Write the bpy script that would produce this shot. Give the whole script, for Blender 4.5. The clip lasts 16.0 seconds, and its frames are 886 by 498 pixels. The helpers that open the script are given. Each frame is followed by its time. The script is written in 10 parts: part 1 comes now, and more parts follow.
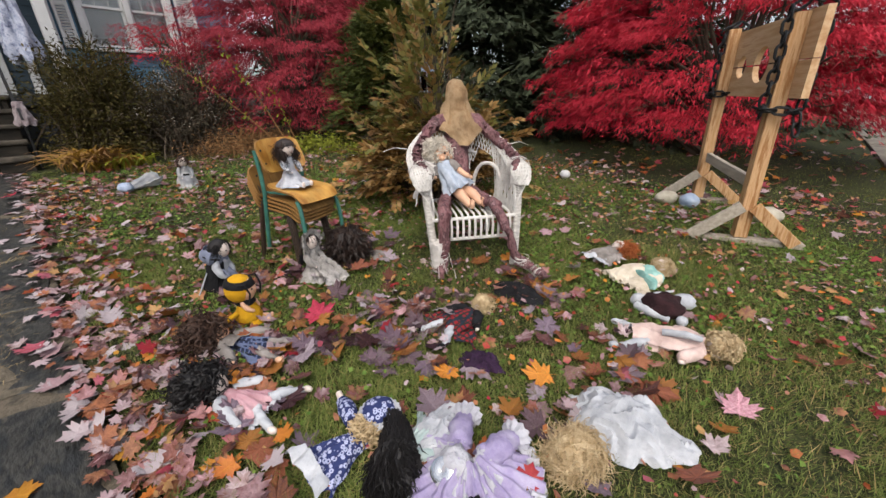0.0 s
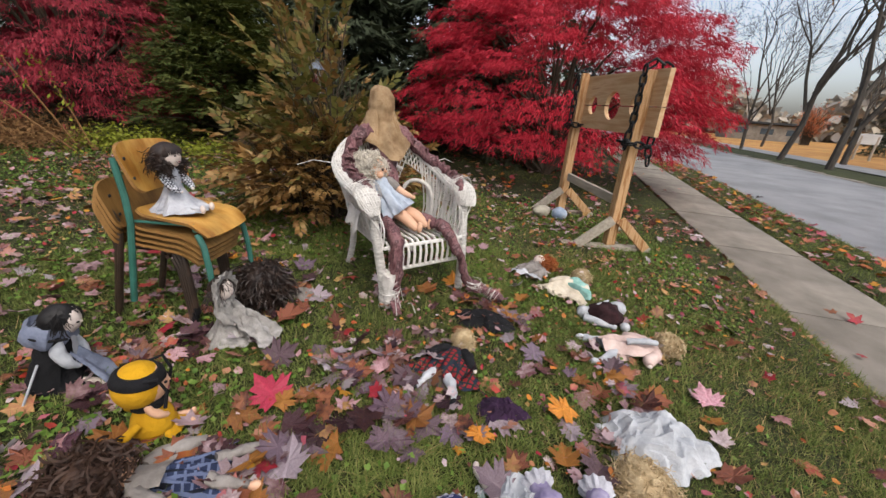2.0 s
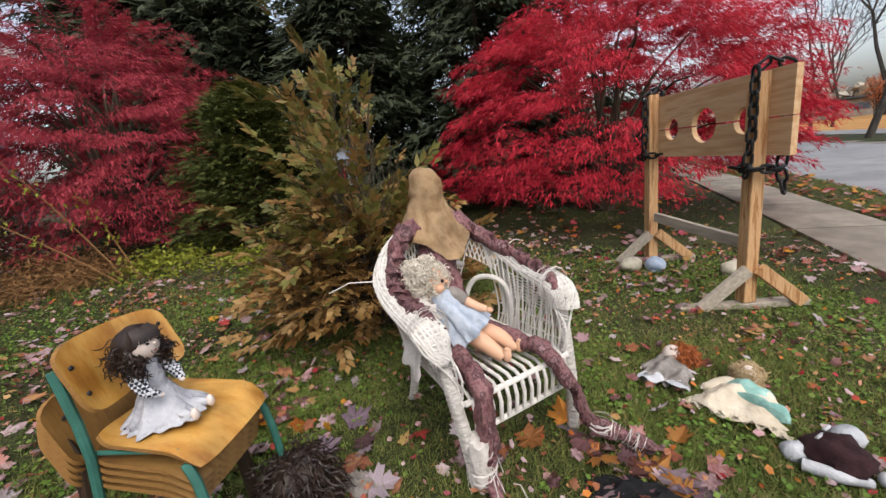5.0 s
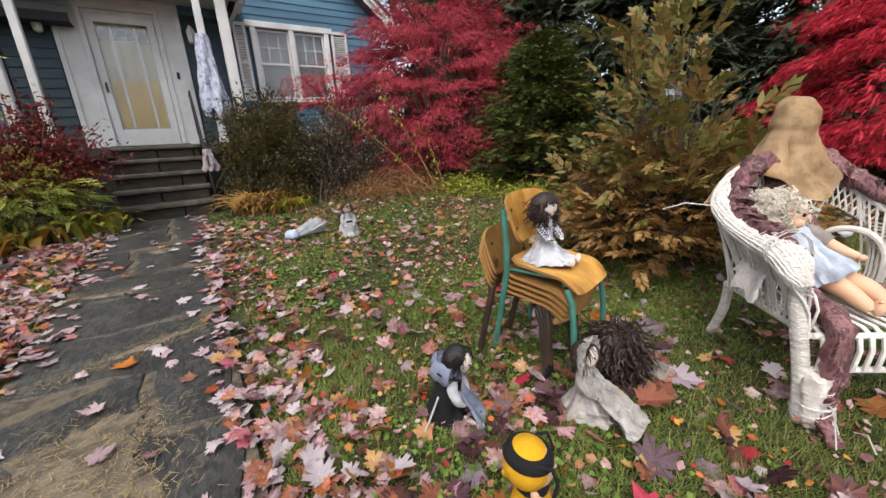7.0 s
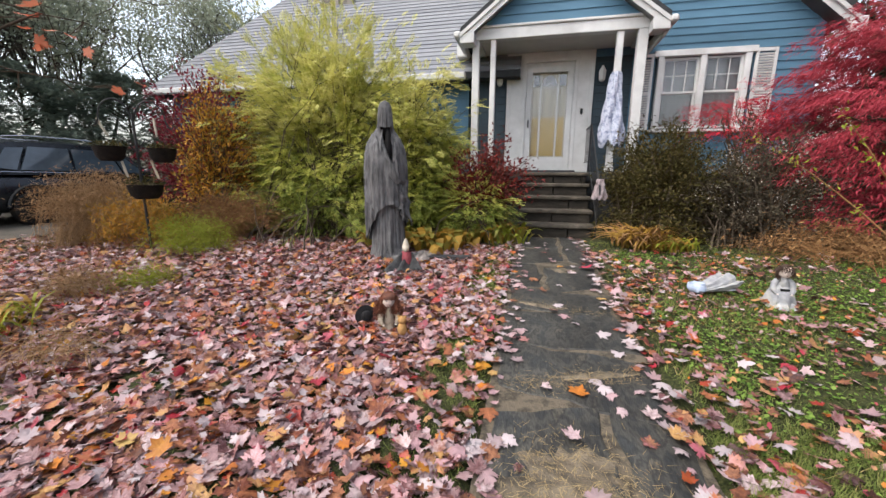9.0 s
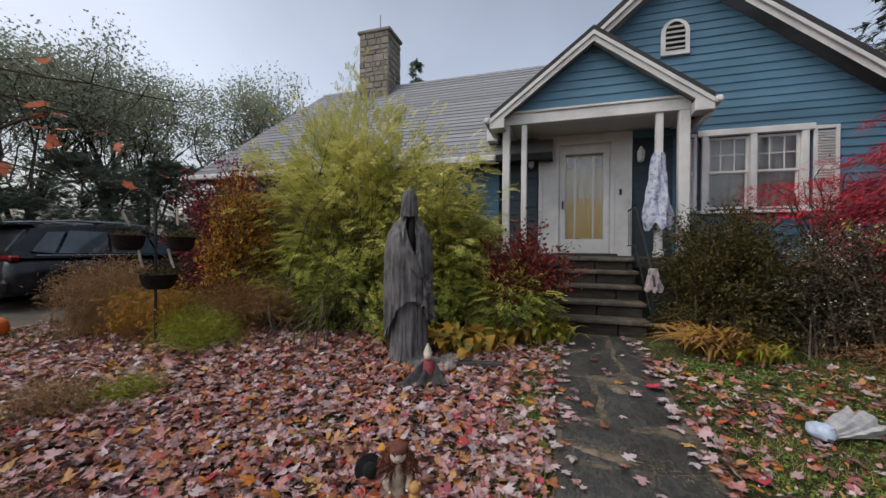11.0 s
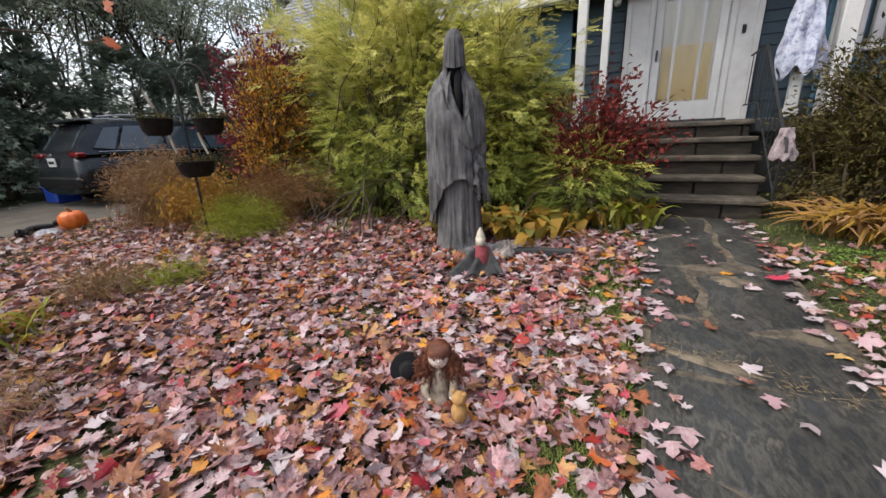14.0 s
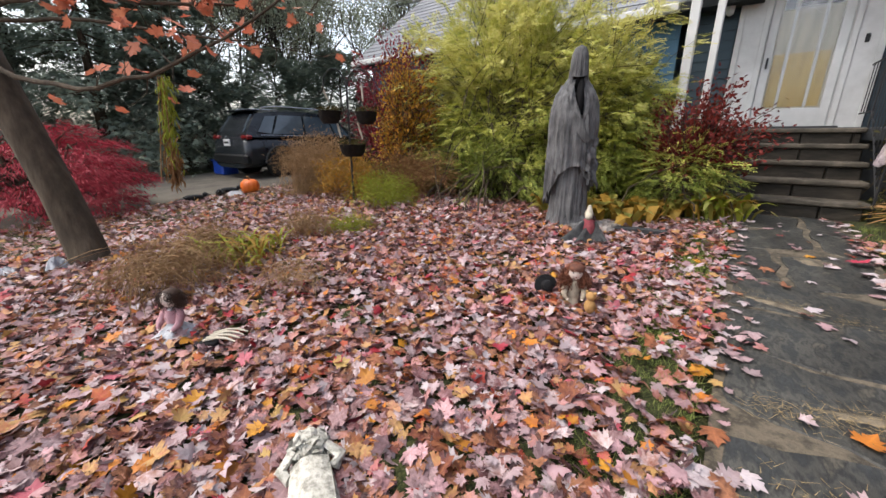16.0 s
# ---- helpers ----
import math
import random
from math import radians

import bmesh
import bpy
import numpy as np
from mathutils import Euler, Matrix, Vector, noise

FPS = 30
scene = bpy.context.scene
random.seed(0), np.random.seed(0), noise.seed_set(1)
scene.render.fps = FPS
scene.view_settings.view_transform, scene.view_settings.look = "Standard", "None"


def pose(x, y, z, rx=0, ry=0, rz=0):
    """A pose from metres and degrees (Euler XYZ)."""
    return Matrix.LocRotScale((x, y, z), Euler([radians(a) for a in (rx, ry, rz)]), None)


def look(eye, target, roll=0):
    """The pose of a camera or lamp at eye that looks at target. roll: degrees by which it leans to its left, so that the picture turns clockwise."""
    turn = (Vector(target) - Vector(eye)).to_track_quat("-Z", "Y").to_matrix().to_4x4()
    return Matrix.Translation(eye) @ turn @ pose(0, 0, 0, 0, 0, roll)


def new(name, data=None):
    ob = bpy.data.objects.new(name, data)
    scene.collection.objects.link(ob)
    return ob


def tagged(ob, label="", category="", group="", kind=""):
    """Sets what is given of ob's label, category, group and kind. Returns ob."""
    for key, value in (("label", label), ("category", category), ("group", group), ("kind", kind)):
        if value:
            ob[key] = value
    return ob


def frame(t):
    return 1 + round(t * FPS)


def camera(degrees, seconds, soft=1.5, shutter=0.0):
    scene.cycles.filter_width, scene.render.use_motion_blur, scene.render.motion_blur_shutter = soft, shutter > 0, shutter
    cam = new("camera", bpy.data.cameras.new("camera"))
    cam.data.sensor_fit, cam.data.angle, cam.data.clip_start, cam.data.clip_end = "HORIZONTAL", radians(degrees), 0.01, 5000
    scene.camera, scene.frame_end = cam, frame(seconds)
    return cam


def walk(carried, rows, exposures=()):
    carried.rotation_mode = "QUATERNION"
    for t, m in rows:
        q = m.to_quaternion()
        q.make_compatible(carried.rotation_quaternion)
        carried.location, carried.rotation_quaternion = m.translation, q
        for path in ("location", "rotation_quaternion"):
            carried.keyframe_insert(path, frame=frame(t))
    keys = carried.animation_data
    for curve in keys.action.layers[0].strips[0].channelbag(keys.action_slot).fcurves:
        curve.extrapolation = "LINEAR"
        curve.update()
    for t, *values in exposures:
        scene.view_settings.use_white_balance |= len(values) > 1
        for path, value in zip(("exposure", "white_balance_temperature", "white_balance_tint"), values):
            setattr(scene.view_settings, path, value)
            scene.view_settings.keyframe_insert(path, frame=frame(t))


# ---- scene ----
cam = camera(100.1, 16.0)
METRES, EYE, TILT, LEAN, TURN = 6.463, 1.215, 0.0, 0.0, 42.8
ROWS = [
    (0.0, 0.0, 0.0, 0.0, -0.69, -21.78, 1.74),
    (0.5, -0.0289, 0.0048, -0.0028, -6.99, -22.79, 0.73),
    (1.0, -0.0596, 0.0283, -0.0035, -13.54, -23.21, -0.88),
    (1.5, -0.0794, 0.0475, -0.0016, -19.96, -22.32, -2.66),
    (2.0, -0.1028, 0.0699, 0.0032, -26.24, -20.43, -4.16),
    (2.5, -0.1196, 0.0876, 0.0126, -31.53, -17.92, -4.53),
    (3.0, -0.107, 0.1152, 0.0177, -34.35, -15.74, -3.21),
    (5.5, -0.082, 0.1922, 0.0252, -17.02, -12.79, 8.23),
    (6.0, -0.1066, 0.1839, 0.0207, -10.84, -13.58, 7.17),
    (6.5, -0.1326, 0.1589, 0.0091, -0.64, -14.69, 5.42),
    (7.0, -0.1607, 0.1281, 0.0047, 13.53, -15.78, 3.4),
    (7.5, -0.1984, 0.097, 0.0048, 29.88, -16.33, 1.71),
    (8.0, -0.2352, 0.0661, 0.0114, 44.7, -15.94, 0.6),
    (8.5, -0.2579, 0.0572, 0.0186, 54.97, -14.23, -0.04),
    (9.0, -0.2844, 0.0762, 0.0299, 60.32, -11.13, -0.42),
    (9.5, -0.307, 0.093, 0.0503, 62.39, -6.52, -0.74),
    (10.0, -0.3274, 0.0984, 0.0637, 63.33, -1.49, -0.91),
    (12.5, -0.4427, 0.1804, 0.0647, 68.67, -2.78, 1.57),
    (13.0, -0.4697, 0.188, 0.0466, 70.08, -8.32, 1.91),
    (13.5, -0.4743, 0.1801, 0.0362, 71.79, -13.3, 2.09),
    (14.0, -0.453, 0.1688, 0.0297, 73.55, -16.56, 2.23),
    (14.5, -0.4246, 0.1565, 0.0304, 74.89, -18.03, 2.31),
    (15.0, -0.3943, 0.1159, 0.0207, 76.32, -17.92, 0.77),
    (15.5, -0.3632, 0.0853, 0.0157, 79.22, -17.31, 0.18),
    (16.0, -0.3244, 0.0547, 0.0204, 84.51, -16.53, -0.08),
]
EXPOSURES = [(0.0, -0.54), (3.0, -0.6), (5.5, -0.43), (7.0, -0.19), (8.0, -0.02), (9.0, 0.1), (9.5, 0.0), (10.0, -0.56), (12.5, -0.88), (13.0, -0.46), (13.5, -0.21), (14.5, 0.03), (16.0, 0.06)]
walk(cam, [(t, pose(0, 0, EYE, TILT, LEAN, TURN) @ pose(METRES * x, METRES * y, METRES * z, 90 + pitch, roll, yaw)) for t, x, y, z, yaw, pitch, roll in ROWS], exposures=EXPOSURES)


# ---- world and light ----
world = bpy.data.worlds.new("overcast")
scene.world = world
world.use_nodes = True
wn = world.node_tree.nodes
sky = wn.new("ShaderNodeTexSky")
sky.sky_type, sky.sun_disc = "NISHITA", False
sky.sun_elevation, sky.sun_rotation = radians(58), radians(140)
sky.air_density, sky.dust_density, sky.ozone_density = 1.0, 6.0, 1.0
grey = wn.new("ShaderNodeHueSaturation")
grey.inputs["Saturation"].default_value = 0.62
cloud = wn.new("ShaderNodeTexNoise")
cloud.inputs["Scale"].default_value, cloud.inputs["Detail"].default_value = 2.2, 5
cmap = wn.new("ShaderNodeMapRange")
cmap.inputs[1].default_value, cmap.inputs[2].default_value = 0.3, 0.7
cmap.inputs[3].default_value, cmap.inputs[4].default_value = 2.1, 2.6
cmul = wn.new("ShaderNodeMix")
cmul.data_type, cmul.blend_type = "RGBA", "MULTIPLY"
cmul.inputs[0].default_value = 1.0
wl = world.node_tree.links
wl.new(sky.outputs[0], grey.inputs["Color"])
wl.new(cloud.outputs[0], cmap.inputs[0])
wl.new(grey.outputs[0], cmul.inputs[6])
wl.new(cmap.outputs[0], cmul.inputs[7])
stc, ssep, srim = wn.new("ShaderNodeTexCoord"), wn.new("ShaderNodeSeparateXYZ"), wn.new("ShaderNodeMapRange")
srim.interpolation_type = "SMOOTHSTEP"
srim.inputs[1].default_value, srim.inputs[2].default_value = 0.05, 0.75
srim.inputs[3].default_value, srim.inputs[4].default_value = 1.45, 0.9
rmul = wn.new("ShaderNodeMix")
rmul.data_type, rmul.blend_type = "RGBA", "MULTIPLY"
rmul.inputs[0].default_value = 1.0
wl.new(stc.outputs["Generated"], ssep.inputs[0])
wl.new(ssep.outputs[2], srim.inputs[0])
wl.new(cmul.outputs[2], rmul.inputs[6])
wl.new(srim.outputs[0], rmul.inputs[7])
wl.new(rmul.outputs[2], wn["Background"].inputs[0])
wn["Background"].inputs[1].default_value = 0.15
sun = new("sun", bpy.data.lights.new("sun", "SUN"))
sun.data.energy, sun.data.angle, sun.data.color = 0.5, radians(50), (1.0, 0.97, 0.93)
sun.matrix_world = look((10, -12, 25), (0, 0, 0))


# ---- mesh tools ----
class Shape:
    """Collects faces with material slots, then becomes one mesh."""

    def __init__(self):
        self.v, self.f, self.m = [], [], []

    def add(self, verts, faces, mi=0, mat=None):
        k = len(self.v)
        self.v += [tuple(mat @ Vector(p)) if mat else tuple(p) for p in verts]
        self.f += [tuple(i + k for i in q) for q in faces]
        self.m += [mi] * len(faces)
        return self

    def box(self, c, s, mat=None, bev=0.004, mi=0):
        hx, hy, hz = s[0] / 2, s[1] / 2, s[2] / 2
        b = min(bev, hx * 0.9, hy * 0.9, hz * 0.9)
        vs, idx = [], {}
        for sx in (-1, 1):
            for sy in (-1, 1):
                for sz in (-1, 1):
                    for ax in range(3):
                        p = [sx * (hx - b), sy * (hy - b), sz * (hz - b)]
                        p[ax] = (sx * hx, sy * hy, sz * hz)[ax]
                        idx[sx, sy, sz, ax] = len(vs)
                        vs.append((p[0] + c[0], p[1] + c[1], p[2] + c[2]))
        fs = []

        def quad(a, flip):
            fs.append(tuple(a if not flip else a[::-1]))

        for ax in range(3):
            o = [i for i in range(3) if i != ax]
            for s1 in (-1, 1):
                loop = []
                for u, w in ((-1, -1), (1, -1), (1, 1), (-1, 1)):
                    k = [0, 0, 0]
                    k[ax], k[o[0]], k[o[1]] = s1, u, w
                    loop.append(idx[(*k, ax)])
                quad(loop, (s1 < 0) != (ax == 1))
            for u in (-1, 1):
                for w in (-1, 1):
                    k0, k1 = [0, 0, 0], [0, 0, 0]
                    k0[ax], k1[ax] = -1, 1
                    k0[o[0]] = k1[o[0]] = u
                    k0[o[1]] = k1[o[1]] = w
                    loop = [idx[(*k0, o[0])], idx[(*k1, o[0])], idx[(*k1, o[1])], idx[(*k0, o[1])]]
                    quad(loop, (u * w < 0) != (ax == 1))
        for sx in (-1, 1):
            for sy in (-1, 1):
                for sz in (-1, 1):
                    loop = [idx[sx, sy, sz, 0], idx[sx, sy, sz, 1], idx[sx, sy, sz, 2]]
                    quad(loop, sx * sy * sz < 0)
        return self.add(vs, fs, mi, mat)

    def tube(self, pts, rad, seg=8, mi=0, mat=None, squash=1.0):
        pts = [Vector(p) for p in pts]
        if not isinstance(rad, (list, tuple)):
            rad = [rad] * len(pts)
        vs, fs, side = [], [], None
        for i, p in enumerate(pts):
            d = (pts[min(i + 1, len(pts) - 1)] - pts[max(i - 1, 0)]).normalized()
            if side is None:
                side = d.orthogonal().normalized()
            side = (side - d * side.dot(d)).normalized()
            up = d.cross(side)
            for k in range(seg):
                a = 2 * math.pi * k / seg
                vs.append(p + (side * math.cos(a) + up * math.sin(a) * squash) * rad[i])
        for i in range(len(pts) - 1):
            for k in range(seg):
                a, b = i * seg + k, i * seg + (k + 1) % seg
                fs.append((a, b, b + seg, a + seg))
        fs.append(tuple(range(seg))[::-1])
        fs.append(tuple(range((len(pts) - 1) * seg, len(pts) * seg)))
        return self.add(vs, fs, mi, mat)

    def blob(self, c, r, mat=None, seg=14, rings=9, mi=0, rough=0.0, freq=6.0):
        vs, fs = [], []
        r = Vector(r)
        for i in range(rings + 1):
            ph = math.pi * i / rings
            for k in range(seg):
                a = 2 * math.pi * k / seg
                d = Vector((math.sin(ph) * math.cos(a), math.sin(ph) * math.sin(a), math.cos(ph)))
                q = 1 + (rough * noise.noise(d * freq * 0.4 + Vector(c) * 9.1) if rough else 0)
                vs.append(Vector((d.x * r.x, d.y * r.y, d.z * r.z)) * q)
        for i in range(rings):
            for k in range(seg):
                a, b = i * seg + k, i * seg + (k + 1) % seg
                fs.append((a, a + seg, b + seg, b))
        m = Matrix.Translation(c) @ (mat or Matrix())
        return self.add(vs, fs, mi, m)

    def lathe(self, prof, seg=16, mi=0, mat=None, wob=None):
        vs, fs = [], []
        for i, (r, z) in enumerate(prof):
            for k in range(seg):
                a = 2 * math.pi * k / seg
                q = r * (wob(a, z) if wob else 1)
                vs.append((q * math.cos(a), q * math.sin(a), z))
        for i in range(len(prof) - 1):
            for k in range(seg):
                a, b = i * seg + k, i * seg + (k + 1) % seg
                fs.append((a, b, b + seg, a + seg))
        fs.append(tuple(range(seg))[::-1])
        fs.append(tuple(range((len(prof) - 1) * seg, len(prof) * seg)))
        return self.add(vs, fs, mi, mat)

    def slab(self, poly, z0, z1, mi=0, mat=None):
        n = len(poly)
        vs = [(x, y, z0) for x, y in poly] + [(x, y, z1) for x, y in poly]
        fs = [tuple(range(n))[::-1], tuple(range(n, 2 * n))]
        fs += [(i, (i + 1) % n, n + (i + 1) % n, n + i) for i in range(n)]
        return self.add(vs, fs, mi, mat)

    def sheet(self, fn, nu, nv, mi=0, mat=None, thick=0.0):
        vs = [fn(u / nu, v / nv) for v in range(nv + 1) for u in range(nu + 1)]
        fs = [(v * (nu + 1) + u, v * (nu + 1) + u + 1, (v + 1) * (nu + 1) + u + 1, (v + 1) * (nu + 1) + u) for v in range(nv) for u in range(nu)]
        return self.add(vs, fs, mi, mat)

    def mesh(self, name, mats, smooth=40):
        me = bpy.data.meshes.new(name)
        me.from_pydata(self.v, [], self.f)
        for m in mats if isinstance(mats, (list, tuple)) else [mats]:
            me.materials.append(m)
        me.polygons.foreach_set("material_index", self.m)
        if smooth:
            me.shade_smooth()
            me.set_sharp_from_angle(angle=radians(smooth))
        me.update()
        return me


def part(name, shape, mats, parent=None, label="", smooth=40, mat=None):
    """One mesh object; under parent if given."""
    ob = new(name, shape if isinstance(shape, bpy.types.Mesh) else shape.mesh(name, mats, smooth))
    if mat is not None:
        ob.matrix_basis = mat
    if parent is not None:
        ob.parent = parent
    return tagged(ob, label)


def thing(name, m, label, category, group="", kind=""):
    """An Empty at the base of a thing."""
    ob = new(name)
    ob.empty_display_size = 0.1
    ob.matrix_basis = m
    return tagged(ob, label, category, group, kind)


def solid(name, shape, mats, label, category, group="", kind="", smooth=40, mat=None):
    """A thing that is a single mesh."""
    return tagged(part(name, shape, mats, None, label, smooth, mat), label, category, group, kind)


def frames(axis, up, length, width):
    """Rotation matrices (n,3,3) whose y is axis, scaled."""
    y = axis / (np.linalg.norm(axis, axis=1, keepdims=True) + 1e-9)
    x = np.cross(y, up)
    x /= np.linalg.norm(x, axis=1, keepdims=True) + 1e-9
    z = np.cross(x, y)
    length, width = np.asarray(length)[:, None], np.asarray(width)[:, None]
    return np.stack([x * width, y * length, z * length], axis=2)


def leaf_uv(me, tv):
    """Lay the leaf's own outline out as its UV map."""
    vi = np.empty(len(me.loops), np.int32)
    me.loops.foreach_get("vertex_index", vi)
    uv = np.asarray(tv, np.float32)[vi % len(tv)][:, :2]
    me.uv_layers.new(name="leaf").data.foreach_set("uv", np.ascontiguousarray(uv).reshape(-1))
    return me


def bake(name, tv, tf, rot, pos, mats, mi=None, smooth=False):
    """Many copies of one small triangle template as one mesh."""
    n, k = len(pos), len(tv)
    co = np.einsum("nij,kj->nki", rot, np.asarray(tv, float)) + np.asarray(pos)[:, None, :]
    tf = np.asarray(tf)
    idx = (tf[None] + (np.arange(n) * k)[:, None, None]).reshape(-1)
    nt = n * len(tf)
    me = bpy.data.meshes.new(name)
    me.vertices.add(n * k)
    me.vertices.foreach_set("co", co.reshape(-1).astype(np.float32))
    me.loops.add(nt * 3)
    me.loops.foreach_set("vertex_index", idx.astype(np.int32))
    me.polygons.add(nt)
    me.polygons.foreach_set("loop_start", np.arange(0, nt * 3, 3, dtype=np.int32))
    for m in mats if isinstance(mats, (list, tuple)) else [mats]:
        me.materials.append(m)
    if mi is not None:
        me.polygons.foreach_set("material_index", np.repeat(mi, len(tf)).astype(np.int32))
    if smooth:
        me.polygons.foreach_set("use_smooth", np.ones(nt, bool))
    me.update(calc_edges=True)
    me.validate()
    return me


LEAF_V = [(0, 0, 0), (-0.5, 0.4, 0.06), (0, 1, -0.08), (0.5, 0.4, 0.06)]
LEAF_F = [(0, 2, 1), (0, 3, 2)]
# a palm of three narrow blades, as on a cut-leaved maple
PALM_V = [(-0.1, 0.28, 0.02), (0.1, 0.28, 0.02), (0, 1, -0.1), (-0.06, 0.1, 0), (-0.44, 0.42, -0.02), (-0.8, 0.82, -0.12), (0.06, 0.1, 0), (0.44, 0.42, -0.02), (0.8, 0.82, -0.12), (0, 0, 0)]
PALM_F = [(9, 1, 0), (0, 1, 2), (3, 5, 4), (6, 7, 8)]
# a spray of needles
SPRAY_V = [(0, 0, 0), (-0.35, 0.5, -0.04), (-0.06, 0.45, 0), (0, 1, -0.1), (0.06, 0.45, 0), (0.35, 0.5, -0.04)]
SPRAY_F = [(0, 2, 1), (0, 4, 3), (0, 5, 4)]


def spray(pairs, leaf, width, angle, alternate=False, sag=0.12, fold=0.12, start=0.12, seed=1, tip=True, simple=False):
    """A twig one unit long with leaflets along both sides: triangles for bake()."""
    r = random.Random(seed)
    vs, fs = [(-0.006, 0, 0), (0.006, 0, 0), (0, 1, -sag)], [(0, 1, 2)]

    def leaflet(p, a, ln_, roll):
        d = Vector((math.sin(a), math.cos(a), r.uniform(-0.25, 0.1))).normalized()
        w = Vector((d.y, -d.x, 0)) * math.cos(roll) + Vector((0, 0, 1)) * math.sin(roll)
        k = len(vs)
        up = Vector((0, 0, fold * width))
        if simple:
            vs.extend(tuple(q) for q in (p + w * width * 0.15, p + d * ln_ * 0.5 - w * width * 0.75 + up, p + d * ln_ + Vector((0, 0, -0.12 * ln_))))
            fs.append((k, k + 1, k + 2))
            return
        for q in (p, p + d * ln_ * 0.45 + w * width / 2 + up, p + d * ln_ + Vector((0, 0, -0.12 * ln_)), p + d * ln_ * 0.45 - w * width / 2 + up, p + d * ln_ * 0.5):
            vs.append(tuple(q))
        fs.extend([(k, k + 1, k + 4), (k + 4, k + 1, k + 2), (k, k + 4, k + 3), (k + 4, k + 2, k + 3)])

    for i in range(pairs):
        t = start + (0.96 - start) * (i + 0.5) / pairs
        for sg in (-1, 1):
            if alternate and (i % 2 == 0) == (sg > 0):
                continue
            p = Vector((0, t, -sag * t * t))
            leaflet(p, sg * (angle + r.uniform(-0.2, 0.2)), leaf * (1.05 - 0.35 * t) * r.uniform(0.85, 1.15), r.uniform(-0.5, 0.5))
    if tip:
        leaflet(Vector((0, 0.97, -sag * 0.95)), 0.0, leaf * 0.8, 0.0)
    return vs, fs


def rng(seed):
    return np.random.default_rng(seed)


def unit(a):
    return a / (np.linalg.norm(a, axis=-1, keepdims=True) + 1e-9)


# ---- ground height ----
def step01(a, b, x):
    t = np.clip((x - a) / (b - a), 0, 1)
    return t * t * (3 - 2 * t)


def gz(x, y):
    """Height of the lawn, the road and the park."""
    x, y = np.asarray(x, float), np.asarray(y, float)
    h = 0.027 - 0.06 * np.clip(x, -9.5, 1.2) + 0.03 * np.clip(y - 1.3, 0, 9) + 0.012 * np.clip(y - 10.3, 0, 60)
    h = h - 0.04 * step01(2.80, 2.88, x) + 0.04 * step01(7.4, 7.5, x)
    return h


def G(x, y):
    return float(gz(x, y))


# ---- materials ----
def lin(h):
    c = [int(h[i : i + 2], 16) / 255 for i in (0, 2, 4)]
    return tuple(((v + 0.055) / 1.055) ** 2.4 if v > 0.04 else v / 12.92 for v in c) + (1.0,)


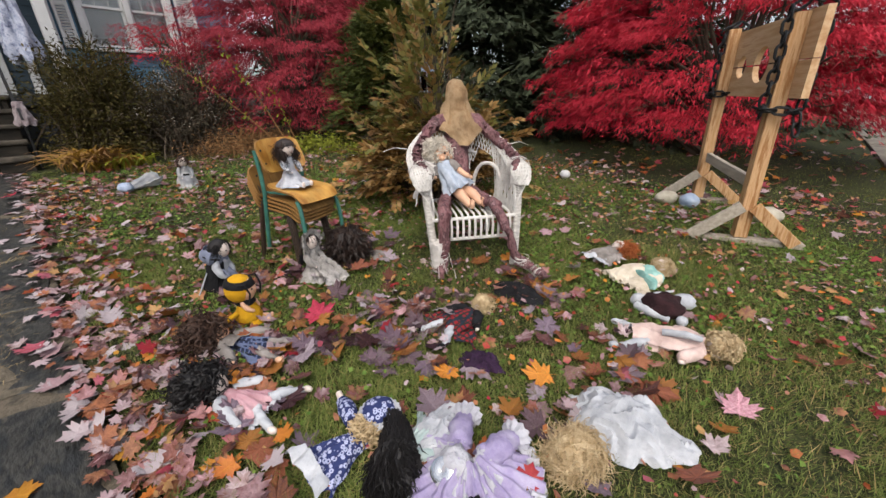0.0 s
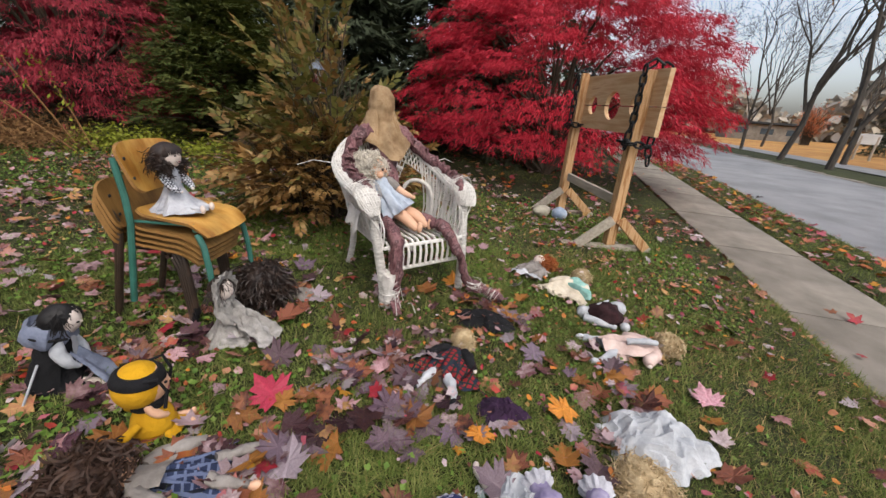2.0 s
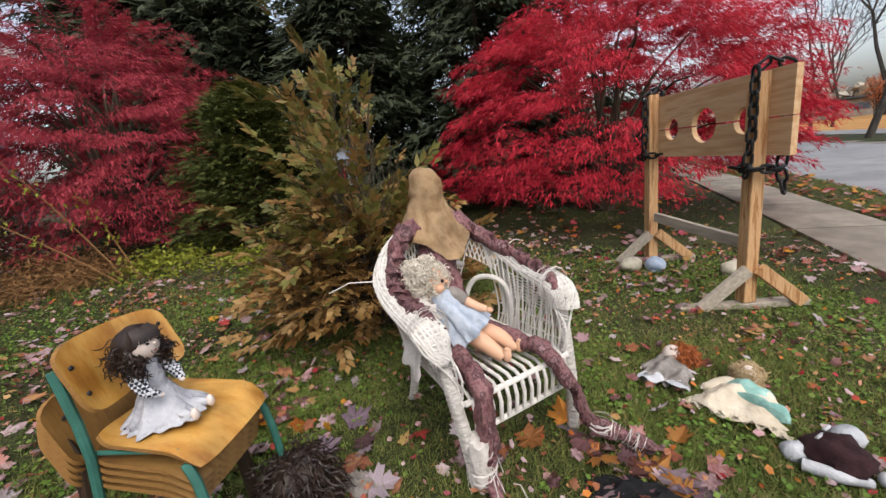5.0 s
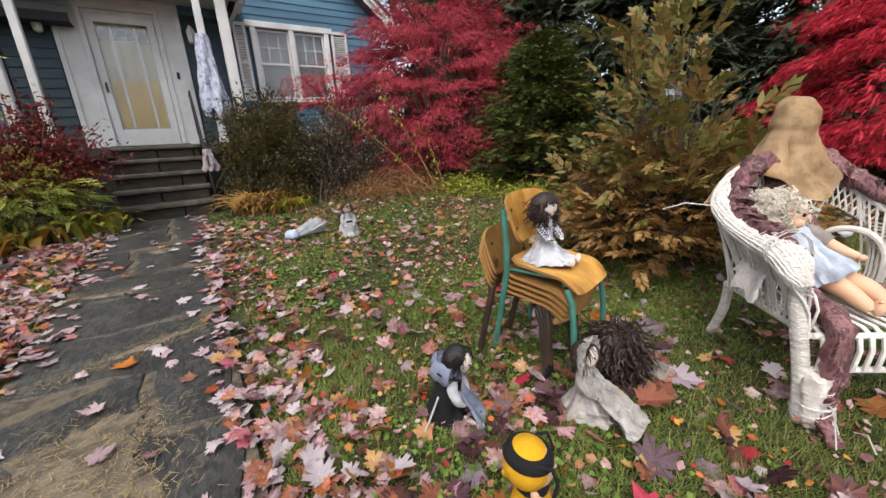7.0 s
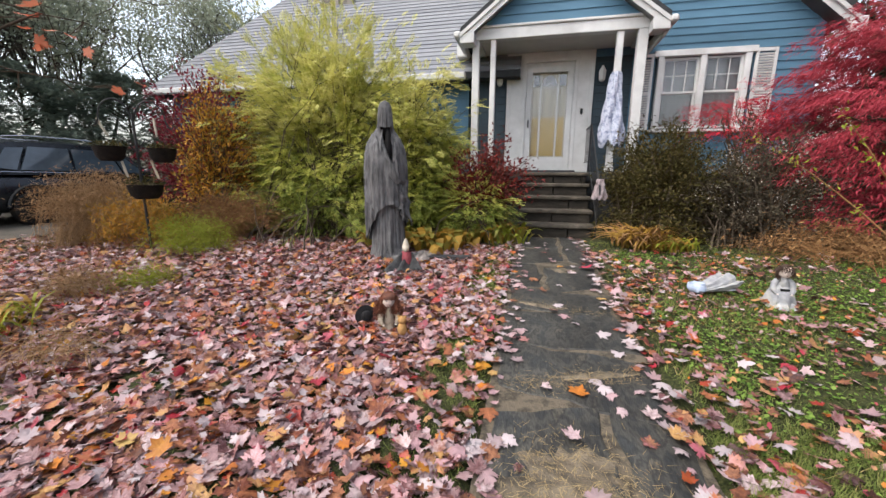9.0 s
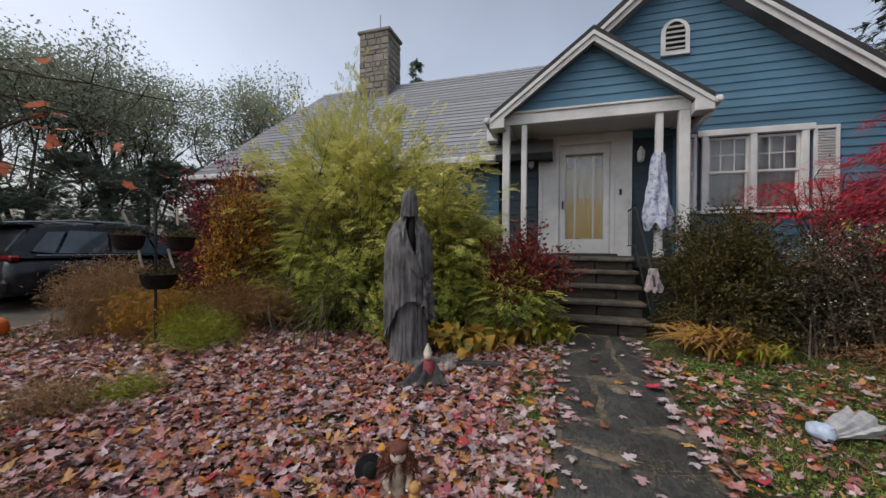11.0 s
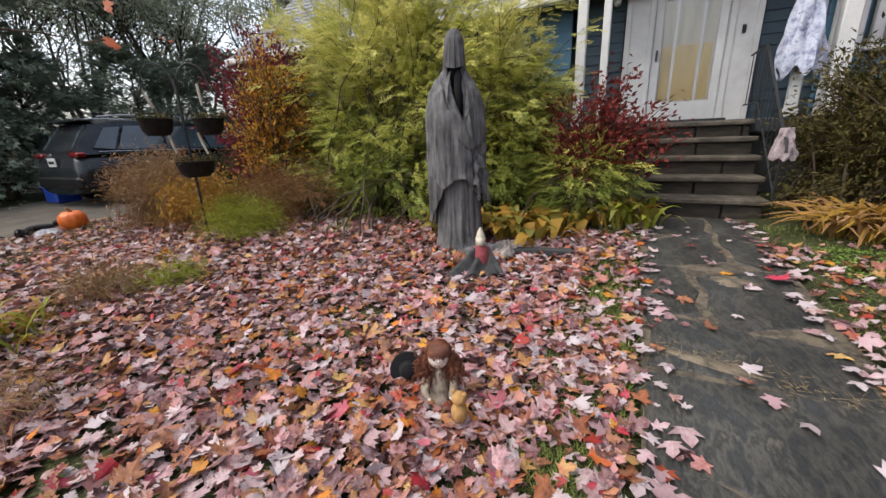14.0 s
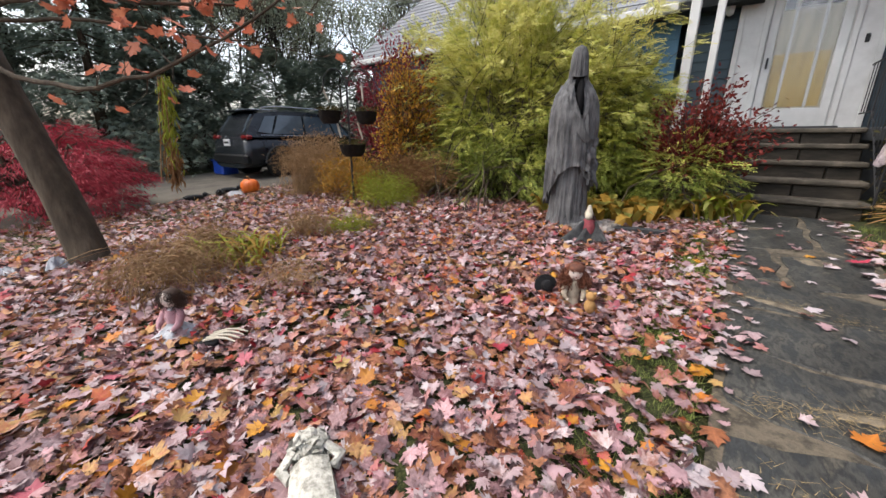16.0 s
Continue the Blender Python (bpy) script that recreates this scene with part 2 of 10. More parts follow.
def material(name, cols, rough=0.8, scale=8.0, source="noise", bump=0.0, bscale=60.0, metal=0.0, spec=0.3, dirt=0.0, dscale=1.3, stretch=(1, 1, 1), trans=0.0, island=0.25):
    """Colour ramp over noise, islands or objects, with fine relief and a broad stain."""
    m = bpy.data.materials.new(name)
    m.use_nodes = True
    nt, ln = m.node_tree.nodes, m.node_tree.links
    bs = nt["Principled BSDF"]
    bs.inputs["Roughness"].default_value = rough
    bs.inputs["Metallic"].default_value = metal
    bs.inputs["Specular IOR Level"].default_value = spec
    tc = nt.new("ShaderNodeTexCoord")
    mp = nt.new("ShaderNodeMapping")
    mp.inputs["Scale"].default_value = stretch
    ln.new(tc.outputs["Object"], mp.inputs[0])
    ramp = nt.new("ShaderNodeValToRGB")
    cols = [lin(c) if isinstance(c, str) else c for c in cols]
    el = ramp.color_ramp.elements
    while len(el) < len(cols):
        el.new(0.5)
    for i, c in enumerate(cols):
        el[i].position, el[i].color = i / max(1, len(cols) - 1), c
    nz = nt.new("ShaderNodeTexNoise")
    nz.inputs["Scale"].default_value, nz.inputs["Detail"].default_value, nz.inputs["Roughness"].default_value = scale, 6, 0.62
    ln.new(mp.outputs[0], nz.inputs[0])
    if source == "noise":
        mr = nt.new("ShaderNodeMapRange")
        mr.inputs[1].default_value, mr.inputs[2].default_value = 0.28, 0.72
        ln.new(nz.outputs[0], mr.inputs[0])
        fac = mr.outputs[0]
    else:
        src = nt.new("ShaderNodeNewGeometry").outputs["Random Per Island"] if source == "island" else nt.new("ShaderNodeObjectInfo").outputs["Random"]
        mx = nt.new("ShaderNodeMix")
        mx.inputs[0].default_value = island
        ln.new(src, mx.inputs[2])
        ln.new(nz.outputs[0], mx.inputs[3])
        fac = mx.outputs[0]
    ln.new(fac, ramp.inputs[0])
    out = ramp.outputs[0]
    if dirt:
        n2 = nt.new("ShaderNodeTexNoise")
        n2.inputs["Scale"].default_value, n2.inputs["Detail"].default_value = dscale, 4
        ln.new(tc.outputs["Object"], n2.inputs[0])
        m2 = nt.new("ShaderNodeMapRange")
        m2.inputs[1].default_value, m2.inputs[2].default_value = 0.35, 0.65
        m2.inputs[3].default_value, m2.inputs[4].default_value = 1 - dirt, 1.0
        ln.new(n2.outputs[0], m2.inputs[0])
        mu = nt.new("ShaderNodeMix")
        mu.data_type, mu.blend_type = "RGBA", "MULTIPLY"
        mu.inputs[0].default_value = 1.0
        ln.new(out, mu.inputs[6])
        ln.new(m2.outputs[0], mu.inputs[7])
        out = mu.outputs[2]
    ln.new(out, bs.inputs["Base Color"])
    if bump:
        bn = nt.new("ShaderNodeTexNoise")
        bn.inputs["Scale"].default_value, bn.inputs["Detail"].default_value = bscale, 4
        ln.new(mp.outputs[0], bn.inputs[0])
        bp = nt.new("ShaderNodeBump")
        bp.inputs["Strength"].default_value, bp.inputs["Distance"].default_value = bump, 0.01
        ln.new(bn.outputs[0], bp.inputs["Height"])
        ln.new(bp.outputs[0], bs.inputs["Normal"])
    if trans:
        tr = nt.new("ShaderNodeBsdfTranslucent")
        ln.new(out, tr.inputs[0])
        ms = nt.new("ShaderNodeMixShader")
        ms.inputs[0].default_value = trans
        ln.new(bs.outputs[0], ms.inputs[1])
        ln.new(tr.outputs[0], ms.inputs[2])
        ln.new(ms.outputs[0], nt["Material Output"].inputs[0])
    return m


def veined(m, strength=0.35, lift=1.5):
    """Paler ribs fanning from the leaf's stalk, and a browner margin."""
    nt, ln = m.node_tree.nodes, m.node_tree.links
    bs = nt["Principled BSDF"]
    col = bs.inputs["Base Color"].links[0].from_socket

    def mth(op, a, b=None):
        n = nt.new("ShaderNodeMath")
        n.operation = op
        for i, q in enumerate((a, b)):
            if q is None:
                continue
            if isinstance(q, (int, float)):
                n.inputs[i].default_value = q
            else:
                ln.new(q, n.inputs[i])
        return n.outputs[0]

    uv = nt.new("ShaderNodeUVMap")
    sp = nt.new("ShaderNodeSeparateXYZ")
    ln.new(uv.outputs[0], sp.inputs[0])
    ax = mth("ABSOLUTE", sp.outputs[0])
    near = None
    for dx, dy in ((0.0, 1.0), (0.82, 0.57), (0.98, 0.02)):
        d = mth("ABSOLUTE", mth("SUBTRACT", mth("MULTIPLY", ax, dy), mth("MULTIPLY", sp.outputs[1], dx)))
        near = d if near is None else mth("MINIMUM", near, d)
    mr = nt.new("ShaderNodeMapRange")
    mr.inputs[1].default_value, mr.inputs[2].default_value = 0.012, 0.05
    mr.inputs[3].default_value, mr.inputs[4].default_value = strength, 0.0
    ln.new(near, mr.inputs[0])
    br = nt.new("ShaderNodeMix")
    br.data_type, br.blend_type = "RGBA", "MIX"
    ln.new(mr.outputs[0], br.inputs[0])
    ln.new(col, br.inputs[6])
    gm = nt.new("ShaderNodeMix")
    gm.data_type, gm.blend_type = "RGBA", "MULTIPLY"
    gm.inputs[0].default_value = 1.0
    ln.new(col, gm.inputs[6])
    gm.inputs[7].default_value = (lift, lift, lift, 1)
    ln.new(gm.outputs[2], br.inputs[7])
    # margin: distance from the leaf's middle
    dist = mth("ADD", mth("MULTIPLY", ax, ax), mth("POWER", mth("ABSOLUTE", mth("SUBTRACT", sp.outputs[1], 0.36)), 2.0))
    m2 = nt.new("ShaderNodeMapRange")
    m2.inputs[1].default_value, m2.inputs[2].default_value = 0.05, 0.4
    m2.inputs[3].default_value, m2.inputs[4].default_value = 0.0, 0.45
    ln.new(dist, m2.inputs[0])
    ed = nt.new("ShaderNodeMix")
    ed.data_type, ed.blend_type = "RGBA", "MULTIPLY"
    ln.new(m2.outputs[0], ed.inputs[0])
    ln.new(br.outputs[2], ed.inputs[6])
    ed.inputs[7].default_value = (0.62, 0.5, 0.48, 1)
    ln.new(ed.outputs[2], bs.inputs["Base Color"])
    return m


M_SOIL = material("lawn_soil", ["0f1006", "1c200b", "323918", "4a4a2a", "151708"], 0.95, 55, bump=0.8, bscale=60, dirt=0.45, dscale=0.9)
M_GRASS = material("grass_blade", ["2c3c14", "485a22", "647434", "7f8848", "97945c", "b2a67c"], 0.75, 13, "island", trans=0.25, island=0.55, dirt=0.3, dscale=0.9)
M_STONE = material("flagstone", ["242526", "3a3c3c", "2e3030", "4b4a45", "2a2b2b", "5a564c", "363a36"], 0.55, 4.5, bump=0.8, bscale=24, dirt=0.55, dscale=1.9, stretch=(1, 2.2, 1))
M_JOINT = material("path_joint", ["47423a", "5f574a", "39352e", "756a58"], 0.95, 9, bump=0.6, bscale=70)
M_CONC = material("concrete", ["716b62", "847d73", "938c82"], 0.9, 3, bump=0.3, bscale=90, dirt=0.25, dscale=0.8)
M_ROAD = material("asphalt", ["737477", "828386", "8f9093"], 0.9, 1.2, bump=0.4, bscale=120, dirt=0.15, dscale=0.3)
M_DRIVE = material("old_asphalt", ["4d4944", "5f5a52", "6f695f"], 0.95, 2.2, bump=0.5, bscale=100, dirt=0.3, dscale=0.5)
M_LITTER = material("park_litter", ["8a6a3c", "a5763f", "b98a4e", "7d7a45"], 0.95, 1.1, bump=0.5, bscale=20, dirt=0.3, dscale=0.2)
M_FALLEN = veined(material("fallen_leaf", ["1a0e0f", "4c2a2a", "8c7274", "ad999c", "5c3536", "987c7e", "2e1719", "8f5a3c", "4c2428", "b8a7a8", "78452f", "a67a7a", "9a6a4c", "381c1e", "b89296", "6a3f3c", "a58250", "8a3a40", "3f2224"], 0.55, 26, "island", island=0.15, bump=0.5, bscale=60, trans=0.06))
M_FALLEN_PALE = veined(material("pale_leaf", ["7d6c6e", "9c9295", "ada3a6", "8a787a", "a08085", "b4abad", "93797c"], 0.6, 20, "island", island=0.15, bump=0.4, bscale=60, trans=0.06), 0.25, 1.2)
M_FALLEN_BRIGHT = veined(material("bright_leaf", ["9c5c22", "b07e28", "84421f", "8a202c", "a35a68", "ad9258", "98283a", "b8742a", "7a3a2c"], 0.5, 22, "island", island=0.15, bump=0.4, bscale=60, trans=0.1), 0.3)
M_RED = material("red_maple_leaf", ["7e1626", "a81f32", "c42a3e", "d64552"], 0.6, 2.0, "island", island=0.45, trans=0.3)
M_RED2 = material("dull_red_leaf", ["3f1220", "5c1a28", "7a2632", "8c3436"], 0.65, 2.0, "island", island=0.45, trans=0.25)
M_RED3 = material("rosy_maple_leaf", ["6b1c2a", "8e2a3a", "a63a46", "b8505a"], 0.65, 2.0, "island", island=0.45, trans=0.3)
M_AUTUMNGOLD = material("autumn_mix_leaf", ["5a4a20", "a87a2a", "c0922f", "6a2a26", "8f8234", "b5762a"], 0.6, 2.4, "island", island=0.4, trans=0.3)
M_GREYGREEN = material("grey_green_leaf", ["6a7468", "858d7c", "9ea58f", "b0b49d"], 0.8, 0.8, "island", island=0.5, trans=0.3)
M_CEDAR = material("yew_leaf", ["29310f", "3a441a", "505624", "686232"], 0.7, 1.4, "island", island=0.5, trans=0.15)
M_SPRUCE = material("spruce_needle", ["272e20", "363e2b", "4a523a"], 0.8, 0.8, "island", island=0.5, trans=0.1)
# spruce needle paled: distance haze and lifted crown shade are in the colour
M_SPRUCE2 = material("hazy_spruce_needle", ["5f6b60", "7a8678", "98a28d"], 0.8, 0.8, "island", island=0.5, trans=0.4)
M_BUSH = material("bush_leaf", ["221f0e", "343116", "474320", "574c2c", "3c3222"], 0.75, 2.0, "island", island=0.4, trans=0.12, spec=0.15)
M_ASTERLEAF = material("withered_aster_leaf", ["26231b", "38342b", "4c4637", "50453b", "47472f"], 0.8, 2.0, "island", island=0.4, trans=0.12, spec=0.15)
M_WEED = material("dry_stalk", ["543a24", "755434", "927049", "432f20"], 0.9, 3, "island", island=0.4, trans=0.1)
M_DRYSTEM = material("bleached_stem", ["5f4a33", "85694a", "a68a67", "4c3826"], 0.9, 3, "island", island=0.4, trans=0.1)
M_GOLD = material("golden_leaf", ["8f5f22", "b07f2c", "8a7430", "c09038"], 0.6, 5, "island", island=0.35, trans=0.3)
M_FERN = material("fern_leaf", ["6d7426", "878f30", "a2a53e"], 0.6, 3, "island", island=0.4, trans=0.35)
M_HOSTA = material("hosta_leaf", ["50632f", "757a38", "978a42", "3f542a"], 0.5, 6, "island", island=0.35, trans=0.3)
M_ORANGE = material("orange_leaf", ["a35a35", "c0714a", "cf8a62"], 0.6, 6, "island", island=0.4, trans=0.3)
M_ASTER = material("seed_head", ["8f8a80", "aaa59b"], 0.9, 20, "island")
M_BARK = material("bark", ["2c261f", "453c31", "5a5044"], 0.95, 9, bump=1.0, bscale=25, stretch=(1, 1, 0.25))
M_BARKG = material("grey_bark", ["332f2b", "47423c", "5c564f"], 0.95, 9, bump=1.0, bscale=25, stretch=(1, 1, 0.25))
M_BLUE = material("blue_siding", ["45667a", "4e738a", "587e96"], 0.6, 1.5, bump=0.15, bscale=40, dirt=0.18, dscale=0.7, stretch=(1, 0.15, 1))
# darker copy of the blue siding, with the porch's shade in its colour
M_DARKBLUE = material("shaded_siding", ["27343c", "2f3e47", "364751"], 0.65, 1.5, bump=0.15, bscale=40, stretch=(1, 0.15, 1))
M_WHITE = material("white_paint", ["b9bab9", "c9cac9", "d5d6d5"], 0.5, 2.5, bump=0.12, bscale=30, dirt=0.14, dscale=1.1)
M_SOFFIT = material("soffit_paint", ["b9b9b5", "c6c6c2"], 0.6, 3, bump=0.1, bscale=30, dirt=0.12)
M_SHINGLE = material("roof_shingle", ["686b70", "7a7d82", "898c90"], 0.9, 6, "object", bump=0.4, bscale=90, island=0.5)
M_ROOFDK = material("roof_edge", ["2e3032", "3b3d3f"], 0.9, 6, bump=0.3)
M_CHIM = material("chimney_stone", ["5f5b55", "77726a", "8a857c", "6b645a"], 0.9, 6, "object", bump=0.6, bscale=30, island=0.4)
M_MORTAR = material("mortar", ["6e6a63", "837e76"], 0.95, 12, bump=0.5)
M_WOOD = material("pine_board", ["9c7045", "b38a5e", "c49f76", "94673c", "ab8058"], 0.7, 3.5, bump=0.2, bscale=40, stretch=(9, 9, 0.8))
M_WOODOLD = material("weathered_board", ["8d8375", "a39a8c", "b8ad9c"], 0.85, 4, bump=0.3, bscale=40, stretch=(9, 1, 9))
M_BLACK = material("black_plastic", ["0e0f10", "17181a"], 0.45, 9, bump=0.1)
M_IRON = material("black_iron", ["141517", "1f2022"], 0.55, 14, bump=0.3, spec=0.5)
M_PLY = material("varnished_ply", ["9c6a2a", "b98439", "c89a50", "b07a34", "8a5a26"], 0.38, 2.6, bump=0.1, bscale=30, stretch=(1.2, 3.5, 1.2), spec=0.45, dirt=0.35, dscale=8)
M_PLYOLD = material("worn_ply", ["5f4220", "7a5a30", "8f6d3e", "4f361c"], 0.5, 2.6, bump=0.12, bscale=30, stretch=(1.2, 7, 1.2), dirt=0.35, dscale=7)
M_PLYEDGE = material("ply_edge", ["6b4a25", "8f6a3a", "54391d"], 0.7, 40, stretch=(1, 1, 14))
M_TEAL = material("teal_steel", ["2c5a50", "35695d", "3f776a"], 0.45, 12, bump=0.1, spec=0.5)
M_BRNSTEEL = material("brown_steel", ["1f1813", "33271e", "463629"], 0.5, 12, bump=0.1, spec=0.5)
M_WICKER = material("white_wicker", ["c9c5be", "dad7d1", "e6e3de"], 0.6, 30, bump=0.5, bscale=160, dirt=0.15, dscale=6)
M_BURLAP = material("burlap", ["86694a", "a08260", "b59976", "927453"], 0.95, 11, bump=0.8, bscale=260, dirt=0.3, dscale=6)
M_FLESH = material("torn_cloth", ["33191d", "5a343a", "724a4e", "8f6a6b", "45262b", "a08082", "5e3a40"], 0.6, 26, bump=1.0, bscale=70, dirt=0.4, dscale=7, stretch=(1, 1, 0.5))
M_GREYCLOTH = material("grey_drape", ["3f3f40", "565657", "6f6f70", "4a4a4b"], 0.92, 9, bump=0.6, bscale=60, stretch=(3, 3, 0.4), dirt=0.4, dscale=4)
# near-black for hollows: their inner darkness is put into the colour
M_VOID = material("dark_hollow", ["060607", "0d0d0f"], 0.95, 9)


# ---- ground, path, pavement, road ----
def grid_sheet(xs, ys, lift=0.0, fn=gz):
    xs, ys = np.asarray(xs), np.asarray(ys)
    X, Y = np.meshgrid(xs, ys)
    Z = fn(X, Y) + lift
    s = Shape()
    n = len(xs)
    s.v = [tuple(p) for p in np.stack([X, Y, Z], -1).reshape(-1, 3)]
    s.f = [(j * n + i, j * n + i + 1, (j + 1) * n + i + 1, (j + 1) * n + i) for j in range(len(ys) - 1) for i in range(n - 1)]
    s.m = [0] * len(s.f)
    return s


def ground_fn(x, y):
    bumps = 0.012 * np.sin(x * 2.3 + 1.2 * y) * np.sin(y * 1.9 - 0.7 * x) + 0.008 * np.sin(5.1 * x) * np.sin(4.3 * y + 1)
    on_path = step01(-1.16, -1.04, y) * (1 - step01(-0.12, 0.0, y)) * (1 - step01(1.0, 1.06, x))
    paved = (step01(0.98, 1.06, x) * (1 - step01(1.94, 2.02, x)) + step01(2.84, 2.9, x) * (1 - step01(7.2, 7.3, x))) * 0.05
    drive = (1 - step01(-8.75, -8.65, y)) * step01(-13.2, -13.1, y) * 0.04
    return gz(x, y) + bumps * (1 - on_path) - 0.035 * on_path - paved - drive


xs = np.unique(np.concatenate([np.linspace(-300, -14, 14), np.linspace(-14, -9, 12), np.linspace(-9, 2.6, 90), np.linspace(2.6, 9, 24), [0.98, 1.02, 1.06, 1.94, 1.98, 2.02, 2.8, 2.84, 2.88, 2.9, 7.2, 7.3, 7.4, 7.5], np.linspace(9, 40, 14), np.linspace(40, 400, 12)]))
ys = np.unique(np.concatenate([np.linspace(-300, -14, 14), np.linspace(-14, -7, 24), np.linspace(-7, 7, 110), [-1.16, -1.1, -1.04, -0.12, -0.06, 0.0], np.linspace(7, 24, 24), np.linspace(24, 400, 16)]))
ground = solid("ground", grid_sheet(xs, ys, 0, ground_fn), M_SOIL, "sloping front lawn of patchy green and tan grass", "lawn", kind="structure", smooth=180)

PX0, PX1, PY0, PY1 = -7.62, 1.05, -1.06, -0.10
path = solid("path", grid_sheet(np.linspace(PX0, PX1, 60), np.linspace(PY0, PY1, 8), -0.004), M_JOINT, "flagstone garden path with sandy joints leading to the steps", "path", kind="structure", smooth=180)


def flagstones():
    r = random.Random(11)
    x = PX0 + 0.02
    while x < PX1 - 0.25:
        w = r.uniform(0.5, 0.95)
        x1 = min(x + w, PX1)
        cut = r.choice([0.0, 0.36, 0.5, 0.64])
        rows_ = [(PY0, PY1)] if cut == 0 else [(PY0, PY0 + (PY1 - PY0) * cut), (PY0 + (PY1 - PY0) * cut, PY1)]
        for a, b in rows_:
            gap = 0.022
            sk = r.uniform(-0.16, 0.16)
            corners = [(x + gap + sk, a + gap), (x1 - gap + sk * 0.6 + r.uniform(-0.05, 0.03), a + gap + r.uniform(0, 0.04)), (x1 - gap - sk, b - gap), (x + gap - sk * 0.8 + r.uniform(-0.03, 0.05), b - gap - r.uniform(0, 0.04))]
            poly = []
            for i in range(4):
                p, q = corners[i], corners[(i + 1) % 4]
                for k in range(5):
                    t = k / 5
                    px, py = p[0] + (q[0] - p[0]) * t, p[1] + (q[1] - p[1]) * t
                    n_ = noise.noise(Vector((px * 4, py * 4, 3.3))) * 0.075
                    poly.append((px + n_, py - n_))
            cx, cy = sum(p[0] for p in poly) / 20, sum(p[1] for p in poly) / 20
            tilt = r.uniform(-0.012, 0.012)
            vs = [(px - cx, py - cy, G(px, py) - G(cx, cy) - 0.03) for px, py in poly]
            vs += [(px - cx, py - cy, G(px, py) - G(cx, cy) - 0.005 + tilt * (py - cy)) for px, py in poly]
            vs += [((px - cx) * 0.97, (py - cy) * 0.97, G(px, py) - G(cx, cy) + 0.003 + tilt * (py - cy)) for px, py in poly]
            n = 20
            fs = [(i, (i + 1) % n, n + (i + 1) % n, n + i) for i in range(n)] + [(n + i, n + (i + 1) % n, 2 * n + (i + 1) % n, 2 * n + i) for i in range(n)] + [tuple(range(2 * n, 3 * n))]
            part("flagstone", Shape().add(vs, fs), M_STONE, path, smooth=30, mat=pose(cx, cy, G(cx, cy)))
        x = x1


def pavement_slabs():
    pv = solid("pavement", grid_sheet([1.07, 1.3, 1.7, 1.95], np.linspace(-40, 90, 130), -0.02), M_JOINT, "worn concrete pavement beside the road", "pavement", kind="structure", smooth=180)
    r = random.Random(8)
    for i in range(46):
        y0, y1 = -12 + i * 1.5, -12 + i * 1.5 + 1.485
        yc = (y0 + y1) / 2
        s = Shape()
        n = 5
        tip = r.uniform(-0.008, 0.008)
        for a in range(n + 1):
            y = y0 + (y1 - y0) * a / n
            z = G(1.51, y) - G(1.51, yc) + tip * (y - yc)
            l, q = 0.44 + 0.012 * noise.noise(Vector((y * 3, 1, i))), 0.44 + 0.012 * noise.noise(Vector((y * 3, 7, i)))
            s.v += [(-l, y - yc, z - 0.04), (-l, y - yc, z + 0.002), (-l + 0.02, y - yc, z + 0.012), (q - 0.02, y - yc, z + 0.012), (q, y - yc, z + 0.002), (q, y - yc, z - 0.04)]
        for a in range(n):
            for k in range(5):
                q = a * 6 + k
                s.f.append((q, q + 1, q + 7, q + 6)[::-1])
        s.f += [tuple(range(6)), tuple(range(n * 6, n * 6 + 6))[::-1]]
        s.m = [0] * len(s.f)
        part("slab", s, M_CONC, pv, smooth=30, mat=pose(1.51, yc, G(1.51, yc)))


flagstones()
pavement_slabs()
road = solid("road", grid_sheet(np.linspace(2.86, 7.3, 6), np.concatenate([np.linspace(-60, 40, 60), np.linspace(45, 160, 12)]), 0.012), M_ROAD, "pale grey asphalt residential road", "road", kind="structure", smooth=180)
kerb = Shape()
for i in range(70):
    y0 = -25 + i * 1.8
    kerb.box((7.45, y0 + 0.9, G(7.2, y0 + 0.9) - 0.01), (0.42, 1.79, 0.08), bev=0.015)
solid("kerb", kerb, M_CONC, "flush pale concrete gutter along the far side of the road", "kerb", kind="structure")
drive = solid("driveway", grid_sheet(np.linspace(-14, 3.7, 40), np.linspace(-13.0, -8.75, 8), 0.004), M_DRIVE, "grey asphalt driveway with a parked car", "driveway", kind="structure", smooth=180)
lane = solid("park_lane", grid_sheet(np.linspace(9.3, 11.0, 4), np.linspace(8, 70, 40), 0.03), M_ROAD, "pale asphalt lane in the park across the road", "lane", kind="structure", smooth=180)
park = solid("park_ground", grid_sheet(np.concatenate([np.linspace(11.1, 60, 12), [120, 300]]), np.linspace(4, 200, 40), 0.02), M_LITTER, "park ground strewn with orange fallen leaves", "park ground", kind="structure", smooth=180)


# ---- house ----
WX, PORCH, BASE = -10.1, 1.5, 0.45
house = thing("house", pose(WX, 0, BASE), "single-storey house with blue clapboard siding, white trim and a gabled porch", "house")


def hpart(name, s, mats, parent=house, label="", smooth=40):
    for i, p in enumerate(s.v):
        s.v[i] = (p[0] - WX, p[1], p[2] - BASE)
    return part(name, s, mats, parent, label, smooth)


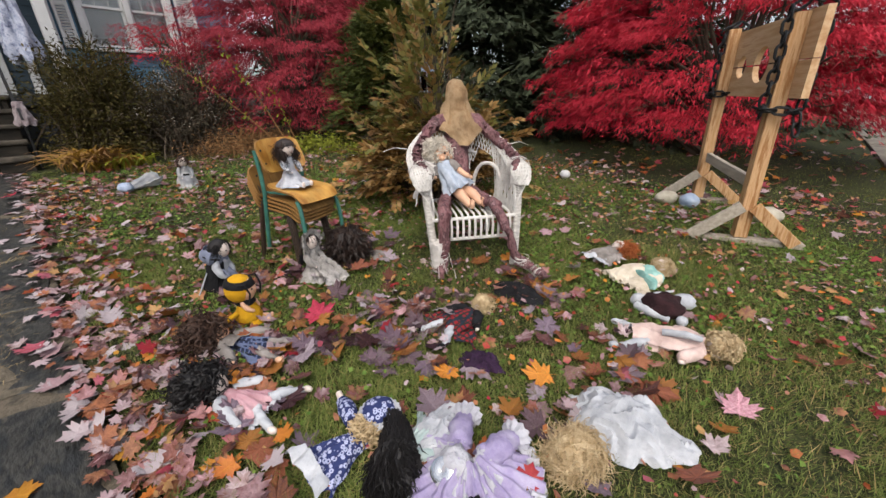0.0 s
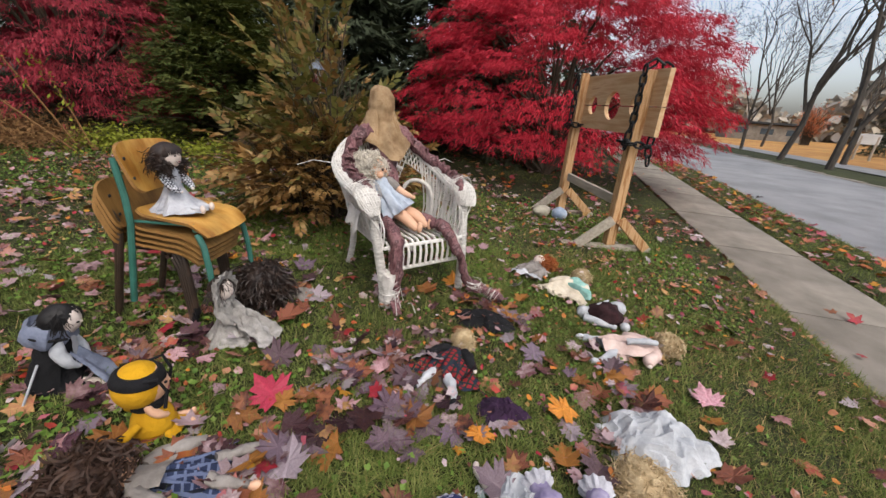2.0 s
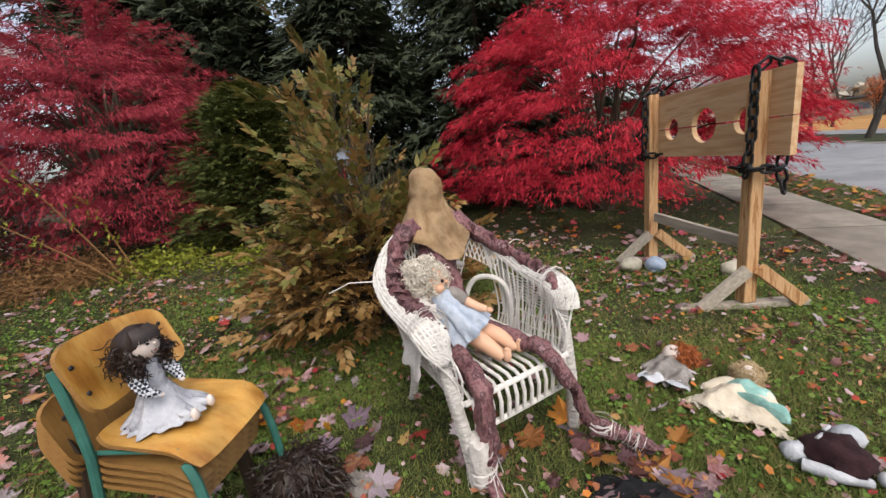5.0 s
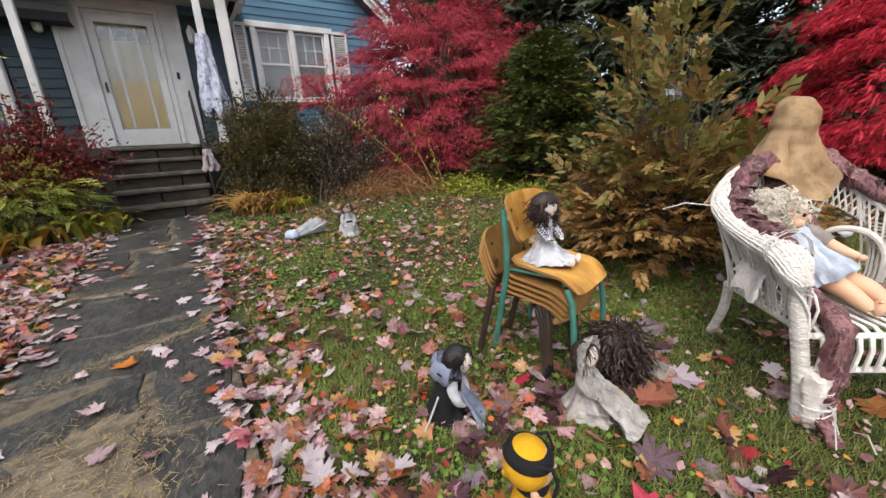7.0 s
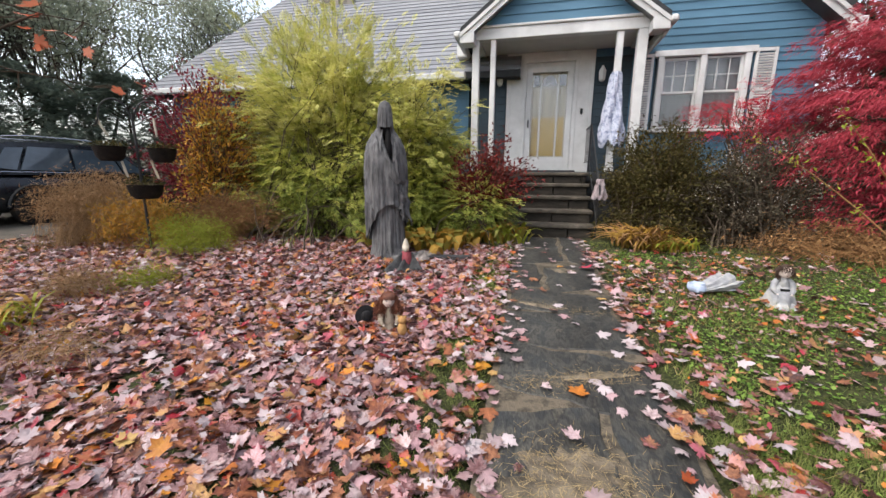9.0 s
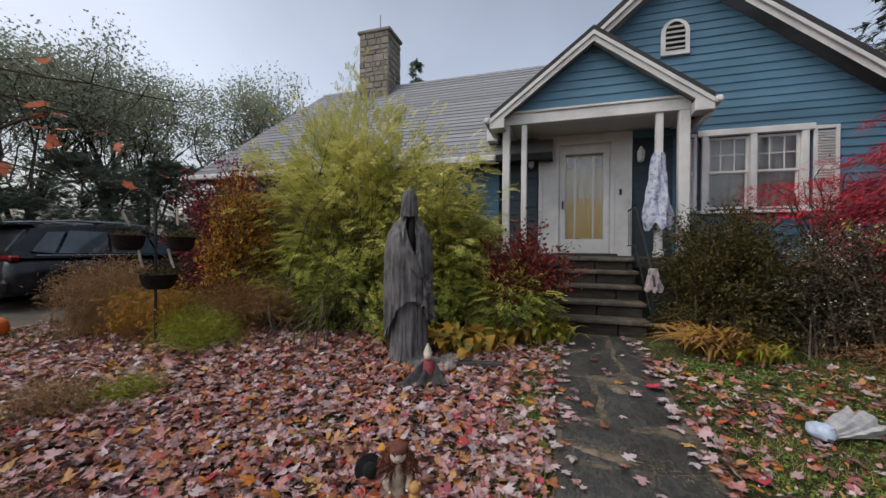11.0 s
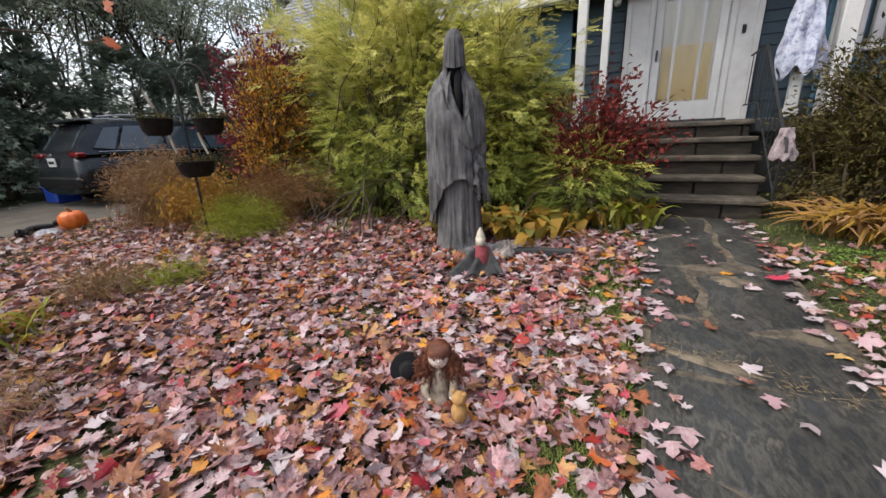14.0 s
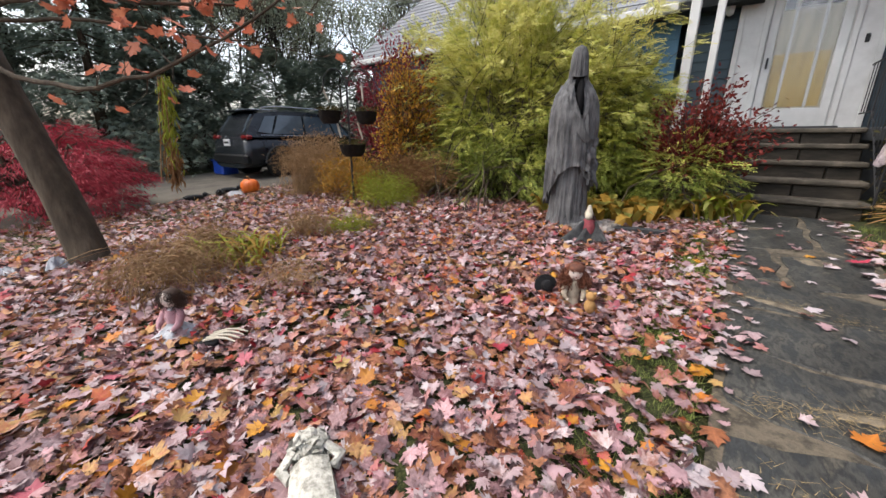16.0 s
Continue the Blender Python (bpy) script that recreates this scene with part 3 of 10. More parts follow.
def clap(y0, y1, z0, z1, x, wall, mats, lap=0.145, yz=None):
    """Clapboards as single boards, clipped by yz(z) to the gable's slope."""
    z = z0
    while z < z1 - 0.02:
        a0, a1 = yz(z + lap * 0.5) if yz else (y0, y1)
        b0, b1 = yz(min(z + lap, z1)) if yz else (y0, y1)
        c0, c1 = yz(z) if yz else (y0, y1)
        if a1 - a0 > 0.1:
            zt = min(z + lap, z1)
            vs = [(x + 0.022, c0, z), (x + 0.022, c1, z), (x + 0.004, b1, zt), (x + 0.004, b0, zt), (x - 0.01, c0, z), (x - 0.01, c1, z), (x - 0.01, b1, zt), (x - 0.01, b0, zt)]
            fs = [(0, 1, 2, 3), (5, 4, 7, 6), (4, 5, 1, 0), (3, 2, 6, 7), (1, 5, 6, 2), (4, 0, 3, 7)]
            hpart("clapboard", Shape().add(vs, fs), mats, wall, smooth=0)
        z += lap


def build_house():
    eaveL, eaveR, ez, rz = -2.25, 4.12, 4.16, 6.86
    yc = (eaveL + eaveR) / 2
    slope = (rz - ez) / (eaveR - yc)
    # window and door holes are cut by building the wall in pieces
    wy0, wy1, wz0, wz1 = 1.42, 2.86, 2.36, 3.66
    dy0, dy1, dz0, dz1 = -1.07, -0.15, 1.54, 3.62
    core = Shape()
    for a, b, z0, z1 in ((eaveL + 0.12, dy0, BASE - 0.1, ez), (dy1, wy0, BASE - 0.1, ez), (dy0, dy1, BASE - 0.1, dz0), (dy0, dy1, dz1, ez), (wy0, wy1, BASE - 0.1, wz0), (wy0, wy1, wz1, ez), (wy1, eaveR - 0.14, BASE - 0.1, ez)):
        core.box((WX - 0.11, (a + b) / 2, (z0 + z1) / 2), (0.18, b - a, z1 - z0), bev=0)
    core.add([(WX - 0.02, eaveL + 0.12, ez), (WX - 0.02, eaveR - 0.14, ez), (WX - 0.02, yc, rz - 0.1), (WX - 0.2, eaveL + 0.12, ez), (WX - 0.2, eaveR - 0.14, ez), (WX - 0.2, yc, rz - 0.1)], [(0, 1, 2), (5, 4, 3), (0, 2, 5, 3), (1, 4, 5, 2)])
    # side and back walls
    core.box((WX - 4.1, eaveR - 0.24, (BASE + ez) / 2), (7.8, 0.2, ez - BASE + 0.2), bev=0)
    core.box((WX - 8.0, yc, (BASE + ez) / 2), (0.2, eaveR - eaveL - 0.4, ez - BASE + 0.2), bev=0)
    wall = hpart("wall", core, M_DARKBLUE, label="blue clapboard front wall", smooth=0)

    def yz(z):
        d = max(0.0, (z - ez) / slope) if z > ez else 0.0
        return (eaveL + 0.12 + d, eaveR - 0.14 - d)

    lap = 0.145
    clap(wy1 + 0.1, eaveR - 0.14, BASE, wz1 + 0.08, WX, wall, M_BLUE)
    # boards under the porch roof take the shade-darkened siding
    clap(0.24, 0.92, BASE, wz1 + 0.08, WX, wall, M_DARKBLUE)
    clap(0.92, wy0 - 0.1, BASE, wz1 + 0.08, WX, wall, M_BLUE)
    clap(wy0 - 0.1, wy1 + 0.1, BASE, wz0 - 0.1, WX, wall, M_BLUE)
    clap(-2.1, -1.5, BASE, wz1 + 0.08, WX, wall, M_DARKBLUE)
    clap(0.24, eaveR - 0.14, wz1 + 0.08, ez, WX, wall, M_BLUE)
    clap(0, 0, ez, rz - 0.15, WX, wall, M_BLUE, yz=yz)
    # main roof, gable end to the front, running back
    for sgn, edge in ((1, eaveR + 0.16), (-1, eaveL - 0.16)):
        zt = rz - (abs(edge - yc)) * slope
        s = Shape()
        x0, x1 = WX + 0.34, WX - 8.3
        for (xa, xb) in ((x0, x1),):
            s.add([(xa, yc, rz + 0.12), (xa, edge, zt + 0.12), (xb, edge, zt + 0.12), (xb, yc, rz + 0.12), (xa, yc, rz), (xa, edge, zt), (xb, edge, zt), (xb, yc, rz)], [(0, 1, 2, 3), (7, 6, 5, 4), (0, 4, 5, 1), (1, 5, 6, 2), (2, 6, 7, 3)])
        hpart("roof", s, M_ROOFDK, label="dark shingle edge of the main roof", smooth=0)
        # rake board with a return at the eave
        s = Shape()
        d = Vector((0, edge - yc, zt - rz)).normalized()
        up = Vector((0, -d.z * sgn, abs(d.y))) if True else None
        L = math.hypot(edge - yc, zt - rz)
        for off, wd, th in ((0.0, 0.20, 0.05), (0.05, 0.08, 0.03)):
            p0, p1 = Vector((WX + 0.30 + off, yc, rz)), Vector((WX + 0.30 + off, edge, zt))
            n_ = Vector((0, 0, -wd))
            vs = [p0, p1, p1 + n_, p0 + n_]
            vs = [tuple(v) for v in vs] + [(v.x - th, v.y, v.z) for v in vs]
            s.add(vs, [(0, 1, 2, 3), (7, 6, 5, 4), (0, 4, 5, 1), (3, 2, 6, 7), (1, 5, 6, 2), (0, 3, 7, 4)])
        s.box((WX + 0.15, edge - sgn * 0.02, zt - 0.1), (0.36, 0.22, 0.24), bev=0.01)
        s.add([(WX + 0.3, yc, rz - 0.2), (WX + 0.3, edge, zt - 0.2), (WX - 0.0, edge, zt - 0.2), (WX - 0.0, yc, rz - 0.2)], [(0, 1, 2, 3), (3, 2, 1, 0)])
        hpart("rake_board", s, M_WHITE, label="white gable trim", smooth=0)
    # louvred vent
    v = Shape()
    vy, vz = 0.925, 5.2
    pts = [(-0.23, 0), (0.23, 0), (0.23, 0.42)] + [(0.23 * math.cos(a), 0.42 + 0.23 * math.sin(a)) for a in np.linspace(0.3, math.pi - 0.3, 7)] + [(-0.23, 0.42)]
    v.slab([(a, b) for a, b in pts], 0, 0.05, mat=Matrix(((0, 0, 1, WX + 0.02), (1, 0, 0, vy), (0, 1, 0, vz), (0, 0, 0, 1))))
    vent = hpart("gable_vent", v, M_WHITE, label="white arched louvre vent", smooth=0)
    inn = Shape().slab([(a * 0.68, 0.08 + b * 0.8) for a, b in pts], 0, 0.004, mat=Matrix(((0, 0, 1, WX + 0.072), (1, 0, 0, vy), (0, 1, 0, vz), (0, 0, 0, 1))))
    hpart("vent_backing", inn, M_VOID, vent, smooth=0)
    for k in range(5):
        w = 0.31 if k < 4 else 0.24
        hpart("slat", Shape().box((0, 0, 0), (0.03, w, 0.035), mat=pose(WX + 0.085, vy, vz + 0.12 + k * 0.095, 0, 25, 0), bev=0.003), M_WHITE, vent, smooth=0)
    # left wing with hipped roof, running along the street
    wing = Shape()
    wing.box((WX - 2.6, -6.3, (BASE + 3.5) / 2), (5.0, 7.9, 3.5 - BASE + 0.2), bev=0)
    ww = hpart("wing_wall", wing, M_BLUE, label="blue side wing wall", smooth=0)
    clap(-10.2, -2.3, BASE, 3.45, WX - 0.09, ww, M_BLUE, lap=0.29)
    e0, e1, ex0, ex1, rx, rzz = -10.55, -1.2, WX + 0.35, WX - 5.5, WX - 2.5, 6.55
    hip = -8.3
    s = Shape().add([(ex0, e0, 3.5), (ex0, e1, 3.5), (rx, e1, rzz), (rx, hip, rzz), (ex1, e0, 3.5), (ex1, e1, 3.5), (ex0, e0, 3.38), (ex0, e1, 3.38), (ex1, e0, 3.38), (ex1, e1, 3.38)], [(0, 1, 2, 3), (4, 0, 3), (5, 4, 3, 2), (0, 6, 7, 1), (4, 8, 6, 0), (6, 8, 9, 7)])
    wr = hpart("wing_roof", s, M_ROOFDK, label="grey shingled roof of the wing", smooth=0)
    # courses of shingles on the street slope and the hip
    n = 26
    sl = Vector((rx - ex0, 0, rzz - 3.5))
    nrm = Vector((-sl.z, 0, sl.x)).normalized()
    nrm = nrm if nrm.z > 0 else -nrm
    for i in range(n):
        a, b = i / n, (i + 1.12) / n
        b = min(b, 1.0)
        ya, yb = e0 + (hip - e0) * a, e0 + (hip - e0) * b
        p = [Vector((ex0 + sl.x * a, ya, 3.5 + sl.z * a)) + nrm * 0.022, Vector((ex0 + sl.x * a, e1, 3.5 + sl.z * a)) + nrm * 0.022, Vector((ex0 + sl.x * b, e1, 3.5 + sl.z * b)) + nrm * 0.006, Vector((ex0 + sl.x * b, yb, 3.5 + sl.z * b)) + nrm * 0.006]
        vs = [tuple(q) for q in p] + [tuple(q - nrm * 0.02) for q in p]
        hpart("shingle_course", Shape().add(vs, [(0, 1, 2, 3), (4, 5, 1, 0), (5, 6, 2, 1), (7, 4, 0, 3)]), M_SHINGLE, wr, smooth=0)
    g_ = Shape().box((ex0 + 0.05, (e0 - 2.3) / 2, 3.43), (0.12, -e0 - 2.3, 0.13), bev=0.02)
    hpart("gutter", g_, M_WHITE, label="white eaves gutter", smooth=0)

    # porch: floor, columns, beam, gabled roof
    f_ = Shape().box((-9.55, -0.55, PORCH - 0.09), (1.1, 3.3, 0.18), bev=0.02)
    f_.box((-9.6, -0.55, (PORCH + BASE) / 2 - 0.12), (0.95, 3.1, PORCH - BASE), bev=0.02)
    hpart("porch_floor", f_, M_ROOFDK, label="dark stone porch floor", smooth=0)
    s = Shape().box((-9.12, -0.53, 3.945), (0.16, 3.1, 0.19), bev=0.01)
    s.box((-9.6, -2.0, 3.945), (0.95, 0.16, 0.19), bev=0.01)
    s.box((-9.6, 0.94, 3.945), (0.95, 0.16, 0.19), bev=0.01)
    s.box((-9.12, -0.53, 4.06), (0.22, 3.16, 0.045), bev=0.01)
    hpart("porch_beam", s, M_WHITE, label="white porch beam", smooth=0)
    hpart("porch_ceiling", Shape().box((-9.6, -0.53, 3.90), (0.92, 2.78, 0.04), bev=0), M_SOFFIT, smooth=0)
    for y, w in ((-2.0, 0.13), (-1.68, 0.10), (0.48, 0.11), (0.83, 0.16)):
        c = Shape().box((-9.13, y, (PORCH + 3.86) / 2), (w, w, 3.86 - PORCH), bev=0.012)
        c.box((-9.13, y, PORCH + 0.05), (w + 0.03, w + 0.03, 0.1), bev=0.01)
        hpart("porch_column", c, M_WHITE, smooth=0)
    ay, az, tz = -0.55, 5.2, 3.9
    tipL, tipR = -2.25, 1.15
    psl = (az - tz) / (ay - tipL)
    pg = Shape().add([(-9.06, -2.05, 4.08), (-9.06, 0.95, 4.08), (-9.06, ay, 5.1), (-9.2, -2.05, 4.08), (-9.2, 0.95, 4.08), (-9.2, ay, 5.1)], [(0, 1, 2), (5, 4, 3), (0, 2, 5, 3), (1, 4, 5, 2)])
    pw = hpart("porch_gable", pg, M_BLUE, label="blue clapboard porch gable", smooth=0)
    clap(0, 0, 4.085, 5.05, -9.05, pw, M_BLUE, yz=lambda z: (-2.05 + (z - 4.08) / (1.02 / 1.5), 0.95 - (z - 4.08) / (1.02 / 1.5)))
    for sgn, tip in ((1, tipR), (-1, tipL)):
        s = Shape()
        xa, xb = -8.80, WX + 0.02
        s.add([(xa, ay, az + 0.1), (xa, tip, tz + 0.1), (xb, tip, tz + 0.1), (xb, ay, az + 0.1), (xa, ay, az + 0.02), (xa, tip, tz + 0.02), (xb, tip, tz + 0.02), (xb, ay, az + 0.02)], [(0, 1, 2, 3), (7, 6, 5, 4), (0, 4, 5, 1), (1, 5, 6, 2), (2, 6, 7, 3), (0, 3, 7, 4)])
        hpart("porch_roof", s, M_ROOFDK, label="dark shingled porch roof", smooth=0)
        s = Shape()
        for x_, wd, th in ((-8.83, 0.17, 0.04), (-8.80, 0.07, 0.025)):
            p0, p1 = Vector((x_, ay, az + 0.02)), Vector((x_, tip, tz + 0.02))
            vs = [p0, p1, p1 - Vector((0, 0, wd)), p0 - Vector((0, 0, wd))]
            vs = [tuple(v) for v in vs] + [(v.x - th, v.y, v.z) for v in vs]
            s.add(vs, [(0, 1, 2, 3), (7, 6, 5, 4), (0, 4, 5, 1), (3, 2, 6, 7), (1, 5, 6, 2), (0, 3, 7, 4)])
        s.add([(-8.84, ay, az - 0.12), (-8.84, tip, tz - 0.12), (-9.1, tip, tz - 0.12), (-9.1, ay, az - 0.12)], [(0, 1, 2, 3), (3, 2, 1, 0)])
        s.box((-8.97, tip - sgn * 0.12, tz - 0.06), (0.3, 0.26, 0.18), bev=0.01)
        hpart("porch_rake", s, M_WHITE, label="white porch gable trim", smooth=0)
        gt = Shape().box(((-8.78 + WX) / 2, tip + sgn * 0.06, tz + 0.0), (1.3, 0.12, 0.11), bev=0.03)
        hpart("porch_gutter", gt, M_WHITE, label="white porch gutter", smooth=0)
    hpart("downpipe", Shape().tube([(-8.95, 1.2, 3.84), (-9.0, 1.12, 3.72), (-9.6, 1.02, 3.6), (WX + 0.06, 1.0, 3.5), (WX + 0.06, 1.0, 0.6)], 0.035, 8), M_WHITE)

    # door with white surround
    for a, b, z0, z1 in ((-1.48, dy0 - 0.07, PORCH, 3.88), (dy1 + 0.07, 0.24, PORCH, 3.88), (dy0 - 0.07, dy1 + 0.07, dz1 + 0.07, 3.88)):
        hpart("door_surround", Shape().box((WX + 0.02, (a + b) / 2, (z0 + z1) / 2), (0.05, b - a, z1 - z0), bev=0.006), M_WHITE, label="white panelled door surround", smooth=0)
    for y in (-1.44, -1.12, -0.10, 0.2):
        hpart("door_moulding", Shape().box((WX + 0.055, y, (PORCH + 3.8) / 2), (0.025, 0.07, 3.8 - PORCH), bev=0.004), M_WHITE, smooth=0)
    hpart("door_moulding", Shape().box((WX + 0.055, (dy0 + dy1) / 2, dz1 + 0.1), (0.03, dy1 - dy0 + 0.2, 0.07), bev=0.004), M_WHITE, smooth=0)
    hpart("door_sill", Shape().box((WX + 0.06, (dy0 + dy1) / 2, 1.52), (0.12, 1.2, 0.05), bev=0.01), M_ROOFDK, smooth=0)
    hpart("doorbell", Shape().box((WX + 0.06, 0.04, 2.72), (0.02, 0.045, 0.11), bev=0.006), M_BLACK)
    lamp = hpart("wall_lamp", Shape().lathe([(0.02, 0), (0.06, 0.03), (0.075, 0.2), (0.05, 0.24), (0.015, 0.3)], 6, mat=Matrix.Translation((WX + 0.12, 0.37, 3.25))).box((WX + 0.05, 0.37, 3.4), (0.1, 0.05, 0.16), bev=0.01), M_WHITE, label="pale carriage lamp")
    hpart("wall_lamp", Shape().lathe([(0.02, 0), (0.06, 0.03), (0.075, 0.2), (0.05, 0.24), (0.015, 0.3)], 6, mat=Matrix.Translation((WX + 0.12, -1.62, 3.25))).box((WX + 0.05, -1.62, 3.4), (0.1, 0.05, 0.16), bev=0.01), M_WHITE, label="pale carriage lamp")
    # inner door with lace panes behind a glazed storm door
    yd = (dy0 + dy1) / 2
    inner = Shape().box((WX - 0.1, yd, (dz0 + dz1) / 2), (0.05, dy1 - dy0, dz1 - dz0), bev=0)
    door = hpart("front_door", inner, M_CURTAIN, label="white glazed storm door over a curtained inner door", smooth=0)
    jm = Shape()
    for y in (dy0 - 0.045, dy1 + 0.045):
        jm.box((WX - 0.012, y, (dz0 + dz1) / 2), (0.03, 0.10, dz1 - dz0 + 0.1), bev=0)
    jm.box((WX - 0.012, yd, dz1 + 0.04), (0.032, dy1 - dy0 + 0.02, 0.09), bev=0)
    hpart("jamb", jm, M_WHITE, door, smooth=0)
    fr = Shape()
    for y in (dy0 + 0.055, dy1 - 0.055):
        fr.box((WX + 0.0, y, (dz0 + dz1) / 2), (0.04, 0.11, dz1 - dz0), bev=0.006)
    fr.box((WX, yd, dz0 + 0.14), (0.04, dy1 - dy0 - 0.2, 0.28), bev=0.006)
    fr.box((WX, yd, dz1 - 0.06), (0.04, dy1 - dy0 - 0.2, 0.12), bev=0.006)
    for y in (yd - 0.17, yd + 0.17):
        fr.box((WX - 0.06, y, (dz0 + dz1) / 2), (0.02, 0.035, dz1 - dz0 - 0.3), bev=0.003)
    hpart("storm_frame", fr, M_WHITE, door, smooth=0)
    up = Shape()
    for y in (yd - 0.26, yd + 0.26):
        up.box((WX - 0.068, y, dz1 - 0.26), (0.006, 0.13, 0.22), bev=0)
    fan = [(yd + 0.15 * math.cos(a), dz1 - 0.36 + 0.2 * math.sin(a)) for a in np.linspace(0, math.pi, 13)]
    up.add([(WX - 0.064, y, z) for y, z in fan], [tuple(range(13))])
    hpart("small_pane", up, M_DARKGLASS, door, smooth=0)
    rays = Shape()
    for a in np.linspace(0.35, math.pi - 0.35, 5):
        rays.tube([(WX - 0.06, yd, dz1 - 0.37), (WX - 0.06, yd + 0.2 * math.cos(a), dz1 - 0.37 - 0.13 * abs(math.sin(a)) + 0.0)], 0.007, 4)
        rays.tube([(WX - 0.06, yd, dz1 - 0.36), (WX - 0.06, yd + 0.15 * math.cos(a), dz1 - 0.36 + 0.2 * math.sin(a))], 0.006, 4)
    rays.box((WX - 0.06, yd, dz1 - 0.37), (0.012, 0.34, 0.02), bev=0)
    hpart("fan_bars", rays, M_WHITE, door, smooth=0)
    # yellow light behind the lower curtain is put into these panels' colour
    for y, w in ((yd - 0.26, 0.13), (yd, 0.30), (yd + 0.26, 0.13)):
        hpart("lower_curtain", Shape().box((WX - 0.068, y, 2.24), (0.006, w, 0.78), bev=0), M_CURTAIN_Y, door, label="lower curtain coloured yellow like light showing through", smooth=0)
    pn = hpart("storm_glass", Shape().box((WX + 0.0, yd, 2.63), (0.006, 0.72, 1.62), bev=0), M_GLASS, door, smooth=0)
    pn.visible_shadow = False
    hpart("handle", Shape().box((WX + 0.05, dy0 + 0.06, 2.5), (0.05, 0.025, 0.16), bev=0.01), M_IRON, door)

    # double window with shutters
    yw = (wy0 + wy1) / 2
    cs = Shape()
    for y in (wy0, yw, wy1):
        cs.box((WX + 0.02, y, (wz0 + wz1) / 2), (0.1, 0.1, wz1 - wz0 + 0.1), bev=0.008)
    cs.box((WX + 0.025, yw, wz1 + 0.05), (0.11, wy1 - wy0 + 0.26, 0.11), bev=0.008)
    cs.box((WX + 0.05, yw, wz0 - 0.06), (0.16, wy1 - wy0 + 0.24, 0.05), bev=0.008)
    win = hpart("window", cs, M_WHITE, label="white double-hung window pair with net curtains", smooth=0)
    hpart("net_curtain", Shape().box((WX - 0.17, yw, (wz0 + wz1) / 2), (0.01, wy1 - wy0, wz1 - wz0), bev=0), M_NET, win, smooth=0)
    for k, (a, b) in enumerate(((wy0 + 0.05, yw - 0.05), (yw + 0.05, wy1 - 0.05))):
        zm = (wz0 + wz1) / 2
        for z0, z1, xx in ((zm - 0.01, wz1 - 0.02, WX - 0.02), (wz0, zm + 0.02, WX - 0.045)):
            s = Shape()
            for y in (a + 0.02, b - 0.02):
                s.box((xx, y, (z0 + z1) / 2), (0.03, 0.04, z1 - z0), bev=0.003)
            for z in (z0 + 0.02, z1 - 0.02):
                s.box((xx, (a + b) / 2, z), (0.03, b - a - 0.06, 0.04), bev=0.003)
            if z0 > wz0:
                for q in (1, 2):
                    s.box((xx, a + (b - a) * q / 3, (z0 + z1) / 2), (0.02, 0.015, z1 - z0 - 0.06), bev=0)
                s.box((xx, (a + b) / 2, (z0 + z1) / 2), (0.021, b - a - 0.06, 0.015), bev=0)
            sash = hpart("sash", s, M_WHITE, win, smooth=0)
            p = hpart("pane", Shape().box((xx, (a + b) / 2, (z0 + z1) / 2), (0.005, b - a - 0.07, z1 - z0 - 0.07), bev=0), M_GLASS, win, smooth=0)
            p.visible_shadow = False
    for y in (wy0 - 0.24, wy1 + 0.28):
        sh = Shape()
        wd, z0, z1 = 0.34, wz0 - 0.05, wz1 + 0.06
        if y < wy0:
            wd = 0.22
        for yy in (y - wd / 2 + 0.025, y + wd / 2 - 0.025):
            sh.box((WX + 0.045, yy, (z0 + z1) / 2), (0.035, 0.05, z1 - z0), bev=0.003)
        for zz in (z0 + 0.03, (z0 + z1) / 2, z1 - 0.03):
            sh.box((WX + 0.045, y, zz), (0.035, wd - 0.1, 0.06), bev=0.003)
        st = hpart("shutter", sh, M_WHITE, label="white louvred shutter", smooth=0)
        k = 0
        zz = z0 + 0.09
        while zz < z1 - 0.08:
            hpart("louvre", Shape().box((0, 0, 0), (0.03, wd - 0.1, 0.028), mat=pose(WX + 0.04, y, zz, 0, 30, 0), bev=0), M_WHITE, st, smooth=0)
            zz += 0.045

    # chimney of rough stone
    cx0, cy0, cw, cd = WX - 2.4, -6.35, 0.95, 0.8
    ch = hpart("chimney", Shape().box((cx0, cy0, 6.45), (cd, cw, 3.0), bev=0.01), M_MORTAR, label="grey fieldstone chimney", smooth=0)
    r = random.Random(4)
    for face in range(2):
        z = 5.4
        while z < 7.85:
            h_ = r.uniform(0.12, 0.22)
            u, end = (-cw / 2, cw / 2) if face == 0 else (-cd / 2, cd / 2)
            while u < end - 0.03:
                w = min(r.uniform(0.14, 0.34), end - u)
                dd = r.uniform(0.012, 0.03)
                if face == 0:
                    c, sz = (cx0 + cd / 2, cy0 + u + w / 2, z + h_ / 2), (dd * 2, w - 0.016, h_ - 0.016)
                else:
                    c, sz = (cx0 + u + w / 2, cy0 + cw / 2, z + h_ / 2), (w - 0.016, dd * 2, h_ - 0.016)
                hpart("stone", Shape().box(c, sz, bev=0.012), M_CHIM, ch, smooth=0)
                u += w
            z += h_
    hpart("chimney_cap", Shape().box((cx0, cy0, 8.0), (cd + 0.12, cw + 0.12, 0.1), bev=0.02).box((cx0, cy0, 8.1), (0.4, 0.5, 0.14), bev=0.03).tube([(cx0, cy0, 8.1), (cx0, cy0, 8.7)], 0.012, 6), M_MORTAR, ch, smooth=0)


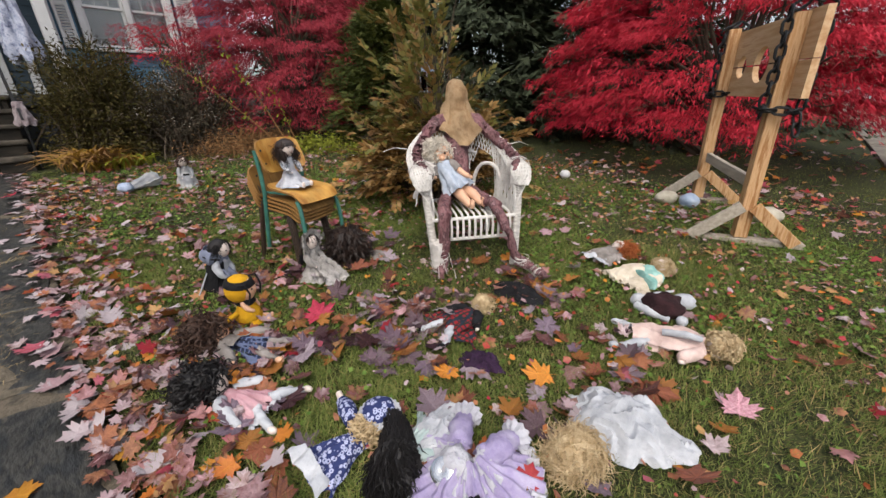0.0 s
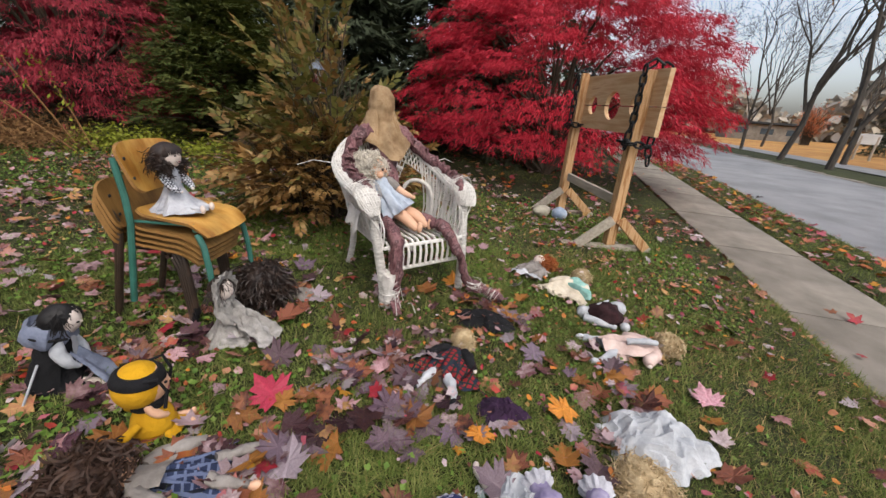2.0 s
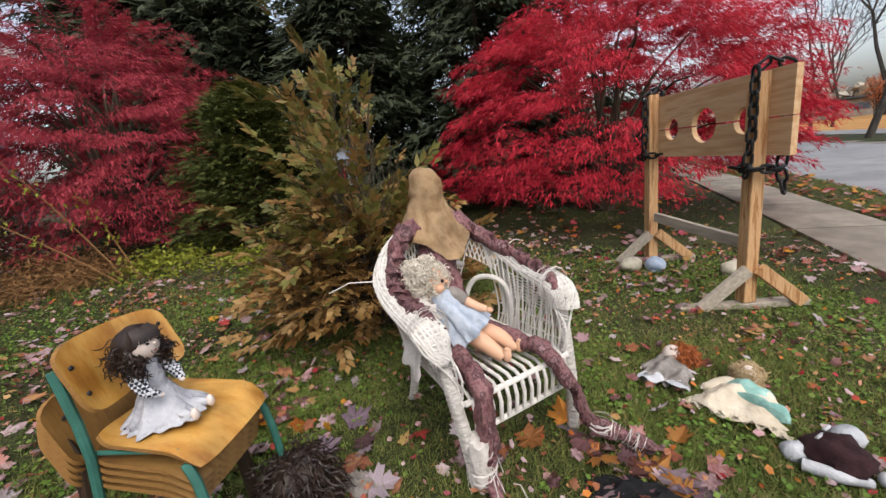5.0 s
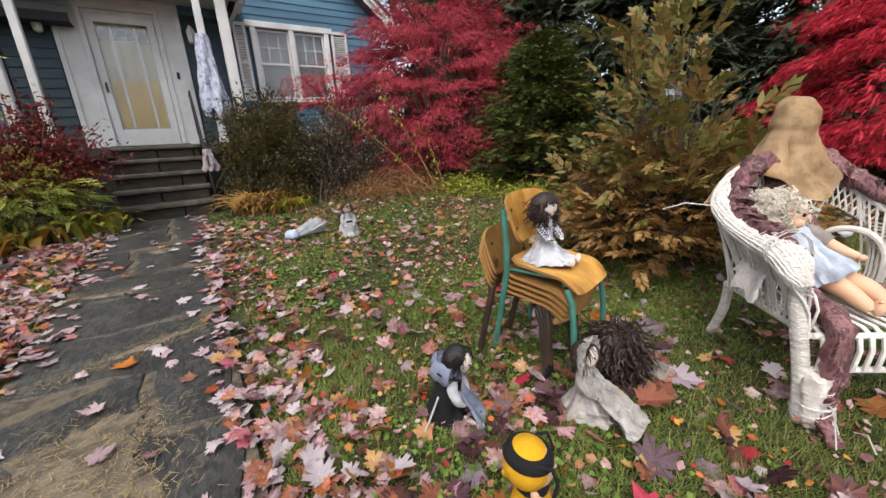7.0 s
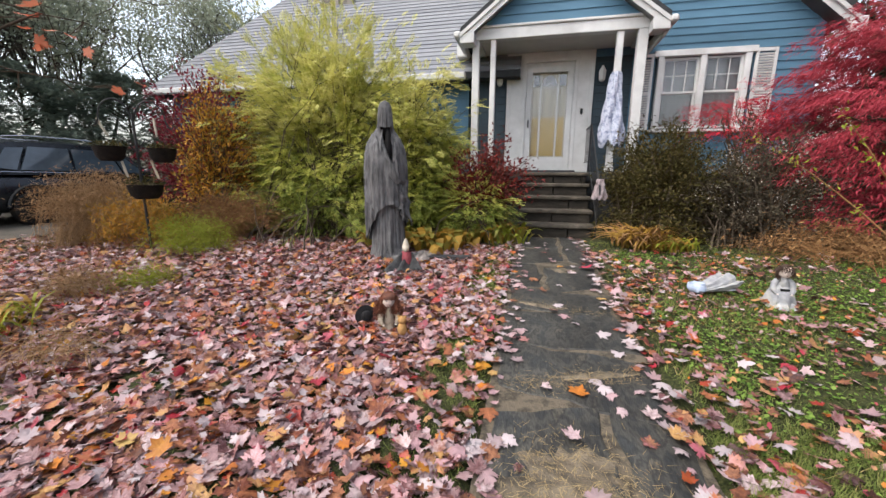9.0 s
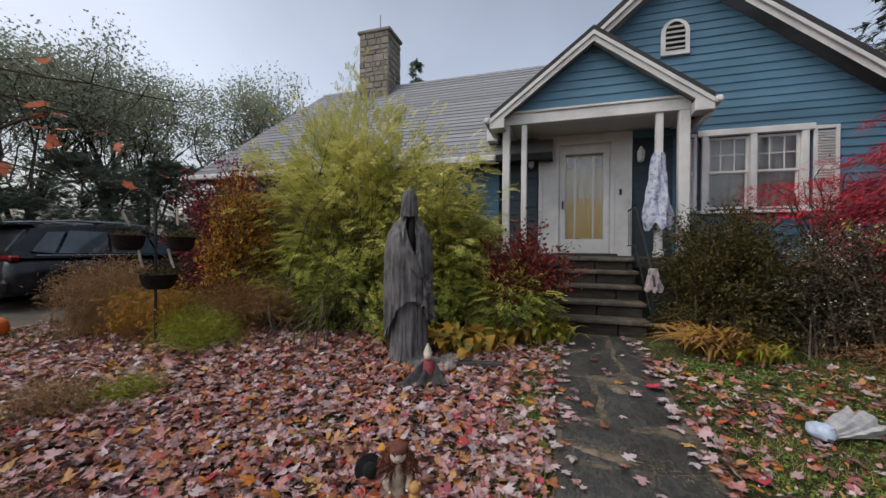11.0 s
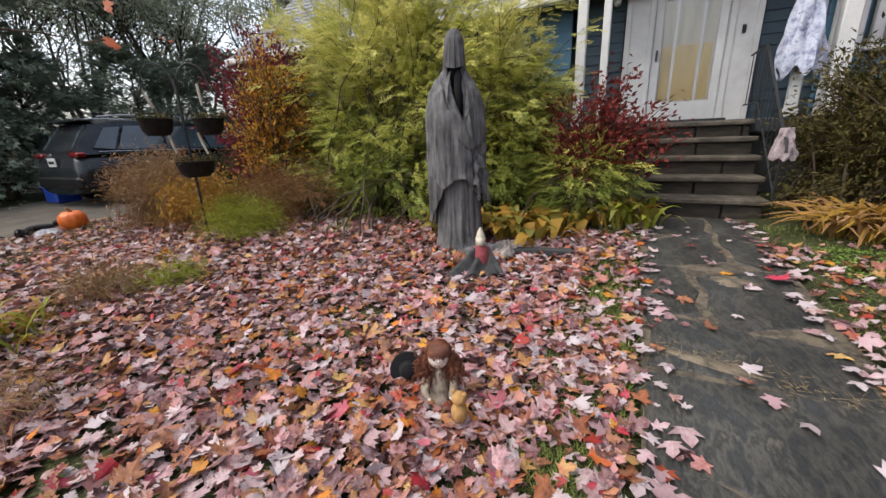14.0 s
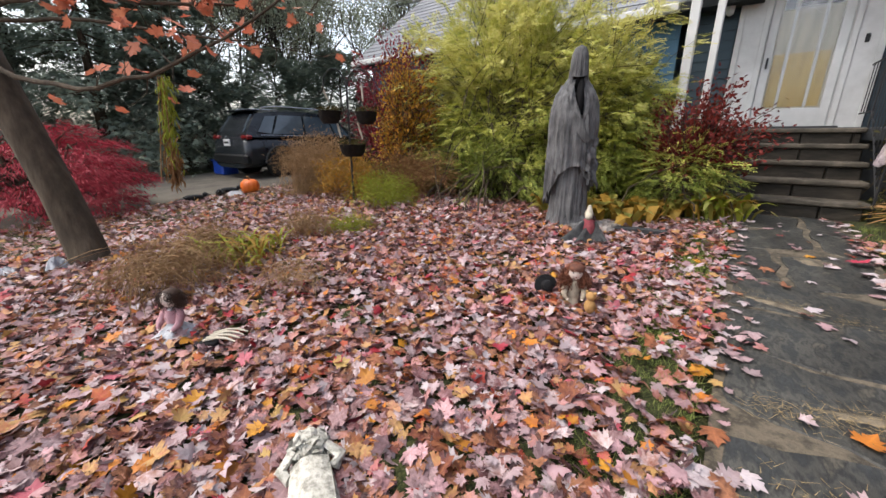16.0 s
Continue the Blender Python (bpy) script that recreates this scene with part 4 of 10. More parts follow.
def door_materials():
    global M_GLASS, M_DARKGLASS, M_CURTAIN, M_CURTAIN_Y, M_NET
    M_GLASS = bpy.data.materials.new("window_glass")
    M_GLASS.use_nodes = True
    nt, ln = M_GLASS.node_tree.nodes, M_GLASS.node_tree.links
    tr, gl, ms, fr = nt.new("ShaderNodeBsdfTransparent"), nt.new("ShaderNodeBsdfGlossy"), nt.new("ShaderNodeMixShader"), nt.new("ShaderNodeFresnel")
    gl.inputs["Roughness"].default_value = 0.03
    fr.inputs[0].default_value = 1.5
    ln.new(fr.outputs[0], ms.inputs[0])
    ln.new(tr.outputs[0], ms.inputs[1])
    ln.new(gl.outputs[0], ms.inputs[2])
    ln.new(ms.outputs[0], nt["Material Output"].inputs[0])
    M_DARKGLASS = material("dark_glass", ["15181a", "1e2224"], 0.08, 3, spec=0.6)
    M_CURTAIN = material("door_curtain", ["8f8b7c", "aaa594", "b8b29e"], 0.8, 2, bump=0.2, bscale=12, stretch=(1, 6, 0.6))
    M_CURTAIN_Y = material("lower_curtain", ["8f7a42", "a99258", "b8a46c"], 0.8, 3, bump=0.2, bscale=12, stretch=(1, 6, 0.6))
    M_NET = material("net_curtain", ["5d6264", "797e80", "8d9294"], 0.9, 3, bump=0.2, bscale=14, stretch=(1, 7, 0.5))


door_materials()
build_house()

M_RISER = material("riser_stone", ["1b1815", "2e2a24", "423c33"], 0.85, 7, bump=0.8, bscale=25, stretch=(1, 0.5, 2))
M_TREAD = material("tread_stone", ["2b2822", "443f37", "5e574d"], 0.8, 5, bump=0.6, bscale=30)
# front steps of stone slabs
steps = thing("front_steps", pose(-7.7, -0.48, 0.47), "five worn dark stone steps with slab treads", "steps", kind="structure")
for i in range(5):
    x0 = -7.72 - 0.275 * i
    z1 = 0.47 + (PORCH - 0.47) * (i + 1) / 5 - 0.012 * (i == 4)
    s = Shape().box((x0 - 0.15 + 7.7, 0, z1 - 0.03 - 0.47), (0.36, 1.16, 0.06), bev=0.014)
    part("tread", s, M_TREAD, steps)
    r = random.Random(i)
    y = -0.55
    while y < 0.54:
        w = min(r.uniform(0.45, 0.8), 0.55 - y)
        part("riser_stone", Shape().box((x0 - 0.2 + 7.7, y + w / 2, z1 - 0.16 - 0.47), (0.36, w - 0.012, 0.20), bev=0.012), M_RISER, steps)
        y += w


# ---- plants ----
def bezier(p0, p1, p2, n):
    t = np.linspace(0, 1, n)[:, None]
    return (1 - t) ** 2 * p0 + 2 * t * (1 - t) * p1 + t * t * p2


def stems_of(base, tips, arch, r, n=7, spread=0.15):
    """Arching stems from the base to each tip, as arrays (k,n,3)."""
    out = []
    for tip in tips:
        b = np.array(base) + np.array([r.normal(0, spread), r.normal(0, spread), 0])
        mid = (b + tip) / 2 + np.array([0, 0, arch * np.linalg.norm(tip - b)]) - 0.25 * np.array([tip[0] - b[0], tip[1] - b[1], 0])
        out.append(bezier(b, mid, tip, n))
    return np.array(out)


def stem_shape(stems, r0, r1, seg=5, stop=1.0):
    s = Shape()
    for st in stems:
        k = max(2, int(len(st) * stop))
        s.tube([tuple(p) for p in st[:k]], [r0 + (r1 - r0) * i / (len(st) - 1) for i in range(k)], seg)
    return s


def leaf_mesh(name, P, D, r, size, width, mats, tv=LEAF_V, tf=LEAF_F, wild=0.6, droop=0.0, up=(0, 0, 1), upw=0.6):
    n = len(P)
    D = unit(unit(D) + r.normal(0, wild, (n, 3)) + np.array([0, 0, -droop]))
    U = unit(np.array(up) + r.normal(0, upw, (n, 3)))
    L = size * r.uniform(0.65, 1.25, n)
    return bake(name, tv, tf, frames(D, U, L, L * width), P, mats)


def tips_in(c, rad, n, r, low=0.0, shell=0.6, power=1.0):
    """Random points in the outer shell of an ellipsoid above its base plane."""
    d = unit(r.normal(0, 1, (n * 3, 3)))
    d = d[d[:, 2] > low][:n]
    q = r.uniform(shell, 1.0, (len(d), 1)) ** power
    return np.array(c) + d * q * np.array(rad)


def shrub(name, base, c, rad, n_stems, n_leaves, size, width, mats, label, category, seed, arch=0.15, low=-0.2, shell=0.55, spread=0.15, droop=0.2, bark=None, fuzz=0.07, tv=LEAF_V, tf=LEAF_F, wild=0.6, thick=0.012, along=0.35, stop=1.0, group=""):
    r = rng(seed)
    base = (base[0], base[1], G(base[0], base[1]) - 0.03) if len(base) == 2 else base
    ob = thing(name, pose(*base), label, category, group)
    tips = tips_in(np.array(c) - np.array(base), rad, n_stems, r, low, shell)
    st = stems_of((0, 0, 0), tips, arch, r, 9, spread)
    tagged(part("branchwork", stem_shape(st, thick, thick * 0.3, 3, stop), bark or M_BARK, ob), kind="stuff")
    k = r.integers(0, len(st), n_leaves)
    t = r.uniform(along, 1.0, n_leaves) ** 0.8
    i = np.clip((t * 8).astype(int), 0, 7)
    w = (t * 8 - i)[:, None]
    P = st[k, i] * (1 - w) + st[k, i + 1] * w
    D = st[k, i + 1] - st[k, i]
    P = P + r.normal(0, fuzz, (n_leaves, 3))
    part("crown", leaf_mesh("crown", P, D, r, size, width, mats, tv, tf, wild, droop), mats, ob)
    return ob


def cut_maple(name, base, c, rad, n_pads, per, mats, label, seed, leaf=0.07, trunk=0.07, skirt=0.03):
    """A weeping cut-leaved maple: drooping pads of fine leaves round a dome."""
    r = rng(seed)
    b = np.array([base[0], base[1], G(*base) - 0.05])
    ob = thing(name, pose(*b), label, "tree")
    cc = np.array(c) - b
    d = unit(r.normal(0, 1, (n_pads * 4, 3)))
    d = d[d[:, 2] > -0.55][:n_pads]
    q = r.uniform(0.55, 1.0, (len(d), 1)) ** 0.5
    lump = np.array([1 + 0.16 * noise.noise(Vector(v) * 2.2 + Vector((seed, 0, 0))) for v in d])[:, None]
    C = cc + d * q * lump * np.array(rad)
    C = C[C[:, 2] > 0.12 + skirt]
    n = len(C)
    limbs = Shape()
    for i in range(0, n, max(1, n // 42)):
        p = C[i]
        m0 = np.array([p[0] * 0.35, p[1] * 0.35, max(0.5, p[2] * 0.95)])
        pts = bezier(np.zeros(3), m0, p, 8)
        for j in range(1, 7):
            pts[j] += r.normal(0, 0.05, 3)
        limbs.tube([tuple(a) for a in pts], [trunk * (1 - 0.85 * j / 7) * 0.6 for j in range(8)], 6)
    part("trunk", Shape().tube([(0, 0, 0), (0.05, 0.03, 0.5), (0, 0.06, 1.0)], [trunk * 1.6, trunk * 1.2, trunk * 0.8], 8), M_BARK, ob)
    tagged(part("branchwork", limbs, M_BARK, ob), kind="stuff")
    k = np.repeat(np.arange(n), per)
    out = unit((C - cc) * np.array([1, 1, 0.25]))
    side = np.cross(out, [0, 0, 1.0])
    a, s_, h = r.uniform(-0.3, 0.42, len(k)), r.normal(0, 0.17, len(k)), r.normal(0, 0.032, len(k))
    P = C[k] + out[k] * a[:, None] + side[k] * s_[:, None]
    P[:, 2] += h - 0.55 * np.clip(a, 0, 1) ** 1.5 - 0.35 * np.abs(s_) ** 1.3
    keep = P[:, 2] > skirt + 0.12 * r.uniform(-1, 1, len(P)) * (skirt > 0.1)
    P, k = P[keep], k[keep]
    D = out[k] + np.array([0, 0, -0.5])
    me = leaf_mesh("crown", P, D, r, leaf, 0.9, mats, PALM_V, PALM_F, 0.35, 0.2, upw=0.35)
    part("crown", me, mats, ob)
    return ob


def conifer(name, base, h, rad, n, per, mats, label, seed, leaf=0.22, pw=0.8, bare=0.05, flat=0.3, lean=0.0):
    """A trunk with whorled, drooping boughs of needle sprays."""
    r = rng(seed)
    b = (base[0], base[1], G(*base) - 0.05)
    ob = thing(name, pose(*b), label, "tree")
    t = Shape().tube([(0, 0, 0), (lean * h * 0.5, 0, h * 0.5), (lean * h, 0, h * 0.98)], [0.02 * h + 0.03, 0.012 * h, 0.01], 7)
    zz = bare + (1 - bare) * r.uniform(0, 1, n) ** 0.85
    an = r.uniform(0, 2 * np.pi, n)
    R = rad * (1.02 - zz) ** pw * r.uniform(0.65, 1.12, n)
    P, D = [], []
    for i in range(n):
        o = np.array([math.cos(an[i]), math.sin(an[i]), 0])
        root = np.array([lean * h * zz[i], 0, zz[i] * h])
        tip = root + o * R[i] + np.array([0, 0, -flat * R[i]])
        if i % 4 == 0:
            t.tube([tuple(root), tuple((root + tip) / 2 + np.array([0, 0, 0.06 * R[i]])), tuple(tip)], [0.018, 0.012, 0.004], 4)
        q = r.uniform(0.25, 1.05, per) ** 0.7
        side = np.array([-o[1], o[0], 0])
        w = r.normal(0, 0.18, per) * R[i] * (1.1 - q * 0.6)
        P.append(root + (tip - root) * q[:, None] + side * w[:, None] + r.normal(0, 0.03 + 0.02 * R[i], (per, 3)))
        D.append(np.tile(tip - root, (per, 1)) + side * w[:, None] * 1.5)
    P, D = np.concatenate(P), np.concatenate(D)
    part("trunk", t, M_BARK, ob)
    part("crown", leaf_mesh("crown", P, D, r, leaf, 0.75, mats, SPRAY_V, SPRAY_F, 0.3, 0.15, upw=0.3), mats, ob)
    return ob


def bare_tree(name, base, h, label, seed, r0=0.16, forks=5, depth=5, lean=(0, 0), tint=None, twig=0.006, loose=0.25):
    """A leafless tree, branching upwards; tint adds a few last leaves."""
    rr = random.Random(seed)
    b = (base[0], base[1], G(*base) - 0.05)
    ob = thing(name, pose(*b), label, "tree")
    s, tr, ends = Shape(), Shape(), []

    def grow(p, d, L, rad, lvl):
        q = p + d * L * 0.5 + Vector((rr.uniform(-1, 1), rr.uniform(-1, 1), 0)) * L * 0.06
        e = p + d * L + Vector((rr.uniform(-1, 1), rr.uniform(-1, 1), 0)) * L * 0.08
        (tr if lvl == 0 else s).tube([p, q, e], [rad, rad * 0.82, rad * 0.62], 6 if lvl < 2 else 4 if lvl < 3 else 3)
        if lvl >= depth:
            ends.append(e)
            return
        for k in range(forks if lvl == 0 else rr.randint(2, 4)):
            a = rr.uniform(0, 2 * math.pi)
            tilt = rr.uniform(0.25, 0.6) if lvl < 2 else rr.uniform(0.35, 0.9)
            side = d.orthogonal().normalized()
            side = Matrix.Rotation(a, 3, d) @ side
            nd = (d * math.cos(tilt) + side * math.sin(tilt) + Vector((0, 0, 0.12))).normalized()
            at = e if k < 2 else p + (e - p) * rr.uniform(0.45, 0.95)
            grow(at, nd, L * rr.uniform(0.6, 0.82), max(twig, rad * rr.uniform(0.42, 0.62)), lvl + 1)

    grow(Vector((0, 0, 0)), Vector((lean[0], lean[1], 1)).normalized(), h * 0.34, r0, 0)
    part("trunk", tr, M_BARKG, ob)
    tagged(part("branchwork", s, M_BARKG, ob), kind="stuff")
    if tint:
        r = rng(seed)
        e = np.array([tuple(v) for v in ends])
        k = r.integers(0, len(e), tint[1])
        P = e[k] + r.normal(0, loose, (tint[1], 3))
        part("foliage", leaf_mesh("foliage", P, r.normal(0, 1, P.shape), r, tint[2], 0.8, tint[0], wild=1.0), tint[0], ob)
    return ob


def spray_shrub(name, base, c, rad, n_stems, n_sprays, size, tmpl, mats, by_height, label, category, seed, low=-0.5, shell=0.5, spread=0.3, arch=0.25, thick=0.012, bark=None, lump=0.25, flat=0.35, droop=0.25, wild=0.35, inner=0.35, out=1.0, clear=None):
    """A shrub whose stems carry side twigs of paired leaflets, in uneven clumps."""
    r = rng(seed)
    base = (base[0], base[1], G(base[0], base[1]) - 0.03)
    ob = thing(name, pose(*base), label, category)
    cc = np.array(c) - np.array(base)
    d = unit(r.normal(0, 1, (n_stems * 3, 3)))
    d = d[d[:, 2] > low][:n_stems]
    lm = np.array([1 + lump * noise.noise(Vector(v) * 2.6 + Vector((seed * 1.3, 0, 0))) + 0.5 * lump * noise.noise(Vector(v) * 6 + Vector((0, seed, 0))) for v in d])[:, None]
    tips = cc + d * lm * r.uniform(shell, 1.0, (len(d), 1)) * np.array(rad)
    tips = tips[tips[:, 2] > 0.15]
    st = stems_of((0, 0, 0), tips, arch, r, 9, spread)
    st[:, 1:-1] += r.normal(0, 0.03, st[:, 1:-1].shape)
    tagged(part("branchwork", stem_shape(st, thick, thick * 0.25, 4), bark or M_BARK, ob), kind="stuff")
    # sprays gather round knots on the stems
    nk = max(1, n_sprays // 5)
    k = r.integers(0, len(st), nk)
    t = inner + (1 - inner) * r.uniform(0, 1, nk) ** 0.6
    i = np.clip((t * 8).astype(int), 0, 7)
    w = (t * 8 - i)[:, None]
    K = st[k, i] * (1 - w) + st[k, i + 1] * w
    Dk = unit(st[k, i + 1] - st[k, i])
    m = np.repeat(np.arange(nk), 5)
    P = K[m] + r.normal(0, 0.12, (len(m), 3)) * (size / 0.2)
    away = unit((P - cc) / np.array(rad)) * np.array([1, 1, flat])
    D = unit(Dk[m] * 0.6 + away * out + r.normal(0, wild, (len(m), 3)) + np.array([0, 0, -droop]))
    keep = P[:, 2] > 0.08
    if clear:
        tip_ = P + D * size
        keep &= np.hypot(tip_[:, 0] + base[0] - clear[0], tip_[:, 1] + base[1] - clear[1]) > clear[2]
    P, D = P[keep], D[keep]
    n = len(P)
    U = unit(np.array([0, 0, 1.0]) + r.normal(0, 0.35, (n, 3)))
    L = size * r.uniform(0.6, 1.3, n)
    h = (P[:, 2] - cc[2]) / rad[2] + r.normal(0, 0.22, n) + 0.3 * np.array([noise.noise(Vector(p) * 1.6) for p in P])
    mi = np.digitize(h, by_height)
    for j in range(len(mats)):
        sel = mi == j
        if sel.any():
            part("crown", bake("crown", *tmpl, frames(D[sel], U[sel], L[sel], L[sel]), P[sel], [mats[j]]), None, ob)
    return ob


PINNATE = spray(9, 0.33, 0.085, 0.95, sag=0.25, seed=3, simple=True)
ALTERN = spray(10, 0.44, 0.19, 0.8, alternate=True, sag=0.1, seed=5)
# red maples
cut_maple("red_maple", (-0.9, 7.3), (-1.0, 7.35, 1.5), (2.55, 2.05, 2.15), 560, 122, M_RED, "large weeping laceleaf maple in bright red autumn leaf", 3, skirt=0.42, leaf=0.094)
cut_maple("red_maple", (-8.1, 4.4), (-7.9, 4.32, 2.0), (1.6, 1.8, 2.05), 360, 118, M_RED3, "weeping red maple beside the house", 5, skirt=0.25, leaf=0.094)
cut_maple("red_maple", (-2.6, -9.2), (-2.6, -9.2, 0.85), (0.95, 0.95, 0.75), 110, 110, M_RED3, "low round red maple by the driveway", 7, leaf=0.085)
# yew and dark evergreens behind
conifer("yew_tree", (-5.9, 4.9), 2.35, 1.3, 420, 70, M_CEDAR, "dense dark green yew with olive tips", 8, leaf=0.14, pw=0.55, bare=0.0, flat=-0.12)
for i, (x, y, h, rd) in enumerate([(-6.9, 8.6, 9, 3.0), (-4.3, 10.6, 10, 3.2), (-1.6, 12.2, 9, 3.0), (-9.8, 7.6, 9, 2.8), (-12.5, 9.5, 10, 3.2), (-5.5, 7.4, 5, 2.2), (-3.2, 8.6, 6, 2.4), (-8.3, 6.9, 6, 2.2), (-11.4, 7.3, 9, 2.4), (-10.2, 6.3, 7.5, 1.7), (-14.5, 8.0, 10, 3.0)]):
    conifer("spruce", (x, y), h, rd, 280, 38, M_SPRUCE, "tall dark spruce behind the garden", 20 + i, leaf=0.36, pw=0.6, bare=0.02)
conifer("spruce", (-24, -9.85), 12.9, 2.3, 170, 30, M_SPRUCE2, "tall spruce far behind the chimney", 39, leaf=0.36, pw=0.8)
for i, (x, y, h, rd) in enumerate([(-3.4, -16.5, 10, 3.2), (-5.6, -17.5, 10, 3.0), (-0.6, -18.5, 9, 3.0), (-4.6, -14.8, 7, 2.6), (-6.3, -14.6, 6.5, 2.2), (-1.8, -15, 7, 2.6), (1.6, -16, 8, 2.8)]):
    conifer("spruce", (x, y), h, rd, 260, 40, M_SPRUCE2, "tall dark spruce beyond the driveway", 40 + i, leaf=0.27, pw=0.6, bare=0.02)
for i, (x, y, h_) in enumerate([(-8.6, -15.2, 7.0), (-10.2, -14.4, 7.6), (-11.9, -15.4, 8.0), (-13.2, -13.2, 7.4), (-14.8, -12.6, 7.6), (-16.6, -14.6, 8.2), (-9.4, -18.0, 8.4), (-12.8, -18.6, 8.8), (-18.5, -12.0, 8.0), (-7.2, -16.6, 7.6)]):
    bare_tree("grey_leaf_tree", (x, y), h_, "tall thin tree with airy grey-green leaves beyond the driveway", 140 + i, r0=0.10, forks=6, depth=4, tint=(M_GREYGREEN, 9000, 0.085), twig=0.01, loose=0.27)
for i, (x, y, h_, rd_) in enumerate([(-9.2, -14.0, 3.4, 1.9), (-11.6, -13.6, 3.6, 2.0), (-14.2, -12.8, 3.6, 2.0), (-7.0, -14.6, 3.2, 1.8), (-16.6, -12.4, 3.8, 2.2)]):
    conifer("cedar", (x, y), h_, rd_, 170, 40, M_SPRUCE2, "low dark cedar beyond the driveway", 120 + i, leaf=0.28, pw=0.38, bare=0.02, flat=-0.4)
# shrubs
M_BRONZE_R = material("bronze_leaf_red", ["52381d", "74542b", "8c6c3d", "a38354", "605a2e"], 0.5, 3, "island", island=0.3, trans=0.2, bump=0.3, bscale=40)
M_BRONZE_G = material("bronze_leaf_olive", ["3e4019", "5a5a29", "74703a", "826238", "4e5026"], 0.5, 3, "island", island=0.3, trans=0.2, bump=0.3, bscale=40)
spray_shrub("bronze_shrub", (-2.78, 2.9), (-2.72, 2.85, 0.60), (0.92, 0.9, 0.68), 130, 820, 0.2, ALTERN, [M_BRONZE_R, M_BRONZE_G], (0.35,), "wide shrub with bronze and olive autumn leaves", "shrub", 60, low=-0.25, shell=0.55, spread=0.12, arch=0.15, flat=0.5, droop=0.05, lump=0.35, inner=0.3, clear=(-1.72, 2.12, 0.62))
spray_shrub("bronze_shrub", (-2.82, 2.98), (-2.85, 3.0, 1.2), (0.52, 0.5, 1.12), 50, 215, 0.21, ALTERN, [M_BRONZE_R, M_BRONZE_G], (-0.1,), "tall olive and bronze leaved centre of a shrub", "shrub", 59, low=-0.2, shell=0.45, spread=0.06, arch=0.02, flat=0.9, droop=-0.15, lump=0.35, inner=0.3, clear=(-1.72, 2.12, 0.62))
# park across the road
for i, (x, y, h, ln_) in enumerate([(8.3, 19.2, 9, (0.1, 0)), (8.4, 16.2, 9, (0.12, 0)), (10.6, 19.4, 9, (0.15, 0)), (14, 21.5, 8, (0.2, 0)), (17, 23.5, 8, (0.1, 0)), (16.8, 22, 7, (0.2, 0)), (9.5, 26, 9, (0, 0)), (13, 32, 10, (0, 0)), (19, 34, 10, (0, 0)), (8.3, 34, 10, (0.05, 0)), (24, 27, 9, (0.1, 0))]):
    bare_tree("bare_tree", (x, y), h, "leafless grey-barked park tree", 70 + i, r0=0.12 if i < 3 else 0.09, lean=ln_, tint=(M_GOLD, 500, 0.16) if i in (1, 5) else None)
conifer("park_spruce", (20, 31), 6, 2.2, 120, 26, M_SPRUCE, "dark spruce in the park", 90, leaf=0.4)


# ---- pattern materials for cloth ----
def plaid(name, base, c1, c2, scale):
    m = material(name, [base, base], 0.9, 8, bump=0.3, bscale=150)
    nt, ln = m.node_tree.nodes, m.node_tree.links
    out = None
    for axis, c in (("X", c1), ("Y", c2), ("Z", c1)):
        w = nt.new("ShaderNodeTexWave")
        w.bands_direction = axis
        w.inputs["Scale"].default_value, w.inputs["Distortion"].default_value = scale, 0.6
        r = nt.new("ShaderNodeValToRGB")
        r.color_ramp.elements[0].position, r.color_ramp.elements[1].position = 0.74, 0.84
        tc = nt.new("ShaderNodeTexCoord")
        ln.new(tc.outputs["Object"], w.inputs[0])
        ln.new(w.outputs["Fac"], r.inputs[0])
        mx = nt.new("ShaderNodeMix")
        mx.data_type = "RGBA"
        ln.new(r.outputs[0], mx.inputs[0])
        if out:
            ln.new(out, mx.inputs[6])
        else:
            mx.inputs[6].default_value = lin(base)
        mx.inputs[7].default_value = lin(c)
        out = mx.outputs[2]
    ln.new(out, nt["Principled BSDF"].inputs["Base Color"])
    return m


def spots(name, base, dot, scale, size=0.3):
    m = material(name, [base, base], 0.9, 8, bump=0.3, bscale=150)
    nt, ln = m.node_tree.nodes, m.node_tree.links
    v, r, tc = nt.new("ShaderNodeTexVoronoi"), nt.new("ShaderNodeValToRGB"), nt.new("ShaderNodeTexCoord")
    v.inputs["Scale"].default_value = scale
    el = r.color_ramp.elements
    el[0].position, el[0].color = size * 0.35, lin(base)
    el[1].position, el[1].color = size * 0.5, lin(dot)
    e = el.new(size)
    e.color = lin(dot)
    e = el.new(min(1, size * 1.2))
    e.color = lin(base)
    ln.new(tc.outputs["Object"], v.inputs[0])
    ln.new(v.outputs["Distance"], r.inputs[0])
    ln.new(r.outputs[0], nt["Principled BSDF"].inputs["Base Color"])
    return m


def cloth(name, *cols, b=0.5):
    return material("cloth_" + name, list(cols), 0.92, 14, bump=b, bscale=70, dirt=0.15, dscale=9)


